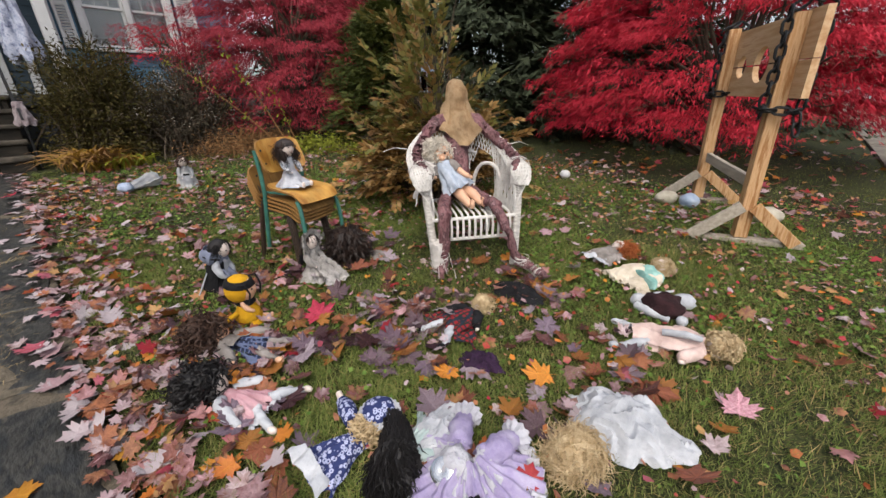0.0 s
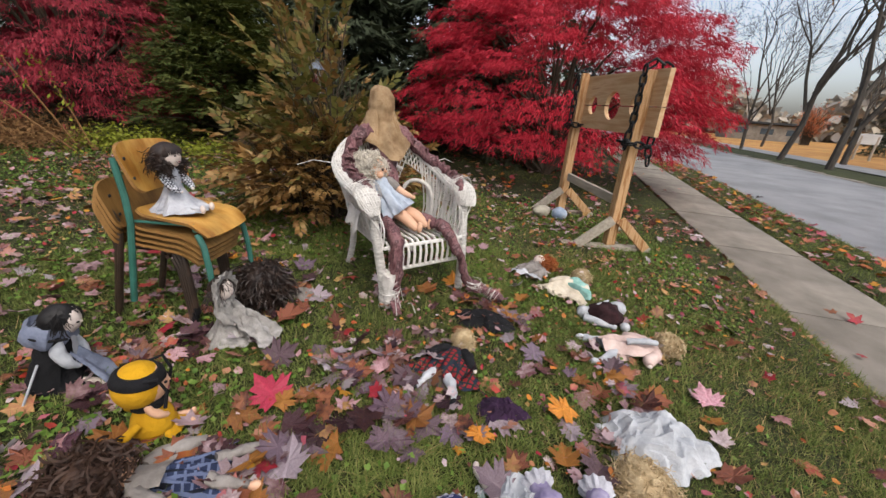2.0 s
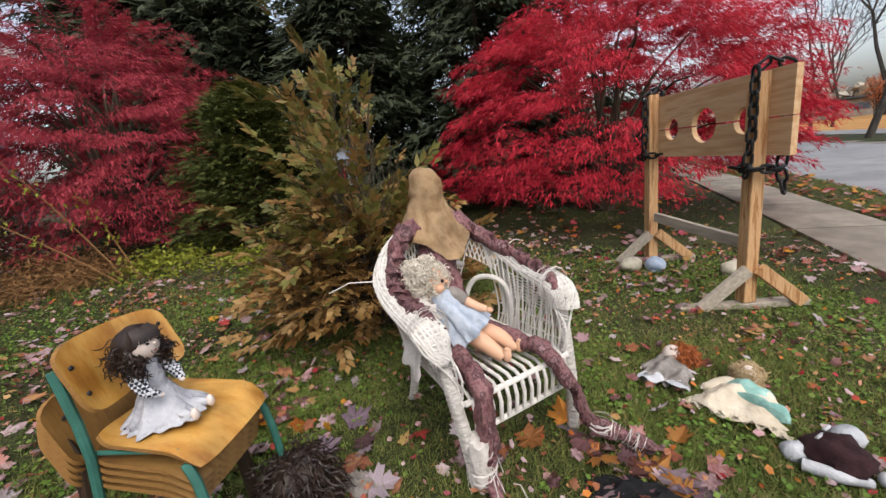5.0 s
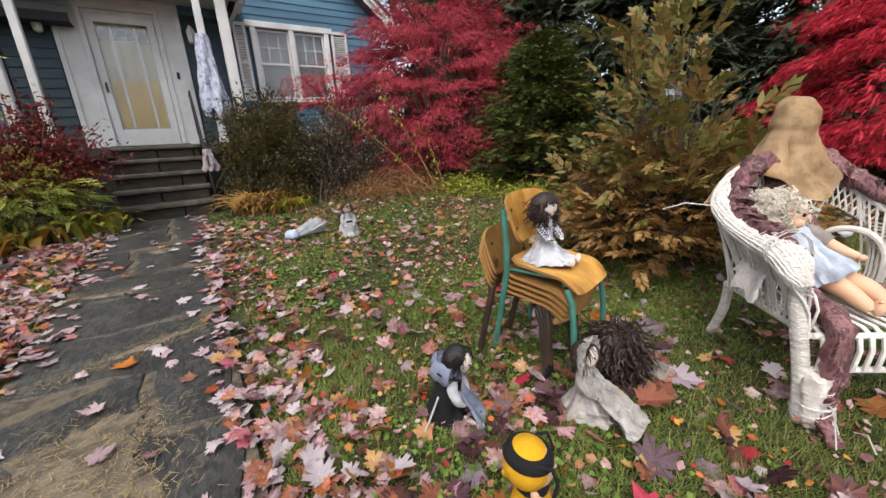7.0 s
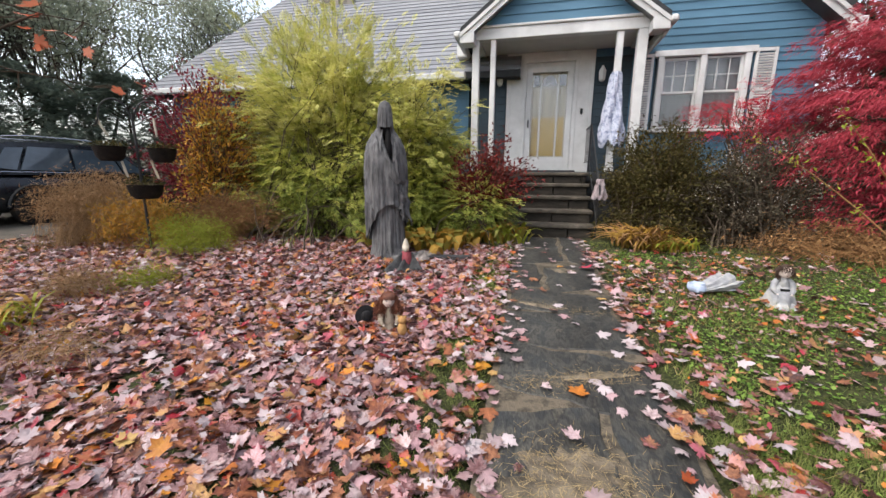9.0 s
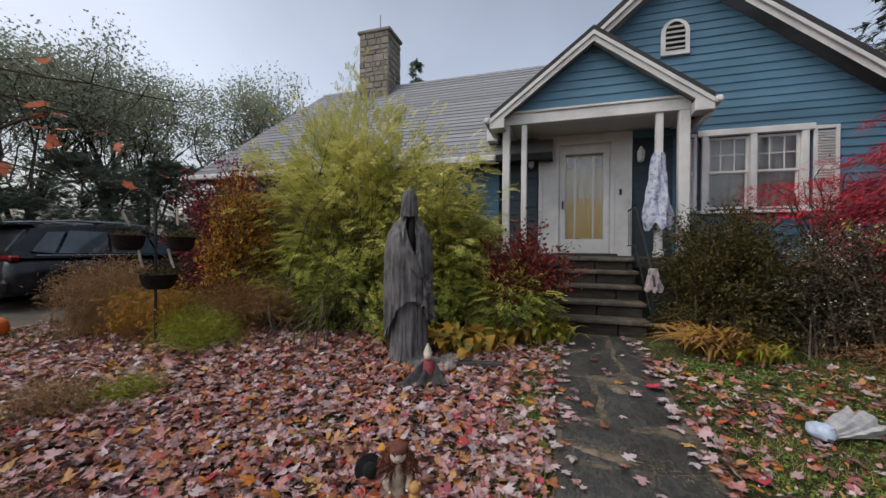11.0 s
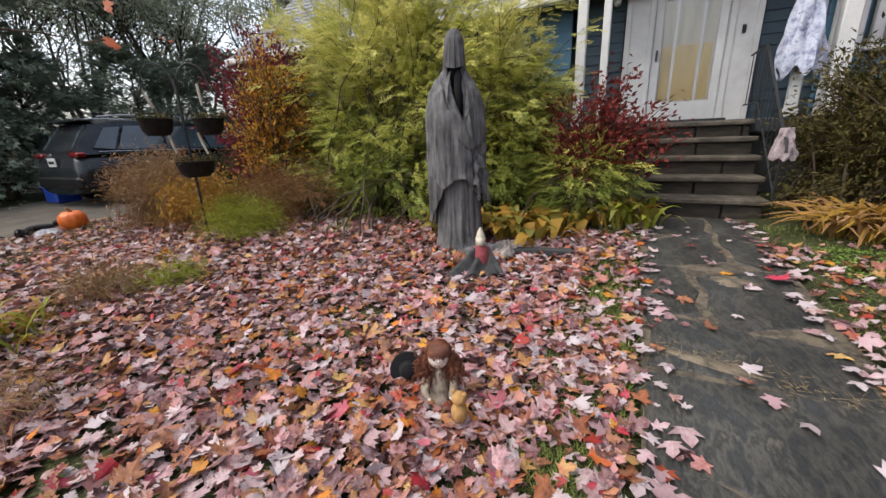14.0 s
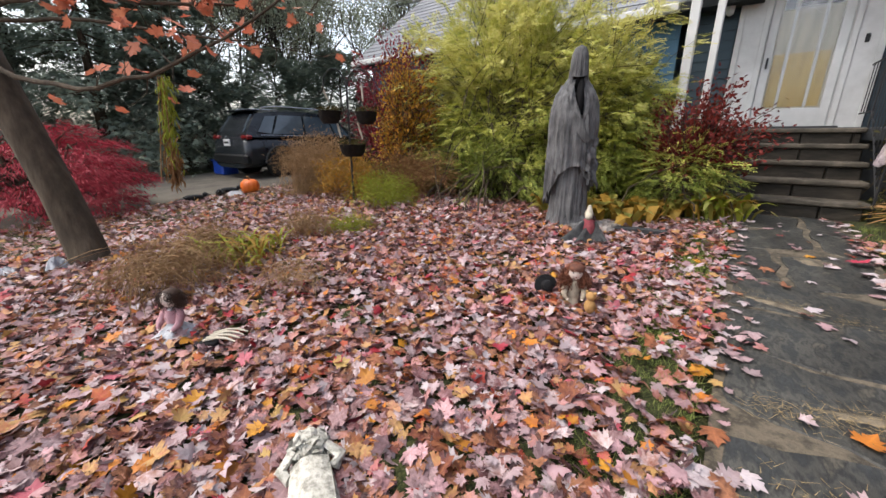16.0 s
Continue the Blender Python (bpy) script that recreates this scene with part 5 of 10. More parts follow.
C_WHITE = cloth("white", "9b9fa6", "b2b5ba", "c4c6c9")
C_SHEET = cloth("grubby_white", "7c7f86", "989a9d", "b3b1aa")
C_MINT = cloth("mint", "93a8a6", "adbfbc", "c2cfcc")
C_CREAM = cloth("cream", "b3a691", "c9bda9", "d6ccba")
C_GREY = cloth("grey_lace", "625d59", "7f7974", "9a948f")
C_GREYL = cloth("pale_shroud", "716c68", "94908b", "b2aeaa", b=0.9)
C_LAV = cloth("lavender", "83789f", "a095b6", "b3adc2")
C_PINK = cloth("pink", "a2757e", "b68c94", "c4a2a6")
C_PALEPINK = cloth("pale_pink", "b49a92", "c8b0a8", "d6c2ba")
C_BLUE = cloth("pale_blue", "8f9bad", "aab4c2", "bfc7d0")
C_NAVY = spots("navy_print", "2c3560", "a4aac6", 58, 0.42)
C_GING = material("gingham", ["c9ccd2", "c9ccd2"], 0.9, 8, bump=0.3, bscale=150)
ck = C_GING.node_tree.nodes.new("ShaderNodeTexChecker")
ck.inputs["Scale"].default_value, ck.inputs["Color1"].default_value, ck.inputs["Color2"].default_value = 115, lin("20242e"), lin("c3c6cc")
tck = C_GING.node_tree.nodes.new("ShaderNodeTexCoord")
C_GING.node_tree.links.new(tck.outputs["Object"], ck.inputs[0])
C_GING.node_tree.links.new(ck.outputs[0], C_GING.node_tree.nodes["Principled BSDF"].inputs["Base Color"])
C_TARTAN = plaid("red_tartan", "7d1f24", "1c2530", "16261f", 11)
C_BTARTAN = plaid("blue_tartan", "222b45", "5a6480", "10141f", 12)
C_YEL = cloth("yellow", "b98a14", "cc9a1a")
C_BLK = cloth("black", "0f0f11", "1a1a1d")
C_DARKRED = cloth("maroon", "1d1012", "2c171a", "3a2023")
C_TEAL = cloth("teal", "6d9c95", "8ab3aa", "a9c8c0")
C_DENIM = cloth("denim", "545a69", "70778a", "888f9e")
C_RED = cloth("faded_red", "6d3035", "86444a")
SKIN = material("doll_skin", ["c79a7c", "d2a98c"], 0.45, 6, spec=0.4)
SKINW = material("pale_doll_skin", ["c9bab0", "d8ccc3"], 0.45, 6, spec=0.4)
H_BLK = material("black_hair", ["0e0c0c", "1a1717"], 0.6, 30, spec=0.4)
H_DARK = material("dark_brown_hair", ["120c0a", "201612", "2f221b", "3a2b22"], 0.5, 26, spec=0.4)
H_BRN = material("brown_hair", ["241812", "3a2920", "4a362a"], 0.65, 30)
H_BLOND = material("blond_hair", ["8f7a58", "b09a76", "cbb996"], 0.65, 30)
H_WHITE = material("white_hair", ["a89f90", "c6beb0", "d8d2c6"], 0.7, 30)
H_RED = material("ginger_hair", ["7a3d1a", "97532a", "b06a3a"], 0.65, 30)
H_AUB = material("auburn_hair", ["3c1f14", "5a3222", "74452f"], 0.65, 30)


# ---- stocks ----
def link_mesh(name="link", L=0.032, W=0.026, t=0.0095):
    s = Shape()
    pts = [(L * math.cos(a) + (0.014 if math.cos(a) > 0 else -0.014), W * math.sin(a), 0) for a in np.linspace(0, 2 * math.pi, 13)]
    s.tube(pts, t, 6)
    return s.mesh(name, M_BLACK)


LINK = link_mesh()


def chain(label, pts):
    """A chain of links along a polyline."""
    ob = thing("chain", pose(*pts[0]), label, "chain", "chains on the stocks")
    o = Vector(pts[0])
    flip, carry, step = 0, 0.0, 0.074
    for a, b in zip(pts[:-1], pts[1:]):
        a, b = Vector(a), Vector(b)
        d, L = (b - a).normalized(), (b - a).length
        t = carry
        while t < L:
            m = d.to_track_quat("X", "Z").to_matrix().to_4x4()
            m = Matrix.Translation(a + d * t - o) @ m @ Matrix.Rotation(math.pi / 2 * flip + 0.35, 4, "X")
            part("link", LINK, None, ob, mat=m)
            flip = 1 - flip
            t += step
        carry = t - L
    return ob


SF = pose(-0.145, 3.62, G(-0.145, 3.62) - 0.01, 0, 0, 25)


def stocks():
    ob = thing("stocks", SF, "home-made pine stocks with three round holes and braced feet", "stocks")
    span, H = 1.10, 1.59
    dz = G(-0.55, 4.63) - G(-0.13, 3.64)
    for k, y in enumerate((0.0, span)):
        z0 = dz * k
        part("foot", Shape().box((0, 0, z0 + 0.022), (0.86, 0.09, 0.044), mat=pose(-0.03, y, 0, 0, 0, -9), bev=0.004), M_WOODOLD, ob)
        part("post", Shape().box((0, y - 0.021, z0 + 0.04 + (H - 0.04) / 2), (0.09, 0.04, H - 0.06), bev=0.004), M_WOOD, ob)
        part("post", Shape().box((0, y + 0.022, z0 + 0.04 + (H - 0.04) / 2 - 0.05), (0.09, 0.04, H - 0.16), bev=0.004), M_WOOD, ob)
        for sg in (-1, 1):
            b = Shape().box((0, 0, 0), (0.40, 0.04, 0.085), mat=pose(0, y, 0, 0, 0, -9) @ pose(sg * 0.185, -0.062, z0 + 0.17, 0, sg * 42, 0), bev=0.004)
            part("brace", b, M_WOODOLD if sg < 0 else M_WOOD, ob, "pale weathered brace" if sg < 0 else "")
    part("crossbar", Shape().box((0.0, span / 2, 0.44 + dz / 2), (0.04, span - 0.1, 0.085), mat=Matrix.Rotation(math.atan2(dz, span), 4, "X"), bev=0.004), M_WOODOLD, ob, "weathered grey crossbar")
    # two boards meeting along the middle of the holes
    y0, y1 = -0.19, span + 0.05
    zc = 1.30
    holes = [(0.15, 0.085), (0.52, 0.125), (0.89, 0.085)]
    up = Matrix(((0, 0, 1, 0.047), (1, 0, 0, 0), (0, 1, 0, 0), (0, 0, 0, 1)))
    for sg, hgt in ((1, 0.29), (-1, 0.235)):
        edge = [(y0, zc)]
        for hy, hr in holes:
            for a in np.linspace(math.pi, 0, 13):
                edge.append((hy + hr * math.cos(a), zc + 0.003 * sg + sg * hr * math.sin(a)))
        edge += [(y1, zc)]
        poly = [(u, w + 0.015 * u + (0.003 * sg)) for u, w in edge] + [(y1, zc + sg * hgt + 0.015 * y1), (y0, zc + sg * hgt + 0.015 * y0)]
        if sg < 0:
            poly = poly[::-1]
        part("board", Shape().slab(poly[::-1], 0.0, 0.042, mat=up), M_BOARD, ob, smooth=30)
    for y in (0.02, span - 0.0):
        for z in (1.2, 1.52):
            part("screw", Shape().lathe([(0.009, 0), (0.007, 0.004)], 8, mat=Matrix(((0, 0, -1, 0.046), (1, 0, 0, y + 0.09), (0, 1, 0, z), (0, 0, 0, 1)))), M_IRON, ob)

    def w(x, y, z):
        return tuple(SF @ Vector((x, y, z)))

    chain("black plastic chain hung over the front post", [w(-0.09, -0.04, 0.98), w(-0.075, -0.05, 1.23), w(-0.075, -0.05, 1.59), w(0.02, -0.06, 1.65), w(0.12, -0.09, 1.59), w(0.12, -0.09, 1.23), w(0.11, -0.08, 0.99), w(0.06, -0.1, 0.98), w(-0.08, -0.08, 0.99), w(-0.08, 0.06, 1.00), w(0.07, 0.08, 1.00), w(0.1, -0.09, 0.97), w(0.12, -0.11, 0.79)])
    chain("black plastic chain hung over the rear post", [w(-0.085, span - 0.02, 1.11), w(-0.075, span - 0.02, 1.33), w(-0.075, span - 0.02, 1.62), w(0.02, span, 1.68), w(0.11, span, 1.62), w(0.11, span, 1.23), w(0.1, span - 0.07, 1.10), w(-0.08, span - 0.07, 1.10), w(-0.09, span + 0.07, 1.09), w(-0.02, span + 0.09, 1.05)])


M_BOARD = material("pine_plank", ["ad845c", "bd976e", "ccab86", "a87d56"], 0.65, 2.6, bump=0.15, bscale=40, stretch=(8, 0.7, 8))
stocks()


def skull_ball(name, x, y, r, mats, label, seed, stretch=1.0, cat="prop"):
    s = Shape().blob((0, 0, r * 0.8), (r * stretch, r, r * 0.86), seg=18, rings=12, rough=0.12, freq=4)
    for sg in (-1, 1):
        s.blob((r * stretch * 0.62, sg * r * 0.42, r * 0.95), (r * 0.2, r * 0.22, r * 0.22), seg=8, rings=6, mi=1)
    s.box((r * stretch * 0.62, 0, r * 0.35), (r * 0.5, r * 0.7, r * 0.45), bev=r * 0.15)
    solid(name, s, mats, label, cat, mat=pose(x, y, G(x, y), 0, 0, seed * 40))


M_BONE = material("bone_plastic", ["8f897b", "aea796", "c4bdac"], 0.6, 9, bump=0.3, bscale=40)
M_PAINTB = material("painted_ball", ["6b7c94", "9aa9bd", "c2c8cf"], 0.5, 7, bump=0.2)
skull_ball("skull", -0.62, 4.28, 0.085, [M_PAINTB, M_VOID], "blue and white painted skull lying in the grass", 6, 1.1)
skull_ball("skull", -0.82, 4.27, 0.08, [M_BONE, M_VOID], "grey plastic skull lying in the grass", 1, 1.4)
skull_ball("skull", -0.02, 4.25, 0.085, [M_BONE, M_VOID], "bone-coloured skull with dark sockets behind the stocks", 5, 1.5)
solid("ball", Shape().blob((0, 0, 0.05), (0.065, 0.065, 0.055), seg=16, rings=10), M_WHITE, "small white ball on the grass", "ball", mat=pose(-2.05, 4.55, G(-2.05, 4.55)))


# ---- stacked school chairs ----
def curve_sheet(fn, nu, nv, th):
    """A thin bent board: top and bottom sheets with edges."""
    s = Shape()
    P = [[Vector(fn(u / nu, v / nv)) for u in range(nu + 1)] for v in range(nv + 1)]
    N = [[None] * (nu + 1) for _ in range(nv + 1)]
    for v in range(nv + 1):
        for u in range(nu + 1):
            a = P[v][min(u + 1, nu)] - P[v][max(u - 1, 0)]
            b = P[min(v + 1, nv)][u] - P[max(v - 1, 0)][u]
            N[v][u] = a.cross(b).normalized()
    n = nu + 1
    top = [P[v][u] + N[v][u] * th / 2 for v in range(nv + 1) for u in range(n)]
    bot = [P[v][u] - N[v][u] * th / 2 for v in range(nv + 1) for u in range(n)]
    k = len(top)
    fs, mi = [], []
    for v in range(nv):
        for u in range(nu):
            q = (v * n + u, v * n + u + 1, (v + 1) * n + u + 1, (v + 1) * n + u)
            fs += [q, tuple(i + k for i in q[::-1])]
            mi += [0, 0]
    rim = [v for v in range(n)] + [n * v + nu for v in range(1, nv + 1)] + [n * nv + u for u in range(nu - 1, -1, -1)] + [n * v for v in range(nv - 1, 0, -1)]
    for a, b in zip(rim, rim[1:] + rim[:1]):
        fs.append((b, a, a + k, b + k))
        mi.append(1)
    s.add(top + bot, fs)
    s.m = mi
    return s


def school_chair(steel, m, label, drop=0.0, back_x=0.0):
    ob = thing("school_chair", m, label, "chair", "stacked school chairs")
    W, D, H = 0.345, 0.335, 0.405

    def seat(u, v):
        t, w = 2 * v - 1, 2 * u - 1
        x = D / 2 * w * (1 - 0.10 * abs(t) ** 7)
        y = W / 2 * t * (1 - 0.06 * (1 - u)) * (1 - 0.09 * abs(w) ** 7)
        z = H + 0.014 * math.cos(u * 3) - 0.055 * max(0, (u - 0.72) / 0.28) ** 2 + 0.022 * max(0, (0.2 - u) / 0.2) ** 2 - 0.006 * (1 - t * t)
        return (x, y, z)

    ply = M_PLY if drop == 0 else M_PLYOLD
    part("seat", curve_sheet(seat, 18, 14, 0.012), [ply, M_PLYEDGE], ob, "varnished bent plywood seat", smooth=50)

    def back(u, v):
        t, w = 2 * u - 1, 2 * v - 1
        y = W / 2 * t * (1 - 0.13 * abs(w) ** 6)
        z = 0.615 - drop + 0.105 * w * (1 - 0.12 * abs(t) ** 6)
        x = -D / 2 - 0.005 - 0.035 * w + 0.03 * t * t - back_x
        return (x, y, z)

    part("backrest", curve_sheet(back, 16, 14, 0.012), [ply, M_PLYEDGE], ob, "varnished curved plywood backrest", smooth=50)
    for sg in (-1, 1):
        y = sg * (W / 2 - (0.004 if drop == 0 else 0.03))
        part("rear_leg", Shape().tube([(-D / 2 - 0.07 - back_x * 0.8, y * 0.98, 0), (-D / 2 - 0.035 - back_x * 0.7, y, 0.18), (-D / 2 - 0.0 - back_x * 0.55, y, H - 0.02), (-D / 2 + 0.0 - back_x * 0.6, y, 0.50 - drop * 0.5), (-D / 2 - 0.015 - back_x, y, 0.66 - drop)], 0.0135, 8), steel, ob)
        part("front_leg", Shape().tube([(D / 2 - 0.01 - back_x, y, 0), (D / 2 - 0.022 - back_x, y, 0.2), (D / 2 - 0.034 - back_x, y * 0.97, H - 0.11), (D / 2 - 0.06 - back_x, y * 0.92, H - 0.055)], 0.0135, 8), steel, ob)
        part("foot_cap", Shape().tube([(D / 2 - 0.01 - back_x, y, 0), (D / 2 - 0.013 - back_x, y, 0.035)], 0.0155, 8), M_BLACK, ob)
        part("seat_rail", Shape().tube([(-D / 2 - 0.0, y * 0.9, H - 0.016), (D / 2 - 0.07, y * 0.9, H - 0.016)], 0.007, 8), steel, ob)
        for z in (0.575, 0.655):
            w = (z - 0.615) / 0.105
            part("rivet", Shape().blob((-D / 2 - 0.005 - 0.035 * w + 0.03 * 0.7 - back_x + 0.007, y * 0.84, z - drop), (0.004, 0.008, 0.008), seg=8, rings=5), M_IRON, ob)
    part("front_rail", Shape().tube([(D / 2 - 0.08 - back_x, -W / 2 + 0.03, H - 0.045), (D / 2 - 0.08 - back_x, W / 2 - 0.03, H - 0.045)], 0.010, 8), steel, ob)
    return ob


CH = pose(-2.375, 1.19, G(-2.375, 1.19) - 0.005, 0, 0, 15)
for i, (dx, dz) in enumerate(((0, 0.135), (-0.034, 0.075), (-0.044, 0.050), (-0.053, 0.025), (-0.06, 0.0))):
    school_chair(M_TEAL if i == 0 else M_BRNSTEEL, CH @ pose(dx, 0, dz), "stacked school chair of varnished plywood on a teal steel frame" if i == 0 else "stacked school chair of varnished plywood on a dark steel frame", 0.0 if i == 0 else 0.11, 0.0 if i == 0 else 0.085)


# ---- wicker armchair ----
WK = pose(-1.655, 2.05, G(-1.655, 2.05) - 0.01, 0, 0, -39)


def smooth_path(pts, n):
    """Points evenly along a curve through pts."""
    p = [Vector(q) for q in pts]
    out = []
    for i in range(n):
        t = (len(p) - 1) * i / (n - 1)
        k = min(int(t), len(p) - 2)
        w = t - k
        a, b, c, d = p[max(k - 1, 0)], p[k], p[k + 1], p[min(k + 2, len(p) - 1)]
        out.append(0.5 * ((2 * b) + (c - a) * w + (2 * a - 5 * b + 4 * c - d) * w * w + (3 * b - a - 3 * c + d) * w ** 3))
    return out


def wicker_chair():
    ob = thing("wicker_armchair", WK, "white painted wicker armchair with rolled arms and lattice back", "armchair")
    for sx, sy in ((1, 1), (1, -1), (-1, 1), (-1, -1)):
        pts = [(0.29, sy * 0.27, 0), (0.275, sy * 0.285, 0.2), (0.235, sy * 0.305, 0.42), (0.20, sy * 0.315, 0.58)] if sx > 0 else [(-0.35, sy * 0.25, 0), (-0.27, sy * 0.24, 0.2), (-0.25, sy * 0.24, 0.36)]
        leg = part("leg", Shape().tube(smooth_path(pts, 12), 0.027 if sx > 0 else 0.021, 10), M_WEAVE, ob)
        wrap = Shape()
        q = smooth_path(pts, 150)
        rr = 0.0275 if sx > 0 else 0.0215
        wrap.tube([p + Vector((rr * math.cos(i * 1.25), rr * math.sin(i * 1.25), 0)) for i, p in enumerate(q)], 0.0026, 4)
        part("cane", wrap, M_WICKER, leg)
    fr = Shape()
    for a, b in (((0.27, -0.27), (0.27, 0.27)), ((-0.26, -0.25), (-0.26, 0.25)), ((-0.26, -0.25), (0.27, -0.28)), ((-0.26, 0.25), (0.27, 0.28))):
        for z in (0.35, 0.21) if a[0] == b[0] > 0 else (0.35,):
            fr.tube([(a[0], a[1], z), (b[0], b[1], z)], 0.012, 8)
    part("seat_frame", fr, M_WICKER, ob)
    for i in range(13):
        y = -0.24 + 0.04 * i
        part("seat_slat", Shape().tube([(-0.26, y * 0.9, 0.355), (0, y, 0.367), (0.24, y, 0.368), (0.28, y, 0.345), (0.292, y, 0.30), (0.283, y, 0.215)], 0.0085, 6), M_WICKER, ob)
    # one broad woven band sweeps from each arm's front round the back
    half = [(0.215, 0.315, 0.545), (0.205, 0.32, 0.605), (0.15, 0.325, 0.64), (0.03, 0.33, 0.66), (-0.11, 0.335, 0.70), (-0.24, 0.31, 0.76), (-0.34, 0.225, 0.84), (-0.405, 0.11, 0.90), (-0.42, 0.0, 0.92)]
    axis_ = smooth_path(half + [(x, -y, z) for x, y, z in half[-2::-1]], 97)
    N = len(axis_) - 1

    def band(u, v):
        i = min(int(u * N), N - 1)
        w = u * N - i
        p = axis_[i] * (1 - w) + axis_[i + 1] * w
        d = (axis_[min(i + 2, N)] - axis_[max(i - 1, 0)]).normalized()
        out = Vector((d.y, -d.x, 0))
        out = (-out if out.dot(Vector((p.x + 0.1, p.y, 0))) < 0 else out).normalized()
        up = d.cross(out)
        up = -up if up.z < 0 or (abs(up.z) < 0.3 and up.x < 0) else up
        e = abs(2 * u - 1)
        r = np.interp(e, [0, 0.3, 0.55, 0.8, 1], [0.04, 0.043, 0.05, 0.057, 0.05])
        a = math.pi * (1.12 - 1.5 * v)
        return p + out * (r * 1.15 * math.cos(a) + 0.012) + up * r * 0.8 * math.sin(a)
    rim = part("woven_rim", Shape().sheet(band, 120, 14), M_WEAVE, ob, "broad woven rim rolled outwards", smooth=180)
    for k in range(17):
        v = k / 16
        part("cane", Shape().tube([band(u, min(1, max(0, v + 0.012 * math.sin(55 * u + 2 * k)))) for u in np.linspace(0, 1, 90)], 0.0045, 5), M_WICKER, rim)
    ribs = Shape()
    for k in range(58):
        u = 0.004 + 0.992 * k / 57
        ribs.tube([band(u, v) + Vector((0, 0, 0.002)) for v in np.linspace(0, 1, 9)], 0.0038, 4)
    part("weft", ribs, M_WICKER, rim)
    for sg in (-1, 1):
        for i in range(17):
            u = (0.03 + 0.30 * i / 16) if sg > 0 else 1 - (0.03 + 0.30 * i / 16)
            t = band(u, 0.93)
            x = 0.26 - 0.46 * i / 16
            part("arm_spindle", Shape().tube(smooth_path([(x, sg * 0.275, 0.355), (x + 0.015 * math.sin(i * 2.1), sg * 0.30, 0.46), tuple(t)], 6), 0.0052, 5), M_WICKER, ob)
            t = band(u, 0.03)
            part("arm_spindle", Shape().tube(smooth_path([(x - 0.01, sg * 0.268, 0.36), (x + 0.012 * math.sin(i * 1.7 + 1), sg * 0.275, 0.48), tuple(t)], 6), 0.0048, 5), M_WICKER, ob)
        for z in (0.40, 0.46, 0.50, 0.515, 0.53, 0.545, 0.56, 0.575, 0.59, 0.605):
            part("arm_weft", Shape().tube([(0.26 - 0.46 * k / 12, sg * (0.285 + 0.10 * (z - 0.4)) + 0.006 * math.sin(k * 2.6 + 40 * z), z + 0.05 * (k / 12) ** 2 * (z > 0.48) + 0.004 * math.sin(k * 1.9)) for k in range(13)], 0.0045, 5), M_WICKER, ob)
        part("arch", Shape().tube(smooth_path([(-0.10, sg * 0.275, 0.36), (-0.105, sg * 0.28, 0.52), (-0.15, sg * 0.262, 0.60), (-0.21, sg * 0.22, 0.625), (-0.27, sg * 0.17, 0.60), (-0.295, sg * 0.13, 0.5), (-0.285, sg * 0.12, 0.36)], 20), 0.014, 8), M_WICKER, ob)
    # back: crossing strands between the rim and a middle rail

    def backp(a, h):
        p = band(0.5 - 0.21 * a, 0.05)
        q = Vector((-0.26 - 0.03 * math.cos(a * 1.5), 0.26 * a, 0.36))
        return q + (p - q) * h
    part("back_rail", Shape().tube([backp(a, 0.66) for a in np.linspace(-0.5, 0.5, 9)], 0.013, 7), M_WICKER, ob)
    for i in range(34):
        a0 = -1.05 + 2.1 * i / 33
        for sg in (-1, 1):
            pts = []
            for k in range(7):
                h = 0.52 + 0.48 * k / 6
                a = a0 + sg * 0.42 * (h - 0.5)
                lo = 0.52 if abs(a) < 0.45 else 0.70 - 0.12 * (abs(a) - 0.7) ** 2
                if abs(a) <= 1.05 and h >= lo:
                    pts.append(backp(a, h))
            if len(pts) > 1:
                part("strand", Shape().tube(pts, 0.004, 4), M_WICKER, ob)
    for i in range(9):
        a = -0.34 + 0.68 * i / 8
        part("back_spindle", Shape().tube([backp(a, 0.0), backp(a, 0.3), backp(a, 0.66)], 0.0055, 5), M_WICKER, ob)
    for sg in (1, -1):
        b = band(0.5 - sg * 0.2, 0.7)
        part("loose_cane", Shape().tube([b, b + Vector((-0.04, sg * 0.10, 0.012)), b + Vector((-0.07, sg * 0.19, -0.02))], [0.003, 0.0026, 0.0016], 5), M_WICKER, ob)


M_WEAVE = material("woven_wicker", ["8f8b84", "c4c0b9", "dedad4"], 0.65, 26, bump=1.0, bscale=70, stretch=(0.6, 0.6, 3.5))
wicker_chair()


def limb(s, pts, rad, mi, bump=0.02, seg=10, sub=5):
    """A tapering limb with a rough, knotty skin."""
    p = [Vector(q) for q in pts]
    out, rr = [], []
    n = (len(p) - 1) * sub
    for i in range(n + 1):
        t = i / sub
        k = min(int(t), len(p) - 2)
        w = t - k
        a, b, c, d = p[max(k - 1, 0)], p[k], p[k + 1], p[min(k + 2, len(p) - 1)]
        q = 0.5 * ((2 * b) + (c - a) * w + (2 * a - 5 * b + 4 * c - d) * w * w + (3 * b - a - 3 * c + d) * w ** 3)
        out.append(q)
        rr.append(rad[k] + (rad[k + 1] - rad[k]) * w)
    k0 = len(s.v)
    s.tube([tuple(q) for q in out], rr, seg, mi)
    if bump:
        for i in range(k0, len(s.v)):
            v = Vector(s.v[i])
            o = noise.noise_vector(v * 22) * bump + noise.noise_vector(v * 55) * bump * 0.5
            s.v[i] = tuple(v + o)


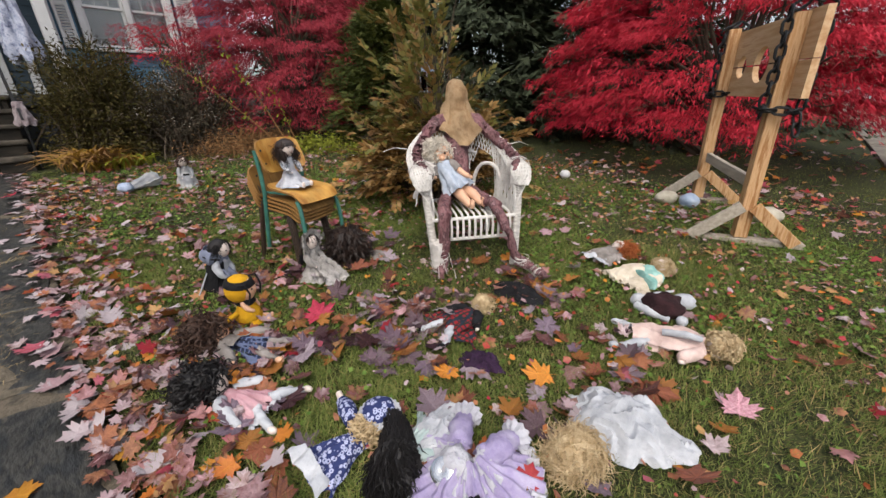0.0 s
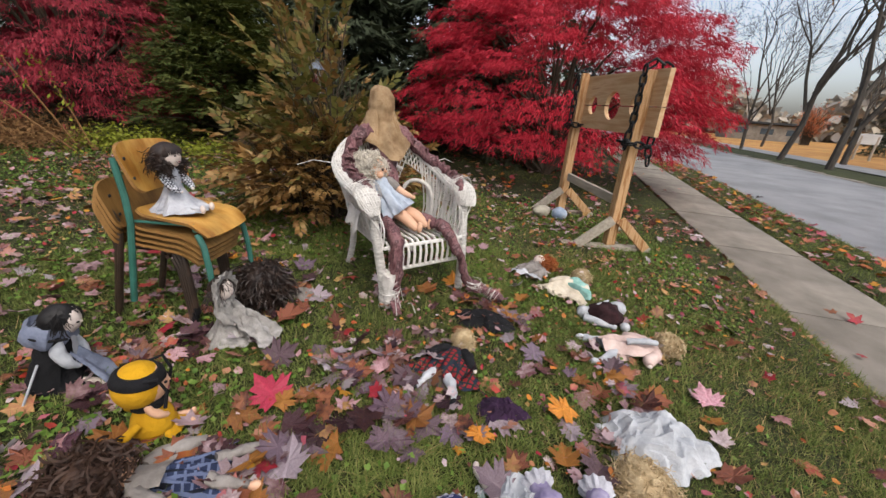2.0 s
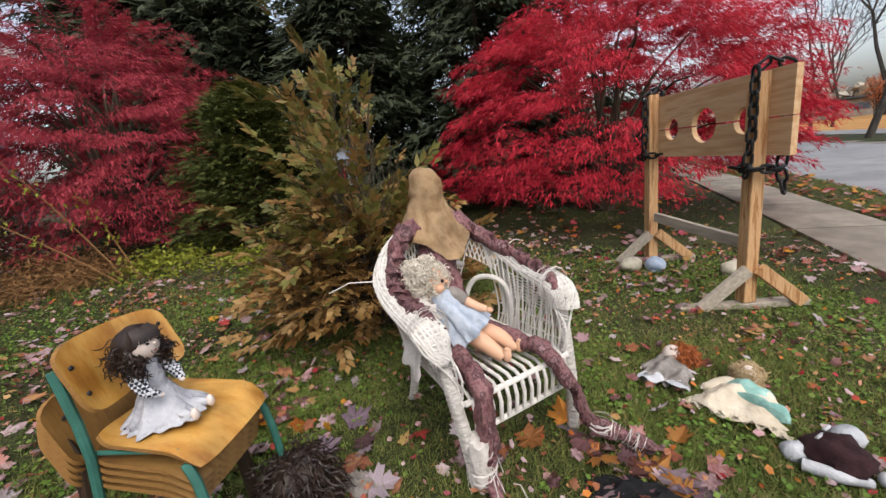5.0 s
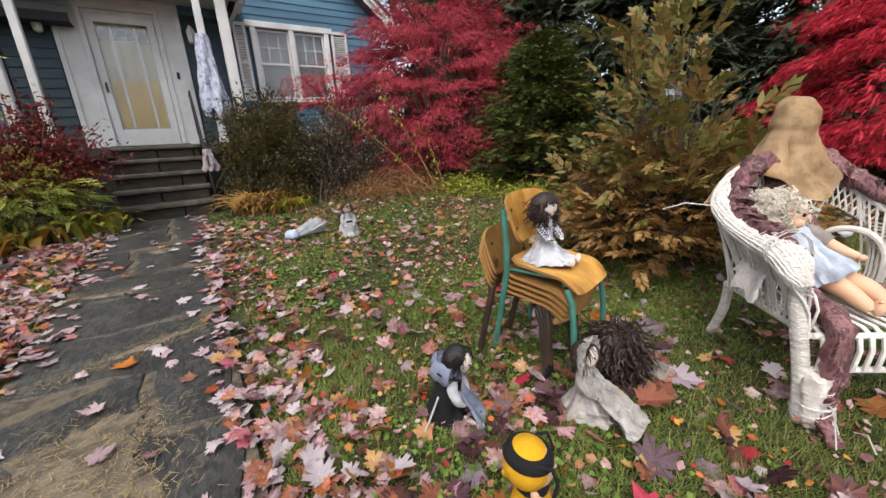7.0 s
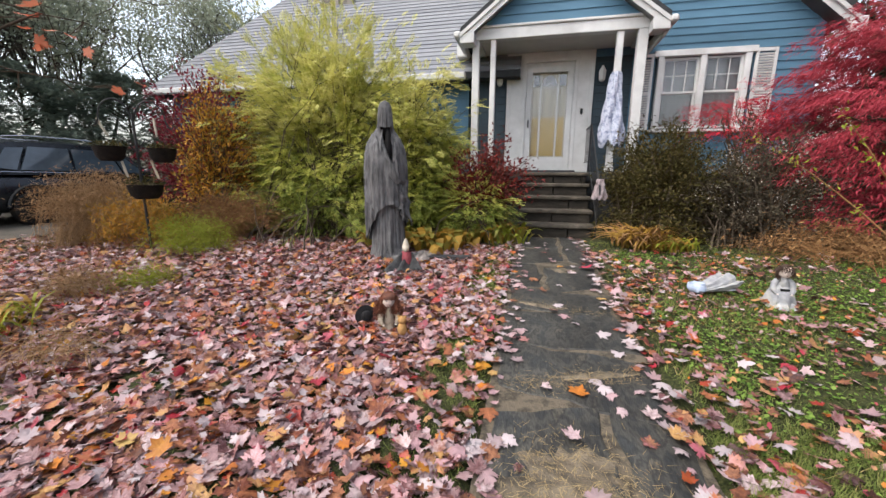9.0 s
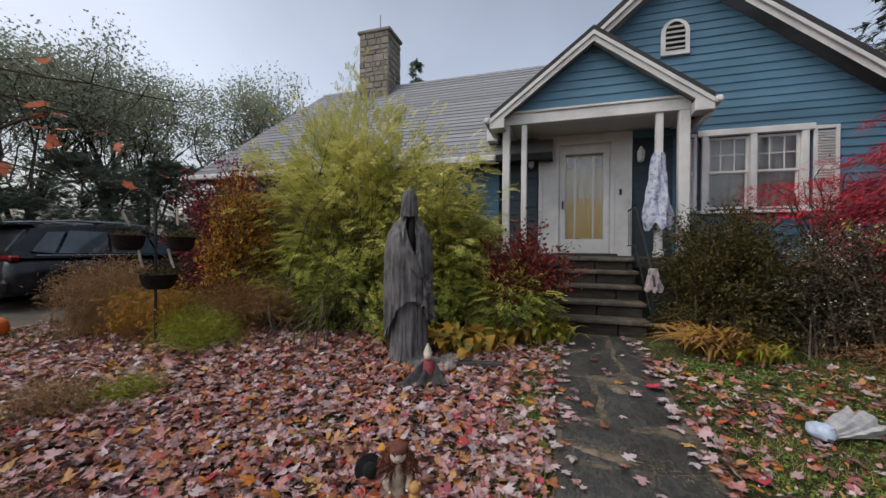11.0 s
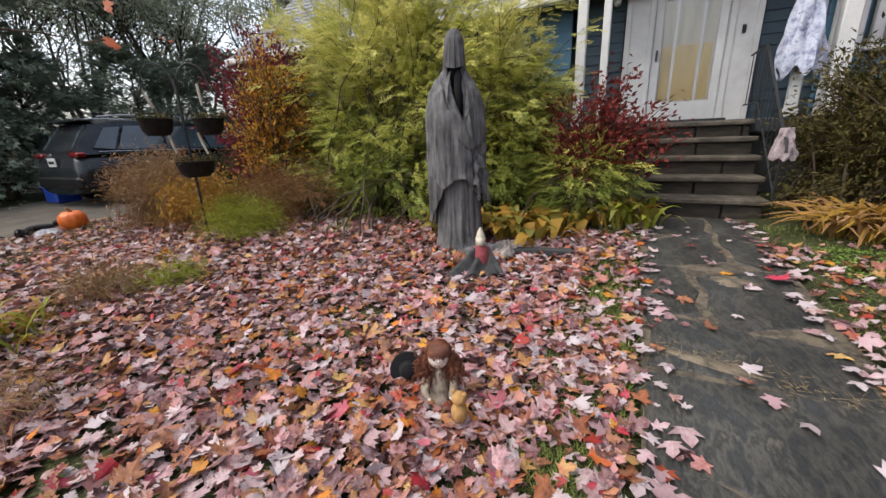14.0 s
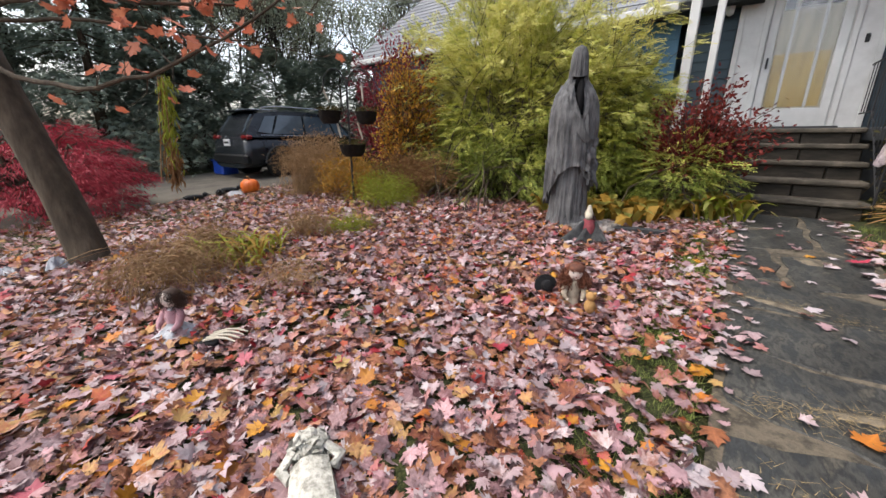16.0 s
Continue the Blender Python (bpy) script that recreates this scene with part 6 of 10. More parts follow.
def hair(s, c, r, L, n, mi, seed, curl=0.0, down=(0, 0, -1), spread=1.0, w=0.002, face=None, hang=1.0, floor=0.004, bangs=True, pts_n=8, tidy=1.0):
    """A head of hair: locks that fall round the head, each a cluster of fine strands."""
    rr = random.Random(seed)
    c, dn = Vector(c), Vector(down)
    per = 9
    w = w * 0.62
    for i in range(n * 6 // (4 * per) + 1):
        d = Vector((rr.gauss(0, 1), rr.gauss(0, 1), rr.gauss(0.25, 0.9))).normalized()
        ln = L * rr.uniform(0.6, 1.1)
        if face is not None and d.dot(Vector(face)) > 0.5:
            if not bangs or d.dot(Vector(face)) > 0.8 or (abs(face[0]) > 0.5 and d.z < 0.35):
                continue
            ln = min(ln, r * rr.uniform(0.5, 0.9))
        ph, fr = rr.uniform(0, 6), rr.uniform(1.3, 2.2)
        jit = Vector((rr.gauss(0, 0.25), rr.gauss(0, 0.25), 0)) * tidy
        start = Vector((rr.uniform(-0.4, 0.4), rr.uniform(-0.4, 0.4), rr.uniform(-0.2, 0.2))) * tidy
        clump = rr.uniform(0.06, 0.16) * r
        for j in range(per):
            so = Vector((rr.gauss(0, 1), rr.gauss(0, 1), rr.gauss(0, 1)))
            d2 = (d + so * 0.13).normalized()
            p = c + d2 * r
            pts = [p]
            v = d2 * 0.6 * spread + start
            l2 = ln * rr.uniform(0.8, 1.08)
            for k in range(1, pts_n):
                v = v * 0.6 + (dn + jit + so * 0.05) * 0.6 * hang + d2 * 0.1 * spread
                off = Vector((math.cos(ph + k * fr), math.sin(ph + k * fr), math.sin(ph * 2 + k * fr))) * curl + so * clump * 0.10
                q = pts[-1] + v.normalized() * l2 / (pts_n - 1) + off
                e = q - c
                if e.length < r * 1.06:
                    e = (e if e.length > 1e-5 else d2).normalized()
                    q = c + e * r * rr.uniform(1.04, 1.14)
                if q.z < floor:
                    q.z = floor + rr.uniform(0, 0.012)
                pts.append(q)
            s.tube([tuple(q) for q in pts], [w * 0.7] + [w] * (pts_n - 2) + [w * 0.3], 3, mi)
    return s


def curls(s, c, rad, n, mi, seed, L=0.09, cr=0.009, w=0.0018, down=(0, 0, -1), floor=0.006):
    """A mass of ringlets standing out from an ellipsoid."""
    rr = random.Random(seed)
    c, dn, R = Vector(c), Vector(down), Vector(rad)
    s.blob(c, R * 0.86, mi=mi, seg=18, rings=12, rough=0.25)
    w = w * 0.62
    for i in range(int(n * 1.9)):
        d = Vector((rr.gauss(0, 1), rr.gauss(0, 1), rr.gauss(0.2, 1))).normalized()
        p = c + Vector((d.x * R.x, d.y * R.y, d.z * R.z)) * rr.uniform(0.72, 0.98)
        ax = (d * 0.28 + dn * 0.7 + Vector((rr.gauss(0, 0.28), rr.gauss(0, 0.28), rr.gauss(0, 0.2)))).normalized()
        u = ax.orthogonal().normalized()
        v = ax.cross(u)
        ln, q, ph = L * rr.uniform(0.5, 1.1), cr * rr.uniform(0.6, 1.3), rr.uniform(0, 6)
        turns = rr.uniform(1.0, 2.0)
        k = 9
        pts = []
        for j in range(k):
            t = j / (k - 1)
            a = ph + t * turns * 2 * math.pi
            o = p + ax * ln * t + (u * math.cos(a) + v * math.sin(a)) * q * min(1, 0.3 + t * 3)
            o.z = max(o.z, floor)
            pts.append(o)
        s.tube(pts, [w * 0.8] + [w] * (k - 2) + [w * 0.3], 3, mi)
    return s


def mane(s, c, way, L, wide, n, mi, seed, w=0.006, wave=0.010, high=0.07):
    """Long locks that flow from the head over the ground."""
    rr = random.Random(seed)
    c, d = Vector(c), Vector(way).normalized()
    side = d.cross(Vector((0, 0, 1))).normalized()
    for i in range(n):
        o = rr.uniform(-1, 1)
        ln_, ph = L * rr.uniform(0.65, 1.08) * (1 - 0.25 * o * o), rr.uniform(0, 6)
        h = high * rr.uniform(0.25, 1.0) * (1 - 0.6 * o * o)
        pts = []
        for k in range(10):
            t = k / 9
            p = c + d * (ln_ * t - 0.03) + side * (o * wide * (0.55 + 0.5 * t) + wave * math.sin(ph + 7 * t))
            pts.append((p.x, p.y, max(0.008, h * (1 - t ** 1.6) + 0.018 + 0.006 * math.sin(ph + 9 * t))))
        s.tube(pts, [w * 0.6] + [w] * 6 + [w * 0.8, w * 0.5, w * 0.2], 5, mi, squash=0.6)


def gauze_ring(s, c, r, n, mi, seed, hgt=0.03, ax=None):
    """Loose turns of thin gauze."""
    rr = random.Random(seed)
    for k in range(n):
        a0, z0, q = rr.uniform(0, 6), rr.uniform(-hgt, hgt), r * rr.uniform(0.85, 1.12)
        tz = rr.uniform(-0.4, 0.4)
        pts = [Vector((q * math.cos(a0 + j * 0.62), q * math.sin(a0 + j * 0.62), z0 + tz * q * math.sin(j * 0.62 + a0))) for j in range(rr.randint(6, 12))]
        m = (ax.to_track_quat("Z", "Y").to_matrix() if ax is not None else Matrix.Identity(3))
        s.tube([Vector(c) + m @ p for p in pts], rr.choice([0.001, 0.0015, 0.0024]), 4, mi, squash=0.4)


def seated_mannequin():
    s = Shape()
    # torso, arms on the chair's arms, thighs on the seat, shins down
    limb(s, [(-0.12, 0, 0.40), (-0.24, 0.0, 0.62), (-0.33, -0.005, 0.79), (-0.385, -0.0, 0.92), (-0.39, 0, 1.0)], [0.095, 0.075, 0.092, 0.078, 0.05], 0, 0.03, 16)
    for sg in (-1, 1):
        limb(s, [(-0.34, sg * 0.09, 0.93), (-0.33, sg * 0.17, 0.91), (-0.26, sg * 0.25, 0.83), (-0.14, sg * 0.325, 0.745), (0.02, sg * 0.335, 0.70), (0.13, sg * 0.32, 0.68), (0.2, sg * 0.28, 0.63)], [0.06, 0.05, 0.037, 0.031, 0.029, 0.027, 0.016], 0, 0.022, 12, 6)
        # torn scraps on the arms
        for k in range(7):
            x = -0.3 + 0.065 * k
            y0 = sg * np.interp(x, [-0.34, -0.26, -0.14, 0.2], [0.16, 0.25, 0.325, 0.32])
            z0 = float(np.interp(x, [-0.34, -0.26, -0.14, 0.2], [0.91, 0.83, 0.745, 0.66]))
            s.sheet(lambda u, v: (x + 0.06 * u + 0.012 * math.sin(9 * v), y0 + sg * (0.035 - 0.05 * u) + 0.01 * math.sin(7 * u + k), z0 + 0.035 - 0.10 * v * (0.6 + 0.5 * math.sin(5 * u + k))), 6, 6, 0)
    limb(s, [(-0.15, 0.08, 0.42), (0.1, 0.10, 0.43), (0.27, 0.14, 0.42), (0.35, 0.20, 0.27), (0.40, 0.26, 0.10), (0.47, 0.31, 0.06), (0.56, 0.355, 0.035)], [0.05, 0.042, 0.036, 0.03, 0.025, 0.03, 0.014], 0, 0.02, 14, 7)
    limb(s, [(-0.15, -0.1, 0.42), (0.1, -0.17, 0.43), (0.285, -0.205, 0.40), (0.315, -0.215, 0.25), (0.32, -0.225, 0.08), (0.37, -0.245, 0.04), (0.43, -0.265, 0.02)], [0.05, 0.045, 0.04, 0.036, 0.031, 0.03, 0.018], 0, 0.02, 14, 7)
    # gauze round wrists and ankles
    gauze_ring(s, (0.12, 0.325, 0.63), 0.078, 16, 2, 1, 0.06, Vector((1, 0, 0.1)))
    gauze_ring(s, (0.10, -0.325, 0.635), 0.078, 22, 2, 2, 0.08, Vector((1, 0, 0.1)))
    gauze_ring(s, (0.31, -0.252, 0.12), 0.058, 16, 2, 3, 0.10)
    gauze_ring(s, (0.43, 0.28, 0.075), 0.044, 9, 2, 4, 0.04)
    k0 = len(s.v)
    s.lathe([(0.04, 0.0), (0.05, 0.03), (0.042, 0.10), (0.039, 0.16), (0.04, 0.20)], 26, 2, Matrix.Translation((0.308, -0.252, 0.01)), wob=lambda a, z: 1 + 0.12 * math.sin(6 * a + 30 * z))
    wrinkle(s, k0, 0.014, 30)
    rr = random.Random(12)
    for k in range(9):
        a = Vector((0.33, -0.25, 0.08)) + Vector((rr.gauss(0, 0.04), rr.gauss(0, 0.04), rr.uniform(-0.04, 0.05)))
        b = a + Vector((rr.uniform(0.01, 0.10), rr.gauss(-0.01, 0.03), 0))
        s.tube([a, (a + b) / 2 + Vector((0, 0, 0.02)), (b.x, b.y, 0.02)], 0.0022, 4, 2)
    for x, y, z in ((0.47, 0.305, 0.07), (0.51, 0.33, 0.055), (0.55, 0.35, 0.04)):
        gauze_ring(s, (x, y, z), 0.036, 6, 2, int(x * 100), 0.02, Vector((0.8, 0.4, -0.2)))
    k0 = len(s.v)
    s.sheet(lambda u, v: (0.41 + 0.22 * u, 0.27 + 0.12 * u + (v - 0.5) * 0.07 * (1 - 0.5 * u), 0.035 + 0.075 * (1 - u) * math.sin(math.pi * v) + 0.012), 20, 10, 0)
    wrinkle(s, k0, 0.016, 26)
    # burlap hood: rounded crown, pinched under the face, hem falling over the shoulders
    hc = Vector((-0.375, 0.01, 1.10))
    keys = [-180, -150, -115, -95, -75, -45, -15, 5, 25, 55, 80, 100, 140, 180]
    hz = [0.93, 0.84, 0.74, 0.78, 0.87, 0.84, 0.80, 0.785, 0.80, 0.84, 0.885, 0.92, 0.95, 0.93]
    hr = [0.12, 0.21, 0.33, 0.27, 0.165, 0.165, 0.18, 0.18, 0.18, 0.19, 0.205, 0.17, 0.13, 0.12]

    def hood(u, v):
        dg = -180 + 360 * u
        a = radians(dg)
        ca, sa = math.cos(a), math.sin(a)
        if v < 0.42:
            ph = v / 0.42 * math.pi * 0.55
            bulge = 1 + 0.05 * math.cos(a) * math.sin(ph)
            return hc + Vector((0.102 * math.sin(ph) * ca * bulge, 0.086 * math.sin(ph) * sa, 0.128 * math.cos(ph)))
        w = (v - 0.42) / 0.58
        ph = math.pi * 0.55
        ring = hc + Vector((0.102 * math.sin(ph) * ca, 0.086 * math.sin(ph) * sa, 0.128 * math.cos(ph)))
        R, Z = float(np.interp(dg, keys, hr)), float(np.interp(dg, keys, hz))
        end = Vector((hc.x + R * ca, hc.y + R * sa, Z))
        k = w ** 1.9
        p = Vector((ring.x + (end.x - ring.x) * k, ring.y + (end.y - ring.y) * k, ring.z + (end.z - ring.z) * w))
        bulge = 0.02 * math.sin(math.pi * w) * (1 if abs(dg) > 40 else -0.2)
        f = w * (0.016 * math.sin(4 * a + 5 * w + 0.5) + 0.010 * math.sin(7 * a - 6 * w) + 0.004 * math.sin(13 * a + 2))
        q = bulge + f
        return p + Vector((ca * q, sa * q, 0.02 * math.sin(3 * a + 4 * w) * w + 0.004 * math.sin(17 * a) * w))
    k0 = len(s.v)
    s.sheet(hood, 120, 50, 1)
    wrinkle(s, k0, 0.016, 9)
    solid("mannequin", s, [M_FLESH, M_BURLAP, M_GAUZE], "burlap-hooded mannequin in torn mauve cloth slumped in wicker chair", "mannequin", mat=WK, smooth=60)


def wrinkle(s, k0, amp, freq=30):
    """Crumple the vertices added since k0."""
    for i in range(k0, len(s.v)):
        v = Vector(s.v[i])
        s.v[i] = tuple(v + noise.noise_vector(v * freq) * amp + noise.noise_vector(v * freq * 2.3) * amp * 0.5)


M_GAUZE = material("gauze", ["a9a39c", "c4bfb9", "d6d2cd"], 0.95, 20, bump=0.5, bscale=120)
seated_mannequin()


# ---- dolls, each one plain mesh ----
def sleeve(s, pts, rad, mi, hand, hr, amp=0.006):
    k0 = len(s.v)
    limb(s, pts, rad, mi, 0, 14, 6)
    wrinkle(s, k0, amp)
    s.blob(pts[-1], (hr, hr * 0.8, hr * 0.7), mi=hand, seg=8, rings=6)


def body(s, h, dress, skin, arm=(0.5, 0.2), legs=True, skirt=1.0, flare=0.9, shoes=None, sit=False, legm=None, seed=0, armm=None, frill=None, arms=True):
    """Local frame: feet towards +x when lying or sitting, up is z; h is the doll's length."""
    rr = random.Random(seed)
    legm = skin if legm is None else legm
    armm = dress if armm is None else armm
    q = h
    ph = seed * 1.7
    if sit:
        def gown(u, v):
            a = 2 * math.pi * u
            z = 0.60 * q * (1 - v) ** 1.15 if v < 1 else 0.0
            r = np.interp(v, [0, 0.08, 0.25, 0.45, 0.7, 0.9, 1.0], [0.03, 0.085, 0.105, 0.11, 0.17 * flare, 0.25 * flare, 0.27 * flare]) * q
            k = max(0.0, v - 0.3)
            r *= 1 + k * (0.22 * math.sin(6 * a + ph + 2 * v) + 0.13 * math.sin(11 * a - ph) + 0.08 * math.sin(19 * a + 3 * v))
            fx = 0.16 * q * max(0, math.cos(a)) * max(0, v - 0.55) * 2.0
            return (r * math.cos(a) * 0.92 + fx, r * math.sin(a), z + 0.012 * q * math.sin(9 * a) * k + 0.004)
        k0 = len(s.v)
        s.sheet(gown, 60, 26, dress)
        wrinkle(s, k0, 0.010 * q, 9 / q)
        if frill is not None:
            s.sheet(lambda u, v: ((0.26 * flare + 0.03 * v) * q * math.cos(2 * math.pi * u) * (1.0 + 0.07 * math.sin(34 * math.pi * u)) + 0.10 * q * max(0, math.cos(2 * math.pi * u)), (0.26 * flare + 0.03 * v) * q * math.sin(2 * math.pi * u) * (1 + 0.07 * math.sin(34 * math.pi * u)), 0.03 * q * (1 - v) + 0.006), 110, 3, frill)
        if legs:
            for sg in (-1, 1):
                s.tube([(0.12 * q, sg * 0.07 * q, 0.07 * q), (0.30 * q, sg * 0.09 * q, 0.07 * q), (0.40 * q, sg * 0.10 * q, 0.05 * q)], [0.05 * q, 0.042 * q, 0.032 * q], 9, legm)
                s.blob((0.42 * q, sg * 0.10 * q, 0.06 * q), (0.035 * q, 0.035 * q, 0.06 * q), mi=skin if shoes is None else shoes, seg=10, rings=7)
        for sg in (-1, 1):
            sleeve(s, [(-0.01 * q, sg * 0.07 * q, 0.57 * q), (0.02 * q, sg * 0.15 * q, 0.47 * q), (0.10 * q, sg * 0.165 * q, 0.36 * q), (0.18 * q, sg * 0.12 * q, 0.29 * q)], [0.05 * q, 0.058 * q, 0.048 * q, 0.03 * q], armm, skin, 0.028 * q, 0.014 * q)
        return Vector((0.0, 0, 0.73 * q))
    z = 0.06 * q

    def gown(u, v):
        x = -0.19 * q + 0.53 * q * u
        w = np.interp(u, [0, 0.06, 0.3, 0.5, 0.8, 1.0], [0.035, 0.085, 0.095, 0.13, 0.22, 0.26]) * q * skirt * (flare if u > 0.35 else 1)
        t = 2 * v - 1
        k = max(0.0, u - 0.35)
        edge = (1 - abs(t) ** 2.6)
        x += 0.05 * q * k * math.sin(7 * t + ph) + 0.03 * q * k * math.sin(15 * t)
        f = 0.5 + 0.5 * math.sin(9 * t + ph + 3 * u) * 0.6 + 0.4 * math.sin(17 * t - ph)
        hgt = np.interp(u, [0, 0.1, 0.35, 0.6, 1.0], [0.05, 0.12, 0.13, 0.11, 0.05]) * q
        return (x, t * w * (1 + 0.08 * math.sin(5 * u * 3 + ph)), 0.004 + edge * hgt * (0.8 + k * (f - 0.5) * 1.3))
    k0 = len(s.v)
    s.sheet(gown, 34, 44, dress)
    wrinkle(s, k0, 0.010 * q, 10 / q)
    if frill is not None:
        s.sheet(lambda u, v: (0.33 * q + 0.06 * q * v + 0.012 * q * math.sin(60 * u), (2 * u - 1) * 0.28 * q * skirt * flare, 0.01 + 0.03 * q * (1 + math.sin(48 * u)) * (0.5 + v * 0.5) * (1 - abs(2 * u - 1) ** 3)), 80, 4, frill)
    if legs:
        for sg in (-1, 1):
            a = rr.uniform(0.02, 0.14)
            k1 = len(s.v)
            limb(s, [(0.28 * q, sg * 0.07 * q, z * 0.8), (0.42 * q, sg * (0.08 + a) * q, z * 0.8), (0.54 * q, sg * (0.09 + 1.6 * a) * q, z * 0.6)], [0.045 * q, 0.036 * q, 0.028 * q], legm, 0, 12, 7)
            if legm != skin:
                wrinkle(s, k1, 0.022 * q, 12 / q)
            s.blob((0.57 * q, sg * (0.09 + 1.6 * a) * q, z * 0.7), (0.05 * q, 0.03 * q, 0.035 * q), mi=skin if shoes is None else shoes, seg=10, rings=7)
    for sg in (-1, 1) if arms else ():
        e = (arm[0] if sg > 0 else arm[1])
        sleeve(s, [(-0.13 * q, sg * 0.07 * q, z), (-0.08 * q, sg * 0.15 * q, z), (0.0 * q + 0.05 * q * e, sg * 0.22 * q, z * 0.8), (0.13 * q * e, sg * 0.28 * q, z * 0.6)], [0.05 * q, 0.062 * q, 0.055 * q, 0.032 * q], armm, skin, 0.028 * q, 0.014 * q)
    return Vector((-0.28 * q, 0, z * 1.3))


def doll(name, label, x, y, yaw, h, mats, seed, sit=False, hair_n=70, hair_l=0.35, curl=0.0, z=None, head=0.13, lw=0.005, extra=None, hdown=None, tilt=0, group="dolls on the lawn", facedown=False, bangs=True, spread=1.0, tidy=1.0, **kw):
    """mats: skin, hair, dress, then others used by extra."""
    s = Shape()
    c = body(s, h, 2, 0, sit=sit, seed=seed, **kw)
    r = head * h
    face = (1, 0, 0) if sit else ((0, 0, -1) if facedown else (0.0, 0.0, 1))
    if not sit:
        c.z = r * 0.9
    s.blob(c, (r, r * 0.92, r * 1.06), mi=0, seg=18, rings=12)
    if not facedown:
        s.blob(c + Vector(face) * r * 0.97, (r * 0.1, r * 0.1, r * 0.1), mi=0, seg=8, rings=6)
    up = Vector((0, 0, 1)) if sit else Vector((-1, 0, 0))
    fx = Vector(face)
    k = len(mats)
    if not facedown:
        for sg in (-1, 1):
            s.blob(c + fx * 0.9 * r + Vector((0, sg * 0.36 * r, 0)) + up * 0.12 * r, Vector((0.09, 0.10, 0.075)) * r, mi=k, seg=8, rings=6)
        s.blob(c + fx * 0.92 * r - up * 0.42 * r, Vector((0.05, 0.12, 0.045)) * r, mi=k + 1, seg=8, rings=6)
    if hair_n:
        back = c - fx * r * 0.2 + up * r * 0.12
        s.blob(back, (r * 1.03, r * 1.05, r * 1.05), mi=1, seg=14, rings=9, rough=0.15)
        hair(s, c, r, hair_l * h, hair_n * 4, 1, seed, curl, hdown or ((0, 0, -1) if sit else (-0.8, 0, -0.35)), w=lw * h, face=face, bangs=bangs, spread=spread, tidy=tidy)
    if extra:
        extra(s, h, c, r)
    return solid(name, s, list(mats) + [H_BLK, C_RED], label, "doll", group, mat=pose(x, y, (G(x, y) + 0.012 if z is None else z), 0, tilt, yaw), smooth=60)


def bonnet(mi, mi2=None, big=1.25):
    def fn(s, h, c, r):
        m = Matrix.Translation(c) @ Matrix.Rotation(radians(-35), 4, "Y")
        s.lathe([(r * 1.2, 0.1 * r), (r * 1.22, 0.5 * r), (r * 0.95, 0.95 * r), (0.4 * r, 1.2 * r), (0.05 * r, 1.24 * r)], 24, mi, m, wob=lambda a, z: 1 + 0.04 * math.sin(9 * a))
        s.lathe([(r * 1.2, 0.0), (r * 1.6, 0.05 * r), (r * 1.62, 0.16 * r), (r * 1.2, 0.3 * r)], 60, mi if mi2 is None else mi2, m, wob=lambda a, z: 1 + 0.06 * math.sin(19 * a))
    return fn


def hooded(mi):
    def fn(s, h, c, r):
        k0 = len(s.v)
        s.sheet(lambda u, v: tuple(c + Vector((-0.2 * r - (0.75 + 0.5 * v) * r * math.cos((u - 0.5) * 3.4) * math.cos((v - 0.35) * 1.6) + 0.5 * r, (1.2 + 0.25 * v) * r * math.sin((u - 0.5) * 3.4), 1.25 * r - 2.9 * r * v * (0.6 + 0.4 * abs(2 * u - 1)) ))), 30, 16, mi)
        wrinkle(s, k0, 0.09 * r, 1.6 / r)
    return fn


def bob(s, h, c, r):
    """A full bob of hair with a straight fringe."""
    s.blob(c + Vector((-0.22 * r, 0, 0.2 * r)), (r * 1.08, r * 1.12, r * 1.0), mi=1, seg=18, rings=12, rough=0.12)
    curls(s, c + Vector((-0.4 * r, 0, -0.25 * r)), (r * 0.9, r * 1.3, r * 1.15), 150, 1, 4, 0.06, 0.006, 0.003)
    for sg in (-1, 1):
        curls(s, c + Vector((0.12 * r, sg * 1.02 * r, -0.65 * r)), (r * 0.4, r * 0.36, r * 0.8), 70, 1, 5, 0.05, 0.006, 0.003)
    rr = random.Random(3)
    for i in range(150):
        a = rr.uniform(-1.25, 1.25)
        t = c + Vector((0.35 * r * math.cos(a), 0.75 * r * math.sin(a), 1.06 * r))
        m = c + Vector((0.98 * r * math.cos(a), 1.02 * r * math.sin(a), 0.72 * r))
        b = c + Vector((1.08 * r * math.cos(a * 1.05), 1.06 * r * math.sin(a * 1.05), rr.uniform(0.22, 0.36) * r))
        s.tube([t, m, b], [0.0022, 0.0022, 0.0009], 3, 1)


C_PINAFORE = cloth("pinafore", "8f929a", "aaacb3", "bfc1c6", b=0.9)
TOP = CH @ Vector((-0.055, -0.03, 0.135 + 0.405 + 0.012))
doll("doll", "brown-haired doll in gingham and white dress sitting on school chair", TOP.x, TOP.y, 16, 0.335, [SKINW, H_DARK, C_PINAFORE, C_GING], 1, sit=True, z=TOP.z, hair_n=0, head=0.15, flare=1.05, armm=3, legm=2, frill=2, extra=bob)


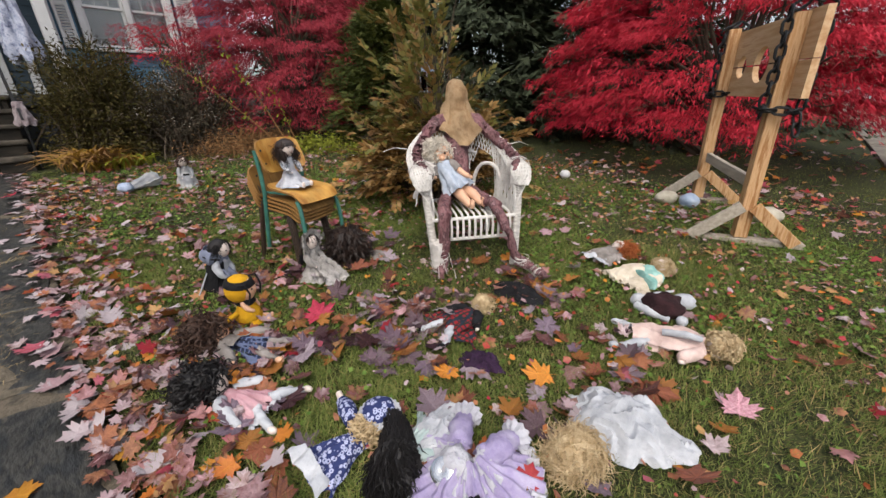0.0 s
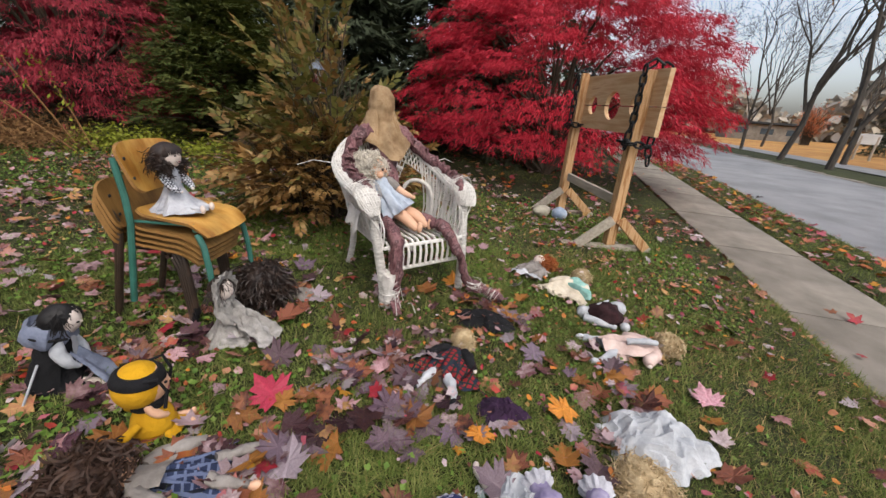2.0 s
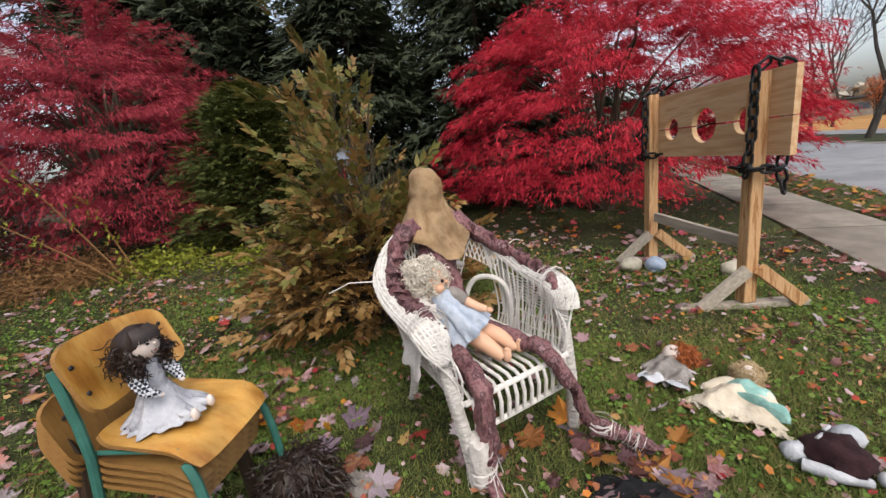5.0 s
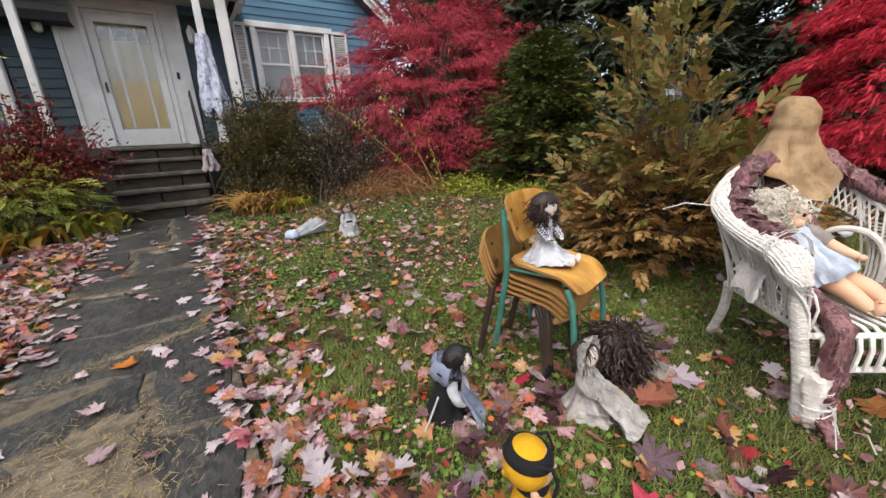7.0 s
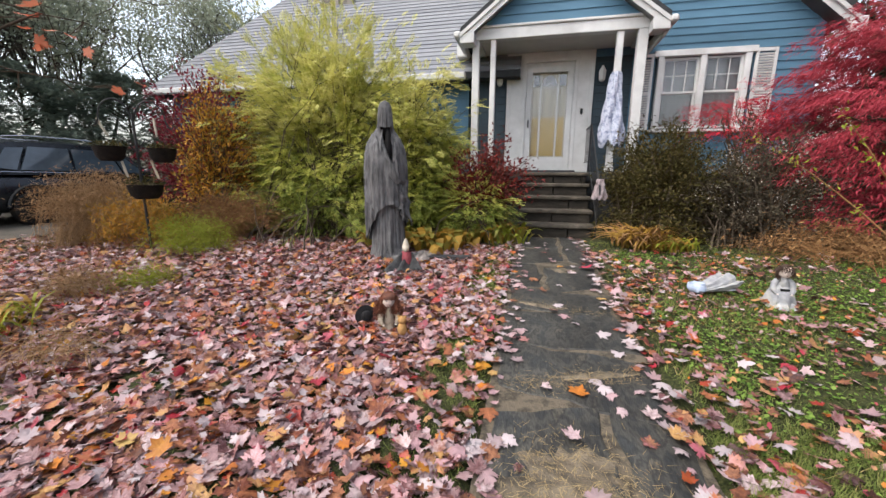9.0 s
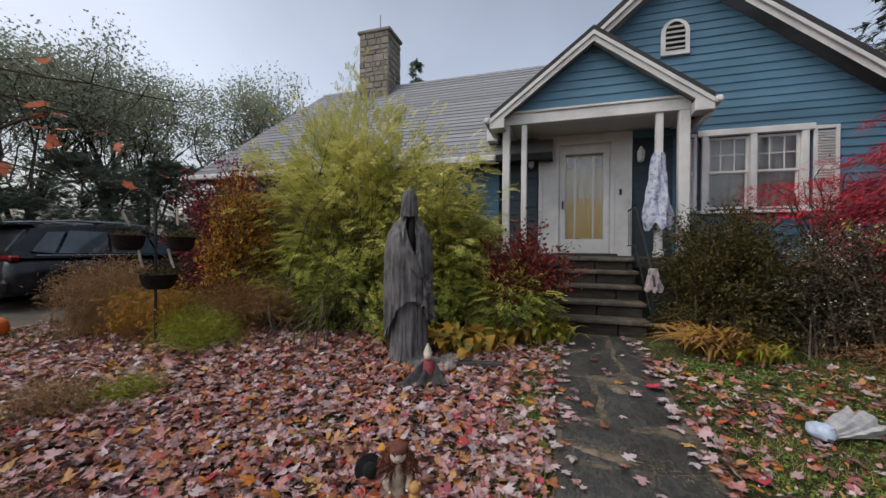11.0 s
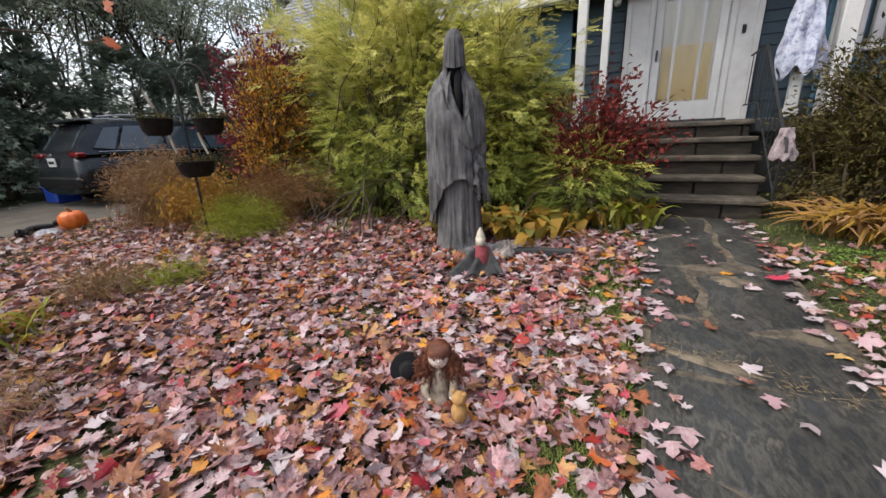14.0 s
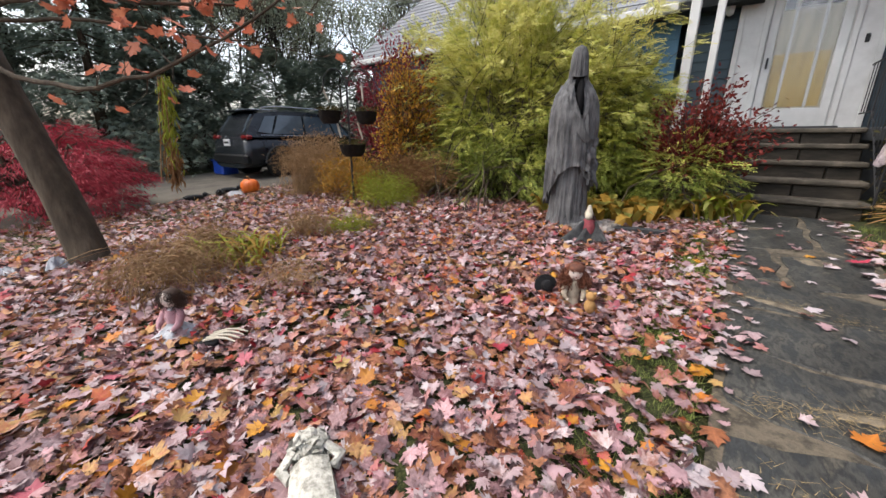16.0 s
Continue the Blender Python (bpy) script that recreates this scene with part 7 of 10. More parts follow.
def lap_doll():
    s = Shape()
    # reclining across the lap, head on the chair's arm
    c = Vector((-0.098, -0.168, 0.722))
    r = 0.078
    face = Vector((0.75, 0.62, 0.05)).normalized()
    side = Vector((-0.62, 0.75, 0))
    s.blob(c, (r, r * 0.97, r * 1.08), mi=0, seg=18, rings=12)
    s.blob(c + face * r, (0.011, 0.011, 0.011), mi=0, seg=6, rings=5)
    for sg in (-1, 1):
        s.blob(c + face * r * 0.9 + side * sg * 0.026 + Vector((0, 0, 0.012)), (0.009, 0.009, 0.009), mi=4, seg=6, rings=5)
        s.blob(c + face * r * 0.75 + side * sg * 0.04 + Vector((0, 0, -0.02)), (0.022, 0.022, 0.02), mi=0, seg=8, rings=6)
    s.blob(c - face * 0.016 + Vector((0, 0, 0.012)), (r * 1.05, r * 1.05, r * 1.06), mi=1, seg=16, rings=10, rough=0.2)
    curls(s, c - face * r * 0.42 + Vector((0, 0, 0.012)), (r * 1.32, r * 1.32, r * 1.3), 620, 1, 9, 0.045, 0.010, 0.0044, (-0.1, -0.1, -0.4))
    # dress: a soft sack from the neck to the thighs
    a, b = Vector((-0.085, -0.165, 0.675)), Vector((0.03, -0.055, 0.475))
    ax = (b - a).normalized()
    m = Matrix.Translation(a) @ ax.to_track_quat("Z", "Y").to_matrix().to_4x4()
    L = (b - a).length
    k0 = len(s.v)
    prof = [(0.03, -0.01)] + [(float(np.interp(t, [0, 0.15, 0.4, 0.7, 1], [0.05, 0.068, 0.07, 0.085, 0.105])), t * L) for t in np.linspace(0, 1, 14)] + [(0.085, L - 0.005), (0.05, L - 0.03)]
    s.lathe(prof, 48, 2, m, wob=lambda t, z: 1 + max(0, z) * (0.6 * math.sin(7 * t + 9 * z) + 0.4 * math.sin(12 * t + 3)))
    wrinkle(s, k0, 0.010, 18)
    # pale gauze trailing over the chair's arm
    k0 = len(s.v)
    s.sheet(lambda u, v: (-0.06 + 0.15 * u + 0.02 * v, -0.22 - 0.15 * v ** 0.7 - 0.01 * math.sin(9 * u), 0.69 - 0.05 * u - 0.24 * v ** 1.6 + 0.012 * math.sin(11 * u + 3 * v)), 16, 14, 5)
    wrinkle(s, k0, 0.012, 24)
    for dx, kn, ft in ((0.0, (0.10, 0.02, 0.475), (0.165, 0.075, 0.415)), (0.02, (0.115, -0.055, 0.465), (0.185, -0.01, 0.41))):
        hip = Vector((0.0 + dx, -0.045 + (0.02 if dx == 0 else -0.03), 0.485))
        limb(s, [tuple(hip), kn, tuple(Vector(kn).lerp(Vector(ft), 0.6)), ft], [0.042, 0.036, 0.030, 0.022], 0, 0, 12, 4)
        s.blob(Vector(ft) + Vector((0.012, 0.01, 0.012)), (0.02, 0.02, 0.034), mi=0, seg=10, rings=7)
        for k in range(4):
            s.blob(Vector(ft) + Vector((0.022, 0.0 + 0.007 * k, 0.042 - 0.003 * k)), (0.006, 0.006, 0.007), mi=0, seg=6, rings=5)
    sleeve(s, [(-0.07, -0.13, 0.665), (-0.035, -0.085, 0.65), (0.0, -0.05, 0.625)], [0.034, 0.038, 0.03], 3, 0, 0.02)
    limb(s, [(0.0, -0.05, 0.625), (0.035, -0.02, 0.60), (0.065, 0.01, 0.585)], [0.022, 0.02, 0.015], 0, 0, 10, 3)
    s.blob((0.075, 0.018, 0.582), (0.018, 0.016, 0.012), mi=0, seg=8, rings=6)
    sleeve(s, [(-0.08, -0.21, 0.66), (-0.03, -0.23, 0.63), (0.02, -0.225, 0.585)], [0.034, 0.036, 0.028], 3, 0, 0.02)
    solid("doll", s, [SKIN, H_WHITE, C_BLUE, C_GREY, H_BLK, M_GAUZE], "white-haired doll in a pale blue dress reclining on a lap", "doll", "dolls on the lawn", mat=WK, smooth=60)


lap_doll()


def jacket(s, h, c, r):
    # denim hood lying back round the neck, black cape, denim skirt in front, stick behind
    k0 = len(s.v)
    s.lathe([(r * 0.85, -1.0 * r), (r * 1.3, -1.1 * r), (r * 1.6, -0.6 * r), (r * 1.5, 0.1 * r), (r * 1.25, 0.45 * r), (r * 1.12, 0.1 * r)], 30, 4, Matrix.Translation(c + Vector((-0.4 * r, 0, -0.45 * r))), wob=lambda a, z: (1 + 0.08 * math.sin(7 * a)) * (1 if math.cos(a) < 0.25 else 0.72))
    wrinkle(s, k0, 0.08 * r, 1.4 / r)
    s.tube([c + Vector((-0.3 * r + 1.5 * r * math.cos(a), 1.5 * r * math.sin(a), -0.75 * r)) for a in np.linspace(0.9, 5.4, 16)], 0.09 * r, 6, 2)
    s.tube([(-0.1 * h, -0.2 * h, 0.35 * h), (-0.14 * h, -0.34 * h, 0.0)], 0.004, 5, 3)
    k0 = len(s.v)
    s.sheet(lambda u, v: (-0.04 * h - 0.15 * h * math.cos((u - 0.5) * 4.4) * (0.8 + 0.5 * v), 0.17 * h * math.sin((u - 0.5) * 4.4) * (0.9 + 0.5 * v), 0.6 * h * (1 - v) + 0.01), 24, 14, 2)
    s.sheet(lambda u, v: (0.10 * h + 0.36 * h * v, (u - 0.5) * h * (0.2 + 0.22 * v), 0.34 * h * (1 - v) ** 0.8 + 0.02 + 0.03 * h * math.sin(11 * u)), 18, 12, 4)
    s.sheet(lambda u, v: (0.09 * h + 0.05 * h * v, (u - 0.5) * h * 0.12, 0.58 * h - 0.30 * h * v), 8, 8, 3)
    wrinkle(s, k0, 0.014 * h, 9 / h)


doll("doll", "dark-haired doll in black cape and denim hood among leaves", -2.42, 0.57, 42, 0.36, [SKINW, H_BLK, C_BLK, C_WHITE, C_DENIM], 2, sit=True, hair_n=150, hair_l=0.10, bangs=False, extra=jacket, armm=3, flare=0.8, head=0.145, tilt=14)


def bee_hood(s, h, c, r):
    s.blob(c + Vector((-0.22 * r, 0, 0.08 * r)), (r * 1.08, r * 1.14, r * 1.16), mi=2, seg=22, rings=16)
    m = Matrix.Translation(c + Vector((-0.22 * r, 0, 0.08 * r))) @ Matrix.Rotation(radians(8), 4, "Y")
    s.lathe([(r * 1.09, 0.30 * r), (r * 1.14, 0.36 * r), (r * 1.02, 0.70 * r), (r * 0.84, 0.86 * r), (r * 0.8, 0.84 * r)], 26, 3, m)
    k0 = len(s.v)
    s.lathe([(0.09 * h, 0.62 * h), (0.17 * h, 0.56 * h), (0.19 * h, 0.44 * h), (0.15 * h, 0.40 * h)], 22, 3)
    s.lathe([(0.15 * h, 0.42 * h), (0.22 * h, 0.28 * h), (0.26 * h, 0.12 * h), (0.2 * h, 0.02 * h)], 26, 2)
    wrinkle(s, k0, 0.01 * h, 9 / h)
    for sg in (-1, 1):
        s.tube([c + Vector((0.2 * r, sg * 0.9 * r, 0.75 * r)), c + Vector((0.75 * r, sg * 1.05 * r, 0.8 * r)), c + Vector((1.0 * r, sg * 1.0 * r, 0.0)), c + Vector((0.8 * r, sg * 1.05 * r, -0.9 * r))], 0.08 * r, 6, 3)
        s.tube([(-0.1 * h, sg * 0.2 * h, 0.3 * h), (-0.3 * h, sg * 0.34 * h, 0.2 * h), (-0.26 * h, sg * 0.4 * h, 0.05 * h)], [0.05 * h, 0.06 * h, 0.03 * h], 7, 2)


doll("doll", "doll in a yellow and black bee costume sitting in the leaves", -1.93, 0.55, 46, 0.26, [SKIN, C_YEL, C_YEL, C_BLK], 3, sit=True, hair_n=0, extra=bee_hood, head=0.25, armm=0, flare=0.9)


def brown_mass(s, h, c, r):
    curls(s, c + Vector((-0.5 * r, -0.5 * r, 0.4 * r)), (r * 1.3, r * 1.5, r * 1.5), 330, 1, 31, 0.08, 0.011, 0.0056, (-0.2, -0.1, -0.6))
    k0 = len(s.v)
    s.sheet(lambda u, v: (-0.16 * h + 0.2 * h * u, (v - 0.5) * 0.24 * h, 0.11 * h + 0.02 * h * math.sin(5 * v)), 12, 12, 3)
    wrinkle(s, k0, 0.02 * h, 9 / h)


def black_mass(s, h, c, r):
    curls(s, c + Vector((-0.6 * r, -0.4 * r, 0.5 * r)), (r * 1.4, r * 1.7, r * 1.5), 330, 1, 32, 0.07, 0.011, 0.0052, (-0.2, -0.1, -0.6))


doll("doll", "curly brown-haired doll in a navy tartan skirt lying on leaves", -1.74, 0.43, 30, 0.46, [SKIN, H_BRN, C_BTARTAN, C_GREY], 4, hair_n=0, armm=3, legm=3, arm=(1.2, 1.0), skirt=1.05, extra=brown_mass)
doll("doll", "black-haired doll in a pink dress lying on leaves", -1.40, 0.29, 26, 0.42, [SKINW, H_BLK, C_PINK, C_WHITE], 5, hair_n=0, armm=3, legm=3, arm=(0.4, 2.0), frill=3, skirt=1.1, extra=black_mass)


def shroud(s, h, c, r):
    hooded(2)(s, h, c, r)
    k0 = len(s.v)
    s.sheet(lambda u, v: (0.06 * h + 0.62 * h * v, (u - 0.5) * h * (0.30 + 0.28 * v) + 0.05 * h * math.sin(4 * v), 0.36 * h * (1 - v) ** 1.3 + 0.012 + 0.045 * h * abs(math.sin(7 * u + 2 * v))), 30, 24, 2)
    wrinkle(s, k0, 0.055 * h, 7 / h)
    brim = Matrix.Translation(c + Vector((0.15 * r, 0, 0.1 * r))) @ Matrix.Rotation(math.pi / 2, 4, "Y")
    s.lathe([(1.12 * r, -0.35 * r), (1.2 * r, 0.0), (1.55 * r, 0.3 * r), (1.6 * r, 0.4 * r), (1.3 * r, 0.2 * r)], 60, 2, brim, wob=lambda a, z: 1 + 0.09 * math.sin(13 * a) + 0.05 * math.sin(5 * a))


doll("doll", "pale doll in a grey lace hooded gown sitting below the chairs", -2.12, 1.05, 14, 0.34, [SKINW, H_DARK, C_GREYL], 6, sit=True, hair_n=60, hair_l=0.2, extra=shroud, flare=1.05, legs=False, frill=2, head=0.14)
def flat_cap(s, h, c, r):
    """A print cap with a lace frill, fair curls below it, one sleeve flung out, a petticoat at the hem."""
    curls(s, c + Vector((0.95 * r, 0.15 * r, -0.1 * r)), (r * 0.8, r * 1.0, r * 0.7), 130, 1, 44, 0.05, 0.010, 0.005, (0.6, 0, -0.3))
    s.lathe([(1.12 * r, 0.55 * r), (1.08 * r, 0.85 * r), (0.75 * r, 1.12 * r), (0.3 * r, 1.22 * r), (0.02 * r, 1.24 * r)], 30, 2, Matrix.Translation(c), wob=lambda a, z: 1 + 0.03 * math.sin(8 * a))
    for k in range(2):
        s.sheet(lambda u, v: tuple(c + Vector(((1.05 + 0.42 * v) * r * math.cos(2 * math.pi * u) * (1 + 0.05 * math.sin(44 * math.pi * u + k)), (1.05 + 0.42 * v) * r * math.sin(2 * math.pi * u) * (1 + 0.05 * math.sin(44 * math.pi * u + k)), (0.62 - 0.12 * k - 0.25 * v) * r + 0.07 * r * math.sin(52 * math.pi * u)))), 130, 4, 3)
    sleeve(s, [(-0.10 * h, -0.10 * h, 0.11 * h), (-0.13 * h, -0.24 * h, 0.11 * h), (-0.16 * h, -0.38 * h, 0.09 * h)], [0.06 * h, 0.075 * h, 0.045 * h], 2, 0, 0.02, 0.012 * h)
    s.tube([(-0.16 * h, -0.38 * h, 0.09 * h), (-0.18 * h, -0.47 * h, 0.11 * h)], [0.032 * h, 0.026 * h], 8, 0)
    k0 = len(s.v)
    s.sheet(lambda u, v: (0.26 * h + 0.12 * h * u, (v - 0.5) * h * (0.40 + 0.08 * u) - 0.03 * h, 0.02 + 0.10 * h * math.sin(math.pi * v) ** 0.7 * (1 - 0.4 * u) + 0.015 * h * math.sin(17 * v)), 14, 40, 3)
    wrinkle(s, k0, 0.03 * h, 6 / h)


doll("doll", "blond doll in a navy flowered dress and cap lying face down", -0.905, 0.465, -94, 0.46, [SKINW, H_BLOND, C_NAVY, C_WHITE], 7, hair_n=0, extra=flat_cap, arms=False, skirt=1.15, flare=0.95, facedown=True, legs=False, head=0.115)


def black_mane(s, h, c, r):
    s.blob(c + Vector((-0.1 * r, 0, 0.12 * r)), (r * 1.15, r * 1.12, r * 1.1), mi=1, seg=20, rings=12, rough=0.2)
    hair(s, c + Vector((0, 0, 0.15 * r)), r * 1.08, 0.3 * h, 620, 1, 47, 0.009, (-0.5, -0.25, -0.75), w=0.0042, spread=0.8)
    mane(s, (-0.02, 0.085, 0), (-0.67, -0.745, 0), 0.26, 0.062, 420, 1, 41, 0.0034, 0.016, 0.10)


doll("doll", "black-haired doll in a pale mint dress lying in leaves", -0.735, 0.63, 96, 0.38, [SKINW, H_BLK, C_MINT, C_WHITE], 8, hair_n=0, skirt=1.15, frill=3, facedown=True, extra=black_mane)


def lavender_doll():
    """A gathered dress spread on the ground, both puffed sleeves flung up, face hidden in lace."""
    s = Shape()

    def skirt(u, v):
        a = -2.5 + 5.0 * u
        q = 0.04 + 0.185 * v * (1 + 0.10 * math.sin(3 * a + 1))
        z = 0.10 * (1 - v) ** 1.2 + 0.022 + 0.014 * v * math.sin(26 * a) + 0.008 * math.sin(7 * a + 3 * v)
        return (-q * math.cos(a), q * math.sin(a), z)
    k0 = len(s.v)
    s.sheet(skirt, 190, 16, 2)
    wrinkle(s, k0, 0.012, 12)
    for r0, r1, z0, k in ((0.205, 0.25, 0.03, 60), (0.075, 0.125, 0.085, 40), (0.03, 0.08, 0.115, 30)):
        k0 = len(s.v)
        s.sheet(lambda u, v: (-(r0 + (r1 - r0) * v) * math.cos(-2.7 + 5.4 * u) * (1 + 0.03 * math.sin(k * u * 2)), (r0 + (r1 - r0) * v) * math.sin(-2.7 + 5.4 * u), z0 - 0.018 * v + 0.010 * math.sin(k * 3.1 * u)), 200, 4, 3)
        wrinkle(s, k0, 0.012, 20)
    for e, t in (((0.165, 0.09), 0.5), ((0.165, -0.095), -0.5)):
        sleeve(s, [(0.02, e[1] * 0.4, 0.08), (e[0] * 0.5, e[1] * 0.75, 0.09), (e[0], e[1], 0.06)], [0.035, 0.044, 0.03], 2, 0, 0.018, 0.012)
        for k in range(2):
            ax = Matrix.Translation((e[0] + 0.012 * k, e[1], 0.06)) @ Vector((1, t * 0.4, -0.1)).to_track_quat("Z", "Y").to_matrix().to_4x4()
            s.lathe([(0.03, -0.01), (0.05, 0.012), (0.052, 0.018), (0.028, 0.004)], 40, 3, ax, wob=lambda a, z: 1 + 0.12 * math.sin(11 * a))
    s.blob((-0.03, 0.03, 0.085), (0.055, 0.055, 0.05), mi=3, seg=22, rings=14, rough=0.3)
    s.lathe([(0.035, 0.0), (0.04, 0.012), (0.02, 0.018), (0.004, 0.012)], 24, 4, Matrix.Translation((-0.075, 0.045, 0.09)) @ Matrix.Rotation(-0.7, 4, "Y"))
    solid("doll", s, [SKINW, H_BLOND, C_LAV, C_LACE, M_CHROME], "doll in a lavender frilled dress lying in leaves", "doll", "dolls on the lawn", mat=pose(-0.54, 0.665, G(-0.54, 0.665), 0, 0, 102), smooth=60)


C_LACE = cloth("pale_lace", "9a9aa2", "b5b5bc", "c9c9ce", b=0.9)
M_CHROME = material("brushed_metal", ["a9adb2", "c3c6ca"], 0.25, 9, metal=0.9)
lavender_doll()
doll("doll", "doll with a black hat lying in the leaves", -0.37, 0.62, 60, 0.36, [SKINW, H_BLK, C_BLK], 10, hair_n=80, hair_l=0.25, extra=bonnet(2), legs=False)
def ginger_wrap(s, h, c, r):
    curls(s, c + Vector((-0.25 * r, 0.55 * r, -0.05 * r)), (r * 1.15, r * 1.25, r * 0.85), 200, 1, 35, 0.07, 0.008, 0.004, (-0.3, 0.6, -0.3))
    k0 = len(s.v)
    s.sheet(lambda u, v: (-0.18 * h + 0.5 * h * u, (v - 0.5) * h * (0.36 + 0.2 * u), 0.012 + 0.13 * h * math.sin(math.pi * v) ** 0.6 * (1 - 0.5 * u) + 0.02 * h * (1 + math.sin(14 * v + 4 * u))), 30, 30, 2)
    s.sheet(lambda u, v: (0.24 * h + 0.16 * h * u, (v - 0.5) * h * (0.5 + 0.1 * u), 0.012 + 0.07 * h * math.sin(math.pi * v) ** 0.6 + 0.02 * h * (1 + math.sin(17 * v + 4 * u))), 12, 30, 3)
    wrinkle(s, k0, 0.04 * h, 6 / h)


doll("doll", "ginger doll in grey and white clothes lying on the grass", -0.80, 2.60, -110, 0.42, [SKINW, H_RED, C_GREY, C_WHITE], 11, hair_n=0, armm=2, legs=False, skirt=1.0, arm=(0.4, 0.6), extra=ginger_wrap)


def teal_wrap(s, h, c, r):
    k0 = len(s.v)

    def drape(u, v, z):
        return 0.014 + h * z * math.sin(math.pi * v) ** 0.6 * math.sin(math.pi * min(1, 0.25 + 0.75 * u)) ** 0.5 + 0.02 * h * (1 + math.sin(15 * v + 5 * u)) * 0.5
    s.sheet(lambda u, v: (-0.10 * h + 0.50 * h * u * (1 - 0.25 * abs(2 * v - 1) ** 2), (v - 0.5) * h * (0.32 + 0.36 * u), drape(u, v, 0.10)), 40, 40, 2)
    s.sheet(lambda u, v: (-0.12 * h + 0.17 * h * u, (v - 0.45) * h * 0.40, drape(u, v, 0.125) + 0.006), 16, 20, 3)
    s.sheet(lambda u, v: (0.06 * h + 0.06 * h * u + 0.10 * h * v, (v - 0.2) * h * 0.46, drape(u, v, 0.12) + 0.008), 8, 20, 3)
    wrinkle(s, k0, 0.045 * h, 5 / h)


doll("doll", "blond doll in a cream and teal dress lying on the grass", -0.52, 2.46, -118, 0.52, [SKINW, H_BLOND, C_CREAM, C_TEAL], 12, hair_n=190, hair_l=0.12, head=0.10, skirt=1.3, flare=1.1, armm=2, frill=2, legs=False, extra=teal_wrap, curl=0.008, arm=(0.5, 0.5))


def lace_wrap(s, h, c, r):
    curls(s, c + Vector((-0.1 * r, 0, 0.2 * r)), (r * 1.2, r * 1.25, r * 1.05), 240, 1, 33, 0.035, 0.008, 0.0046, (-0.5, 0, -0.3))
    k0 = len(s.v)
    s.sheet(lambda u, v: (-0.16 * h + 0.60 * h * u, (v - 0.5) * h * (0.34 - 0.06 * u), 0.035 + 0.09 * h * math.sin(math.pi * v) + 0.015 * h * math.sin(15 * v + 5 * u)), 24, 20, 2)
    wrinkle(s, k0, 0.03 * h, 6 / h)
    limb(s, [(-0.12 * h, 0.06 * h, 0.17 * h), (0.02 * h, 0.08 * h, 0.19 * h), (0.18 * h, 0.05 * h, 0.16 * h)], [0.03 * h, 0.035 * h, 0.03 * h], 4, 0.006, 10, 4)


doll("doll", "blond doll in a pale pink lace dress lying on the grass", -0.17, 1.86, -164, 0.52, [SKINW, H_BLOND, C_PALEPINK, C_PALEPINK, C_WHITE], 13, hair_n=0, armm=3, legm=4, frill=4, facedown=True, shoes=4, extra=lace_wrap, arm=(0.2, 0.2), skirt=0.85, head=0.105)
doll("doll", "doll in a red tartan skirt lying face down", -1.10, 1.34, -98, 0.46, [SKINW, H_BLOND, C_TARTAN, C_WHITE, C_BLK], 14, hair_n=60, hair_l=0.10, legm=3, armm=4, skirt=1.6, shoes=4, flare=1.2, facedown=True, curl=0.008, head=0.10)
def lace_cape(s, h, c, r):
    k0 = len(s.v)
    s.lathe([(0.25 * h, 0.0), (0.27 * h, 0.08 * h), (0.24 * h, 0.22 * h), (0.17 * h, 0.36 * h), (0.09 * h, 0.44 * h), (0.06 * h, 0.46 * h)], 30, 2, wob=lambda a, z: 1 + 0.07 * math.sin(7 * a) + 0.04 * math.sin(13 * a + 2))
    wrinkle(s, k0, 0.02 * h, 6 / h)
    s.box((0.165 * h, 0, 0.38 * h), (0.03 * h, 0.16 * h, 0.05 * h), bev=0.01 * h, mi=3)


doll("doll", "dark-haired doll in a pale lace dress sitting on the lawn", -5.28, 1.22, -8, 0.40, [SKINW, H_BRN, C_SHEET, C_BLK], 15, sit=True, hair_n=100, hair_l=0.12, flare=1.0, legs=False, arms=False, tilt=6, extra=lace_cape)
C_BEIGE = cloth("beige_smock", "7a7062", "978c7c", "aaa090", b=0.8)


def long_bob(s, h, c, r):
    bob(s, h, c, r)
    for sg in (-1, 1):
        curls(s, c + Vector((-0.15 * r, sg * 1.05 * r, -1.0 * r)), (r * 0.55, r * 0.5, r * 1.15), 150, 1, 8 + sg, 0.07, 0.008, 0.0034)


doll("doll", "auburn-haired doll in a beige smock sitting in fallen leaves", -4.12, -1.86, 28, 0.38, [SKINW, H_AUB, C_BEIGE, C_BEIGE], 16, sit=True, hair_n=0, flare=0.6, legs=False, armm=3, head=0.14, z=G(-4.12, -1.86) - 0.035, extra=long_bob)
doll("doll", "dark-haired doll in a white skirt half buried in leaves", -2.42, -3.72, 25, 0.40, [SKINW, H_BRN, C_WHITE, C_PINK], 17, sit=True, hair_n=110, hair_l=0.17, curl=0.01, flare=1.7, legs=False, armm=3, z=G(-2.42, -3.72) - 0.04, extra=lambda s, h, c, r: s.lathe([(0.115 * h, 0.36 * h), (0.12 * h, 0.45 * h), (0.095 * h, 0.56 * h)], 16, 3))


def mop(name, x, y, rad, mat_, n, L, label, seed, cr=0.008, w=0.003):
    s = curls(Shape(), (0, 0, rad[2] * 0.85), rad, n, 0, seed, L, cr, w, (0, 0, -0.8))
    solid(name, s, mat_, label, "wig", mat=pose(x, y, G(x, y)), smooth=60)


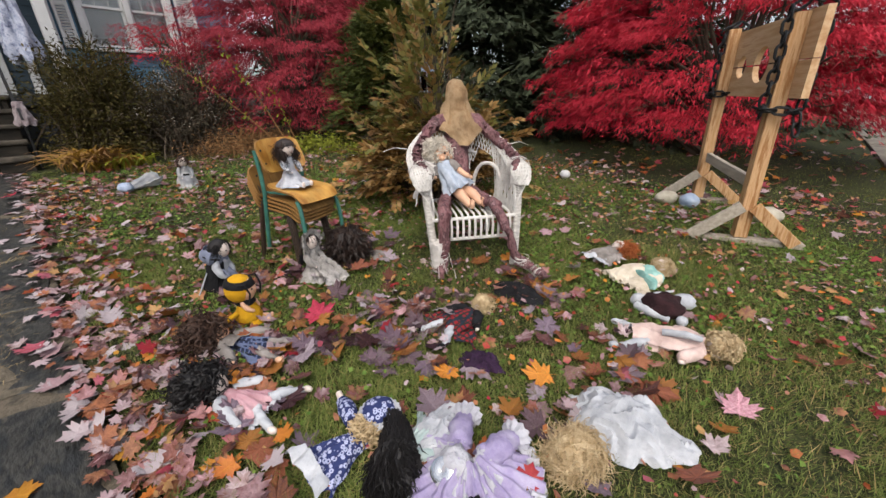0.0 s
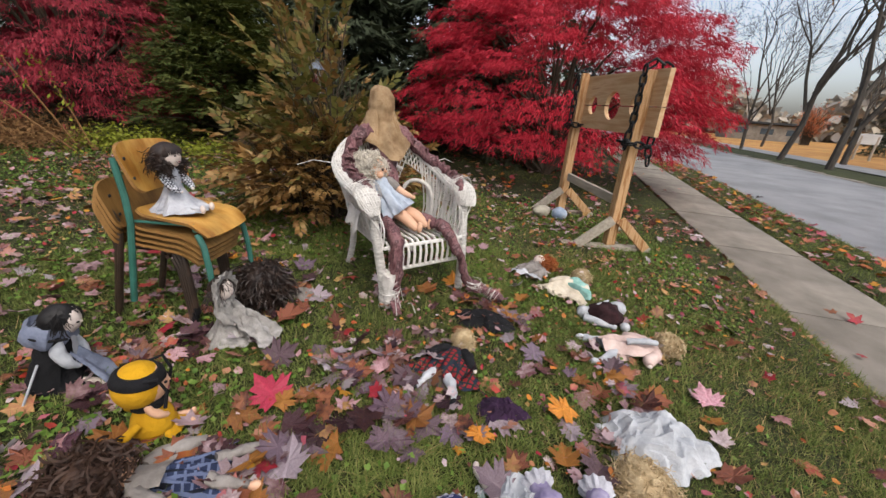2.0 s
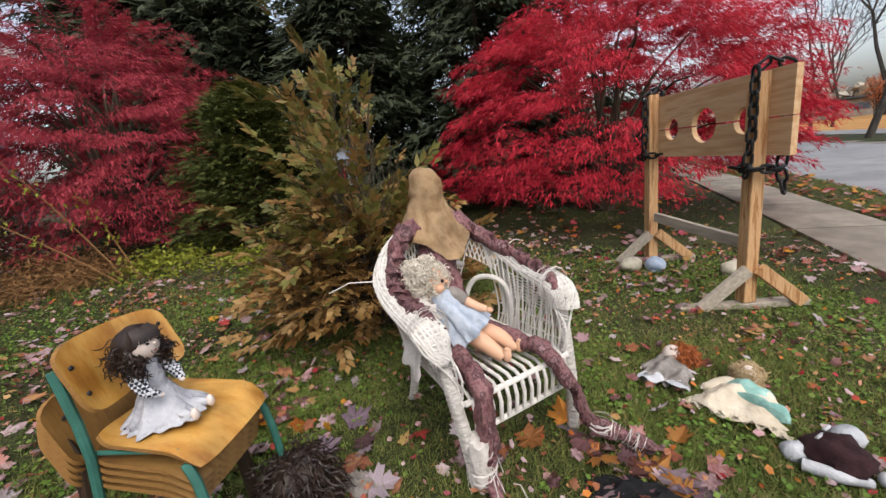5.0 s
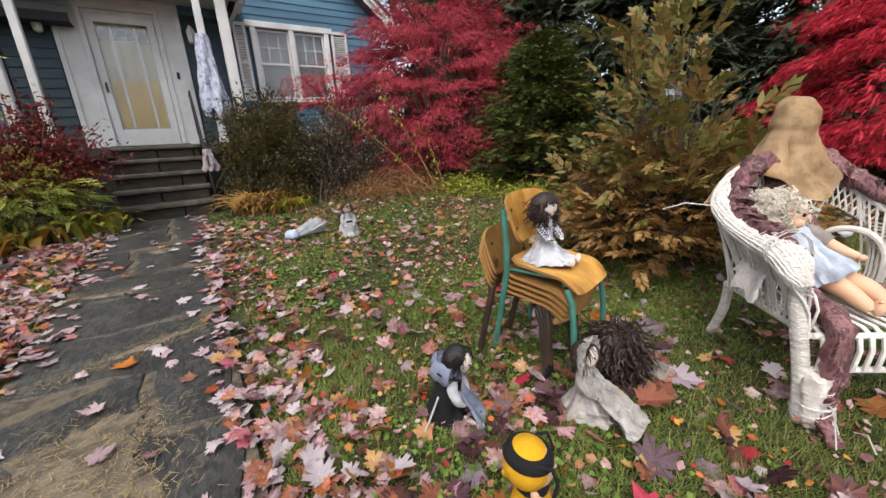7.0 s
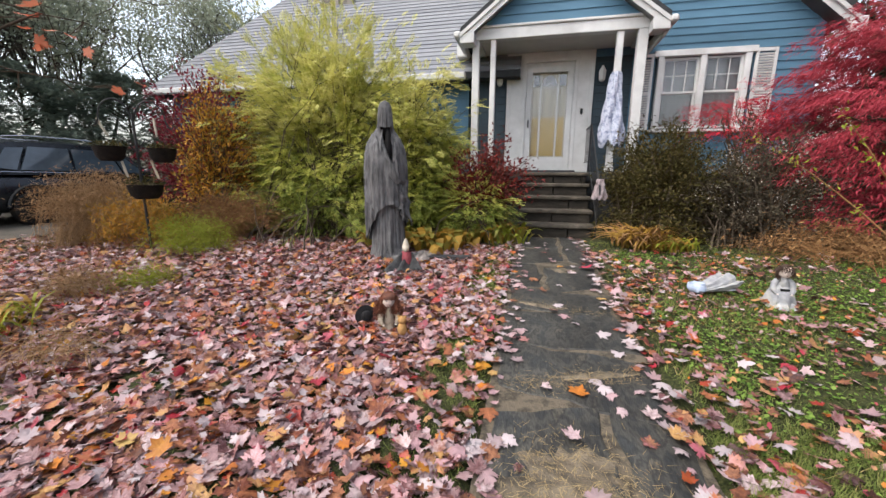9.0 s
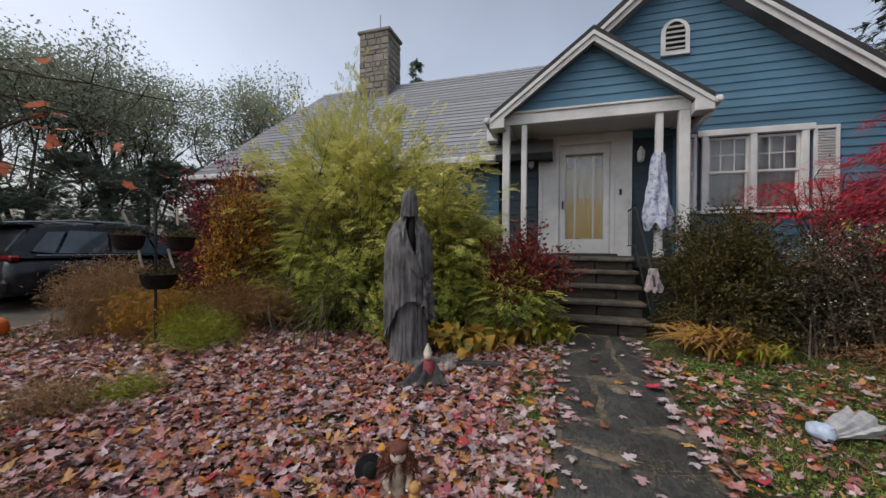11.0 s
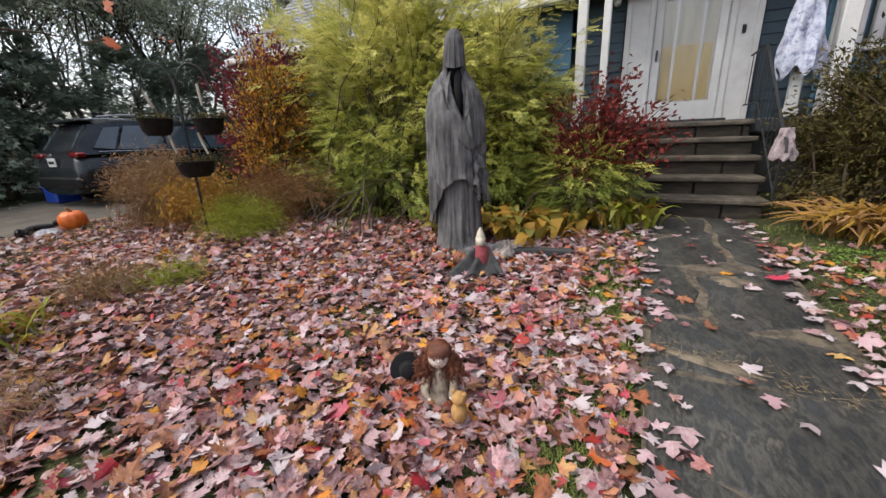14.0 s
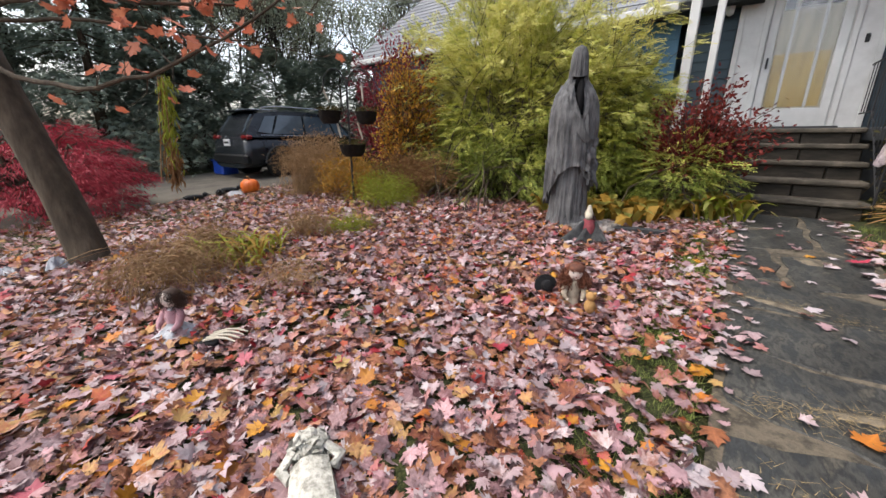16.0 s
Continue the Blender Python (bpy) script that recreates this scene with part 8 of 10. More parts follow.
mop("wig", -2.18, 1.36, (0.12, 0.14, 0.15), H_DARK, 620, 0.11, "matted dark brown wig lying on the grass", 21, 0.007, 0.0046)
mop("wig", -0.31, 0.96, (0.09, 0.115, 0.055), H_BLOND, 900, 0.07, "curly blond wig lying in the leaves", 22, 0.010, 0.0024)


def rag(name, x, y, sx, sy, hgt, mat_, label, seed, cat="cloth", yaw=0):
    """A crumpled piece of cloth."""
    o = Vector((seed * 3.1, seed * 1.7, 0))

    def fn(u, v):
        a, b = 2 * u - 1, 2 * v - 1
        # square to round, so that the outline can be lobed
        x, y = a * math.sqrt(1 - b * b / 2), b * math.sqrt(1 - a * a / 2)
        t = math.atan2(y, x)
        d = Vector((math.cos(t), math.sin(t), 0))
        e = 1 + 0.55 * noise.noise(d * 1.3 + o) + 0.3 * noise.noise(d * 3.1 + o * 2)
        q = math.hypot(x, y)
        p = Vector((x * 1.3, y * 1.3, 0)) + o
        p = p + 0.35 * noise.noise_vector(p * 1.4)
        ridge = 1 - 2.2 * abs(noise.noise(p * 1.2))
        fine = 1 - 2.0 * abs(noise.noise(p * 2.9 + o))
        dome = max(0.0, 1 - q ** 2.2)
        edge = 0.12 * hgt * max(0, fine) * q
        return (x * sx * 0.5 * e, y * sy * 0.5 * e, 0.012 + edge + hgt * dome * (0.5 + 0.42 * ridge + 0.2 * fine))

    solid(name, Shape().sheet(fn, 48, 48), mat_, label, cat, mat=pose(x, y, G(x, y), 0, 0, yaw), smooth=28)


rag("cloth", -0.22, 1.2, 0.42, 0.30, 0.13, C_WHITE, "crumpled white cloth on the leaves", 1)
rag("cloth", -0.70, 0.72, 0.2, 0.26, 0.08, C_WHITE, "crumpled pale lace in the leaves", 2)


def dress_bundle():
    """A small frilled dress lying on its side."""
    s = Shape()

    def fn(u, v):
        a = 2 * math.pi * u
        r = (0.045 + 0.085 * v) * (1 + 0.16 * math.sin(6 * a + 3 * v) * v + 0.08 * math.sin(11 * a + 9 * v))
        return (0.36 * v - 0.18 + 0.02 * math.sin(3 * a), r * math.cos(a), 0.012 + r * 0.6 * (1 + math.sin(a)))

    s.sheet(fn, 40, 22)
    s.blob((-0.17, 0, 0.06), (0.075, 0.085, 0.055), mi=1, rough=0.3)
    solid("doll_dress", s, [C_SHEET, C_SKY], "off-white frilled doll dress with pale blue end on the lawn", "cloth", mat=pose(-5.5, 0.80, G(-5.5, 0.80), 0, 0, 118), smooth=50)


C_SKY = cloth("pale_blue", "8d9bb5", "a5b2c8", "bac4d4")
dress_bundle()
rag("cloth", -0.82, 1.12, 0.2, 0.15, 0.06, cloth("plum", "241526", "3a2340"), "crumpled plum-coloured scrap on the grass", 4)
rag("cloth", -1.02, 1.75, 0.34, 0.2, 0.07, C_BLK, "dark crumpled scrap among the leaves", 5)
rag("cloth", -2.05, 1.52, 0.2, 0.12, 0.05, C_GREY, "pale grey scrap beside the wig", 6)
rag("cloth", -6.05, -2.15, 0.42, 0.3, 0.09, C_GREY, "frosty grey crumpled netting by the draped figure", 7)


def black_plush():
    s = Shape()
    s.blob((0, 0, 0.06), (0.125, 0.12, 0.085), mi=0, seg=22, rings=14, rough=0.3)
    s.blob((-0.13, 0.08, 0.05), (0.06, 0.05, 0.05), mi=1, rough=0.2)
    s.blob((0.14, 0.06, 0.07), (0.075, 0.06, 0.055), mi=1, rough=0.2)
    s.blob((0.07, -0.14, 0.035), (0.035, 0.035, 0.035), mi=1)
    s.tube([(-0.16, 0.02, 0.04), (-0.1, -0.08, 0.05), (0.0, -0.13, 0.03)], [0.03, 0.03, 0.02], 8, 1)
    for x, y in ((-0.03, 0.05), (0.05, 0.08)):
        s.tube([(x - 0.025, y, 0.128), (x + 0.025, y + 0.012, 0.13)], [0.008, 0.008], 6, 1)
    solid("plush_costume", s, [C_DARKRED, C_WHITE], "dark maroon and white plush costume lying on the grass", "toy", mat=pose(-0.32, 2.13, G(-0.32, 2.13), 0, 0, 30) @ Matrix.Scale(0.82, 4), smooth=60)


black_plush()


# ---- draped figure by the path ----
def drape_figure():
    s = Shape()

    def crease(a, z, v):
        """Hanging folds: broad ones that drift with height, fine ones between."""
        return (0.05 * math.sin(7 * a + 1.1 * z) + 0.045 * math.sin(12 * a - 1.7 * z + 1) + 0.03 * math.sin(21 * a + 0.8 * z) + 0.02 * math.sin(37 * a - 1.1 * z)) * (0.25 + 0.75 * v)

    # under-gown down to the ground
    def gown(u, v):
        a = 2 * math.pi * u
        z = 1.2 * (1 - v)
        q = float(np.interp(z, [0, 0.15, 0.5, 0.9, 1.2], [0.235, 0.205, 0.185, 0.175, 0.16])) * (1 + 0.8 * crease(a, z, v))
        return (q * math.cos(a) * 0.85, q * math.sin(a) + 0.02, z)
    s.sheet(gown, 150, 26, 0)

    # cloak: narrow at the neck, sloping shoulders, open down the breast
    def cloak(u, v):
        a = 0.30 + (2 * math.pi - 0.55) * u
        side = math.sin(a)
        hem = 0.40 + 0.10 * side - 0.24 * max(0, -math.cos(a)) + 0.24 * max(0, math.cos(a)) ** 2 + 0.05 * math.sin(9 * a) + 0.03 * math.sin(23 * a)
        z = 1.60 - (1.60 - hem) * v
        q = float(np.interp(z, [0.1, 0.45, 0.8, 1.1, 1.25, 1.36, 1.45, 1.53, 1.60], [0.24, 0.235, 0.238, 0.24, 0.236, 0.215, 0.175, 0.12, 0.075]))
        q *= 1 + 1.15 * crease(a, z, v)
        return (q * math.cos(a) * 0.82, q * math.sin(a) * 1.04, z)
    k0 = len(s.v)
    s.sheet(cloak, 170, 46, 0)
    wrinkle(s, k0, 0.012, 7)

    # panel hanging across the front to knee height
    def panel(u, v):
        a = -1.25 + 1.75 * u
        top = 1.50 - 0.34 * max(0, math.cos((a - 0.15) * 1.6)) ** 2
        hem = 0.64 + 0.04 * math.sin(5 * a + 1) + 0.10 * max(0, -a - 0.5)
        z = top - (top - hem) * v
        q = float(np.interp(z, [0.6, 1.0, 1.25, 1.38, 1.5], [0.262, 0.262, 0.25, 0.222, 0.165]))
        q *= 1.02 + 0.9 * (0.05 * math.sin(9 * a - 1.5 * v) + 0.035 * math.sin(16 * a - 3 * v + 1) + 0.02 * math.sin(29 * a)) * (0.3 + 0.7 * v)
        return (q * math.cos(a) * 0.86, q * math.sin(a) * 1.04, z)
    k0 = len(s.v)
    s.sheet(panel, 90, 40, 0)
    wrinkle(s, k0, 0.012, 8)

    # pleats drawn from the left of the neck across the breast to the other wrist
    for k in range(8):
        f = k / 7
        pts = smooth_path([(0.075 + 0.01 * f, -0.075 + 0.03 * f, 1.50), (0.15, -0.07 + 0.05 * f, 1.34), (0.20, -0.02 + 0.06 * f, 1.14 + 0.04 * f), (0.225, 0.06 + 0.04 * f, 0.99 + 0.05 * f), (0.215, 0.13 + 0.03 * f, 0.92 + 0.03 * f)], 16)
        s.tube(pts, [0.007 + 0.011 * math.sin(math.pi * (i + 1) / 18) for i in range(16)], 6, 0)
    for k in range(5):
        f = k / 4
        pts = smooth_path([(0.07, 0.07 + 0.01 * f, 1.52), (0.135, 0.085 + 0.02 * f, 1.36), (0.195, 0.10 + 0.025 * f, 1.14), (0.215, 0.12 + 0.03 * f, 0.94)], 14)
        s.tube(pts, [0.006 + 0.011 * math.sin(math.pi * (i + 1) / 16) for i in range(14)], 6, 0)

    # ragged sleeve ends falling from the gathered wrist
    def tail(u, v):
        a = 0.45 + 0.75 * u
        z = 0.97 - (0.36 + 0.16 * u + 0.06 * math.sin(8 * u * math.pi)) * v
        q = 0.262 * (1 + 0.16 * math.sin(15 * a + 5 * v) * v + 0.06 * math.sin(31 * a))
        return (q * math.cos(a) * 0.86, q * math.sin(a) * 1.04, z)
    k0 = len(s.v)
    s.sheet(tail, 44, 24, 0)
    wrinkle(s, k0, 0.03, 14)

    # tall hood with a veil hanging over the face
    def hood(u, v):
        a = 0.62 + (2 * math.pi - 1.24) * u
        z = 1.89 - 0.50 * v
        q = float(np.interp(z, [1.39, 1.48, 1.56, 1.7, 1.8, 1.86, 1.89], [0.16, 0.125, 0.10, 0.09, 0.083, 0.058, 0.006]))
        q *= 1 + 0.07 * v * (math.sin(9 * a + 2 * z) + 0.6 * math.sin(17 * a))
        return (q * math.cos(a) * 1.1, q * math.sin(a), z)
    s.sheet(hood, 80, 30, 0)

    def veil(u, v):
        a = (u - 0.5) * 2.1
        z = 1.892 - 0.312 * v - 0.012 * math.cos(2.5 * a) * v
        q = float(np.interp(v, [0, 0.1, 0.3, 0.7, 1], [0.006, 0.06, 0.09, 0.105, 0.115])) * (1 + 0.05 * v * math.sin(15 * a + 1) + 0.03 * v * math.sin(27 * a))
        return (q * math.cos(a) * 1.15 + 0.004, q * math.sin(a) * 0.92, z)
    s.sheet(veil, 50, 20, 0)
    # black blobs stand for the shade inside the hood and breast opening
    s.blob((0.03, 0.0, 1.56), (0.06, 0.07, 0.13), mi=1)
    s.blob((0.075, 0.035, 1.33), (0.09, 0.05, 0.24), mi=1)
    # hem spread over the ground
    k0 = len(s.v)
    s.sheet(lambda u, v: (0.05 + 0.30 * v + 0.10 * u, 0.02 + 0.42 * u + 0.05 * math.sin(8 * v), max(0.01, 0.2 * (1 - u) * (1 - v) + 0.03 * math.sin(9 * u + 6 * v))), 30, 20, 0)
    wrinkle(s, k0, 0.03, 9)
    solid("draped_figure", s, [M_GREYCLOTH, M_VOID], "tall hooded faceless figure draped in grey cloth standing in leaves", "statue", mat=pose(-6.05, -2.62, G(-6.05, -2.62), 0, 0, 22), smooth=60)


drape_figure()


def gnome():
    s = Shape()
    s.lathe([(0.10, 0), (0.11, 0.08), (0.10, 0.16), (0.06, 0.24), (0.02, 0.26)], 16, 0, wob=lambda a, z: 1 + 0.06 * math.sin(5 * a))
    s.blob((0.02, 0, 0.29), (0.045, 0.045, 0.05), mi=1)
    s.lathe([(0.05, 0.31), (0.035, 0.36), (0.012, 0.42)], 12, 1)
    s.blob((0.10, -0.03, 0.06), (0.05, 0.05, 0.05), mi=1)
    for sg in (-1, 1):
        s.blob((0.145, -0.03 + sg * 0.02, 0.07), (0.012, 0.013, 0.013), mi=2, seg=8, rings=6)
    s.sheet(lambda u, v: (0.02 + 0.24 * u + 0.03 * math.sin(7 * v), (v - 0.5) * (0.18 + 0.42 * u), 0.17 * (1 - u) ** 1.4 + 0.06 * abs(math.sin(8 * v + 2 * u)) * (1 - 0.6 * u) + 0.025 * math.sin(19 * v) * u + 0.012), 30, 40, 3)
    solid("figurine", s, [C_RED, M_BONE, M_VOID, cloth("charcoal", "232425", "38393a", "4a4b4c")], "small red-clothed figurine with a pointed pale cap under grey cloth", "figurine", mat=pose(-5.58, -2.22, G(-5.58, -2.22), 0, 0, 15) @ Matrix.Scale(0.85, 4), smooth=60)


gnome()
plank = Shape().box((0, 0, 0.03), (0.10, 0.55, 0.06), bev=0.006)
solid("plank", plank, M_ROOFDK, "short dark timber lying on the ground", "timber", mat=pose(-6.05, -1.85, G(-6.05, -1.85), 0, 0, 12))
solid("hat", Shape().lathe([(0.12, 0), (0.115, 0.012), (0.06, 0.02), (0.05, 0.1), (0.02, 0.115)], 18), C_BLK, "small black felt hat on the leaves", "hat", mat=pose(-4.2, -2.08, G(-4.2, -2.08) + 0.06, 0, 70, 40) @ Matrix.Scale(0.7, 4))
bear = Shape().blob((0, 0, 0.05), (0.035, 0.035, 0.05)).blob((0, 0, 0.115), (0.03, 0.032, 0.03)).blob((0, 0.025, 0.14), (0.01, 0.01, 0.01)).blob((0, -0.025, 0.14), (0.01, 0.01, 0.01))
solid("plush_toy", bear, material("tan_plush", ["8f6d42", "a88455"], 0.95, 20, bump=0.6), "small tan plush toy beside a doll", "toy", mat=pose(-4.02, -1.72, G(-4.02, -1.72) + 0.03))
M_PLASTER = material("weathered_plaster", ["55544c", "85837a", "aba99f", "c0bdb4", "6a695f"], 0.9, 22, bump=1.0, bscale=30)
stat = Shape()
curls(stat, (0.15, 0, 0.085), (0.088, 0.088, 0.075), 110, 0, 21, 0.03, 0.012, 0.016, (0.5, 0, 0.2))
stat.blob((0.175, 0, 0.13), (0.05, 0.05, 0.05), mi=1)
stat.lathe([(0.05, 0), (0.09, 0.04), (0.10, 0.16), (0.11, 0.3)], 16, 0, Matrix.Translation((0.1, 0, 0.06)) @ Matrix.Rotation(radians(-92), 4, "Y"), wob=lambda a, z: 1 + 0.1 * math.sin(6 * a))
stat.tube([(0.02, 0.09, 0.08), (0.06, 0.13, 0.1), (0.12, 0.07, 0.13)], [0.03, 0.028, 0.02], 8, 0)
stat.tube([(0.02, -0.09, 0.08), (0.06, -0.13, 0.1), (0.12, -0.07, 0.13)], [0.03, 0.028, 0.02], 8, 0)
wrinkle(stat, 0, 0.012, 26)
solid("garden_statue", stat, [M_PLASTER, M_PLASTER], "pale weathered cherub figure lying on its back in leaves", "statue", mat=pose(-2.31, -2.14, G(-2.31, -2.14) - 0.015, 0, 0, 240) @ Matrix.Scale(0.8, 4), smooth=60)


def skeleton_hand():
    ob = thing("skeleton_hand", pose(-2.52, -3.36, G(-2.52, -3.36) + 0.03, 0, -12, 120), "plastic skeleton hand on a striped cuff lying in leaves", "prop")
    part("cuff", Shape().box((-0.05, 0, 0.02), (0.16, 0.12, 0.03), bev=0.01), C_BLK, ob)
    for i in range(4):
        part("finger", Shape().tube([(-0.06, -0.045 + 0.03 * i, 0.045), (0.04, -0.05 + 0.033 * i, 0.055), (0.10, -0.055 + 0.036 * i, 0.045), (0.15, -0.058 + 0.038 * i, 0.02)], [0.008, 0.007, 0.008, 0.004], 6), M_BONE, ob)


skeleton_hand()


# ---- fallen leaves ----
def maple_leaf(curl, fold, seed):
    half = [(0.05, 0.0), (0.40, -0.08), (0.33, 0.05), (0.46, 0.11), (0.32, 0.2), (0.62, 0.42), (0.48, 0.46), (0.5, 0.61), (0.22, 0.49), (0.32, 0.74), (0.15, 0.77), (0.0, 1.02)]
    out = half + [(-x, y) for x, y in half[-2::-1]]
    r = random.Random(seed)
    vs = [(0, 0.36, 0)]
    for x, y in out:
        z = curl * (x * x + 0.6 * (y - 0.36) ** 2) + fold * abs(x) + r.uniform(-0.03, 0.03)
        vs.append((x * (1 + r.uniform(-0.06, 0.06)), y, z))
    n = len(out)
    fs = [(0, i + 1, (i + 1) % n + 1) for i in range(n)]
    k = len(vs)
    vs += [(-0.008, 0.0, 0), (0.008, 0.0, 0), (0.03, -0.38, 0.05)]
    fs.append((k, k + 2, k + 1))
    return vs, fs


def plain_leaf(curl, fold, seed):
    half = [(0.05, 0.0), (0.38, -0.06), (0.27, 0.12), (0.62, 0.44), (0.2, 0.47), (0.26, 0.74), (0.0, 1.04)]
    out = half + [(-x, y) for x, y in half[-2::-1]]
    r = random.Random(seed)
    vs = [(0, 0.36, 0)] + [(x * (1 + r.uniform(-0.08, 0.08)), y, curl * (x * x + 0.6 * (y - 0.36) ** 2) + fold * abs(x) + r.uniform(-0.04, 0.04)) for x, y in out]
    n = len(out)
    return vs, [(0, i + 1, (i + 1) % n + 1) for i in range(n)]


FAR_LEAVES = [plain_leaf(0.3, -0.12, 1), plain_leaf(-0.35, 0.1, 2), plain_leaf(0.7, -0.3, 3), plain_leaf(0.12, 0.22, 4)]
LEAVES = [maple_leaf(0.4, -0.16, 1), maple_leaf(-0.55, 0.14, 2), maple_leaf(0.95, -0.35, 3), maple_leaf(0.2, 0.3, 4)]


def scatter(n, x0, x1, y0, y1, r, dens=None):
    P = np.stack([r.uniform(x0, x1, n), r.uniform(y0, y1, n)], 1)
    if dens is not None:
        P = P[r.uniform(0, 1, len(P)) < dens(P[:, 0], P[:, 1])]
    return P


def litter(name, P, r, size, lift, tilt, mats, mi, label):
    k = r.integers(0, 4, len(P))
    meshes = []
    ob = thing(name, pose(0, 0, 0), label, "leaves", kind="stuff")
    for t in range(4):
        q = P[k == t]
        m_ = mi[k == t]
        n = len(q)
        if not n:
            continue
        far = (q[:, 0] < -3.9) | (q[:, 1] < -3.5) | (q[:, 1] > 2.9)
        a = r.uniform(0, 2 * np.pi, n)
        D = np.stack([np.cos(a), np.sin(a), r.normal(0, tilt, n)], 1)
        U = np.array([0, 0, 1.0]) * np.where(r.uniform(0, 1, n) < 0.5, 1, -1)[:, None] + r.normal(0, tilt, (n, 3))
        L = size * r.uniform(0.5, 1.4, n)
        pos = np.column_stack([q[:, 0], q[:, 1], gz(q[:, 0], q[:, 1]) + lift + r.uniform(0, 1, n) ** 2 * lift * 1.6])
        F = frames(D, U, L, L * r.uniform(0.9, 1.2, n))
        for sel, tmpl in ((~far, LEAVES[t]), (far, FAR_LEAVES[t])):
            if sel.any():
                me = leaf_uv(bake("leaf_drift", *tmpl, F[sel], pos[sel], mats, m_[sel]), tmpl[0])
                tagged(part("leaf_drift", me, mats, ob), kind="stuff")
    return ob


LR = rng(77)


def pick(n, share):
    return (LR.uniform(0, 1, n) < share).astype(int)


def shades(P, bright):
    """Mostly dull leaves, some bright; paler ones where they lie drier, along the path."""
    u = LR.uniform(0, 1, len(P))
    rim = np.exp(-((P[:, 1] + 1.1) / 0.22) ** 2) + np.exp(-((P[:, 1] - 0.05) / 0.25) ** 2)
    pale = bright + 0.12 + 0.08 * np.clip(rim, 0, 1)
    return np.where(u < bright, 1, np.where(u < pale, 2, 0))


def bed_density(x, y):
    edge = (0.35 + 0.65 * step01(-7.3, -6.6, y)) * step01(-7.2, -6.3, x) * (1 - 0.75 * step01(-1.5, -1.38, y) * (1 - step01(-1.22, -1.12, y)) * (0.5 + 0.5 * np.sin(3.3 * x + 1.0)))
    diag = step01(-1.2, 0.4, (x + 6.9) * 0.85 - (-2.2 - y) * 0.42 + 1.0)
    patch = 0.85 + 0.15 * np.sin(2.1 * x + 1.3 * y) * np.sin(1.7 * y - x)
    return edge * patch * (0.25 + 0.75 * diag)


P = scatter(70000, -7.2, 1.0, -8.8, -1.1, LR, bed_density)
litter("leaf_litter", P, LR, 0.064, 0.018, 0.34, [M_FALLEN, M_FALLEN_BRIGHT, M_FALLEN_PALE], shades(P, 0.11), "thick carpet of faded pink and brown maple leaves")


def lawn_density(x, y):
    d = 0.11 + 0.95 * np.exp(-((y - 0.06) / 0.27) ** 2) * (0.4 * step01(-7.2, -6.0, x) + 0.6 * step01(-3.9, -3.1, x)) + 0.40 * np.exp(-(((x + 1.6) / 1.3) ** 2 + ((y - 0.9) / 0.9) ** 2)) + 0.22 * np.exp(-(((x + 3.8) / 1.6) ** 2 + ((y - 0.9) / 0.9) ** 2))
    d = d + 0.3 * np.exp(-(((x + 0.5) / 0.5) ** 2 + ((y - 0.9) / 0.5) ** 2))
    d = d + 0.16 * (1 - step01(-5.0, -3.8, x)) * (1 - step01(1.2, 2.4, y))
    d = d * (0.6 + 0.5 * np.sin(3.1 * x + 0.7) * np.sin(2.7 * y))
    heaps = np.clip(0.6 + 1.2 * np.sin(5.3 * x + 2.1 * y) * np.sin(4.7 * y - 1.5 * x + 0.6), 0.15, 1.7)
    d = d * np.where((x > -2.6) & (y > 0.35) & (y < 2.6), heaps, 1.0)
    return np.clip(d * np.where(x > -0.1, 0.6, np.where(x < -2.9, 0.72, 1.0)), 0.02, 1)


P = scatter(36000, -7.0, 1.04, -0.14, 5.8, LR, lawn_density)
near = (P[:, 0] > -2.3) & (P[:, 0] < 0.3) & (P[:, 1] > 0.2) & (P[:, 1] < 2.2)
idx = np.nonzero(near)[0][:280]
rest = np.setdiff1d(np.arange(len(P)), idx)
lawn_leaves = litter("lawn_leaves", P[rest], LR, 0.066, 0.02, 0.35, [M_FALLEN, M_FALLEN_BRIGHT, M_FALLEN_PALE], shades(P[rest], 0.13), "scattered maple leaves on the grass")
M_ONE = veined(material("single_leaf", ["1c1012", "3d2226", "6f5f66", "978a92", "74482a", "96652c", "432330", "7a6b78", "543a40", "875038", "2b171c", "3a2836"], 0.55, 22, "object", island=0.12, bump=0.4, bscale=50, trans=0.08))
ONE = []
for t in range(4):
    s = Shape().add(*LEAVES[t])
    ONE.append(leaf_uv(s.mesh("maple_leaf", M_ONE, 0), LEAVES[t][0]))
for i in idx:
    x, y = P[i]
    t = int(LR.integers(0, 4))
    sc = float(LR.uniform(0.06, 0.14))
    m = pose(x, y, G(x, y) + 0.03, LR.normal(0, 14), LR.normal(0, 14), LR.uniform(0, 360)) @ Matrix.Scale(sc, 4)
    part("maple_leaf", ONE[t], None, lawn_leaves, mat=m)
P = scatter(1900, -7.5, 0.8, -1.08, -0.08, LR, lambda x, y: 0.06 + 0.94 * step01(0.28, 0.5, np.abs(y + 0.58)))
litter("path_leaves", P, LR, 0.068, 0.012, 0.12, [M_FALLEN, M_FALLEN_BRIGHT, M_FALLEN_PALE], np.where(pick(len(P), 0.5) > 0, 2, pick(len(P), 0.15)), "a few pale maple leaves on the stone path")
P = np.concatenate([scatter(500, 1.98, 2.86, -1, 15, LR), scatter(3800, -3, 2.84, -1, 15, LR, lambda x, y: np.where((x > 2.0), 0.9, np.where((x > 1.0), 0.04, np.where(y > 4.5, 0.35, 0.0))))])
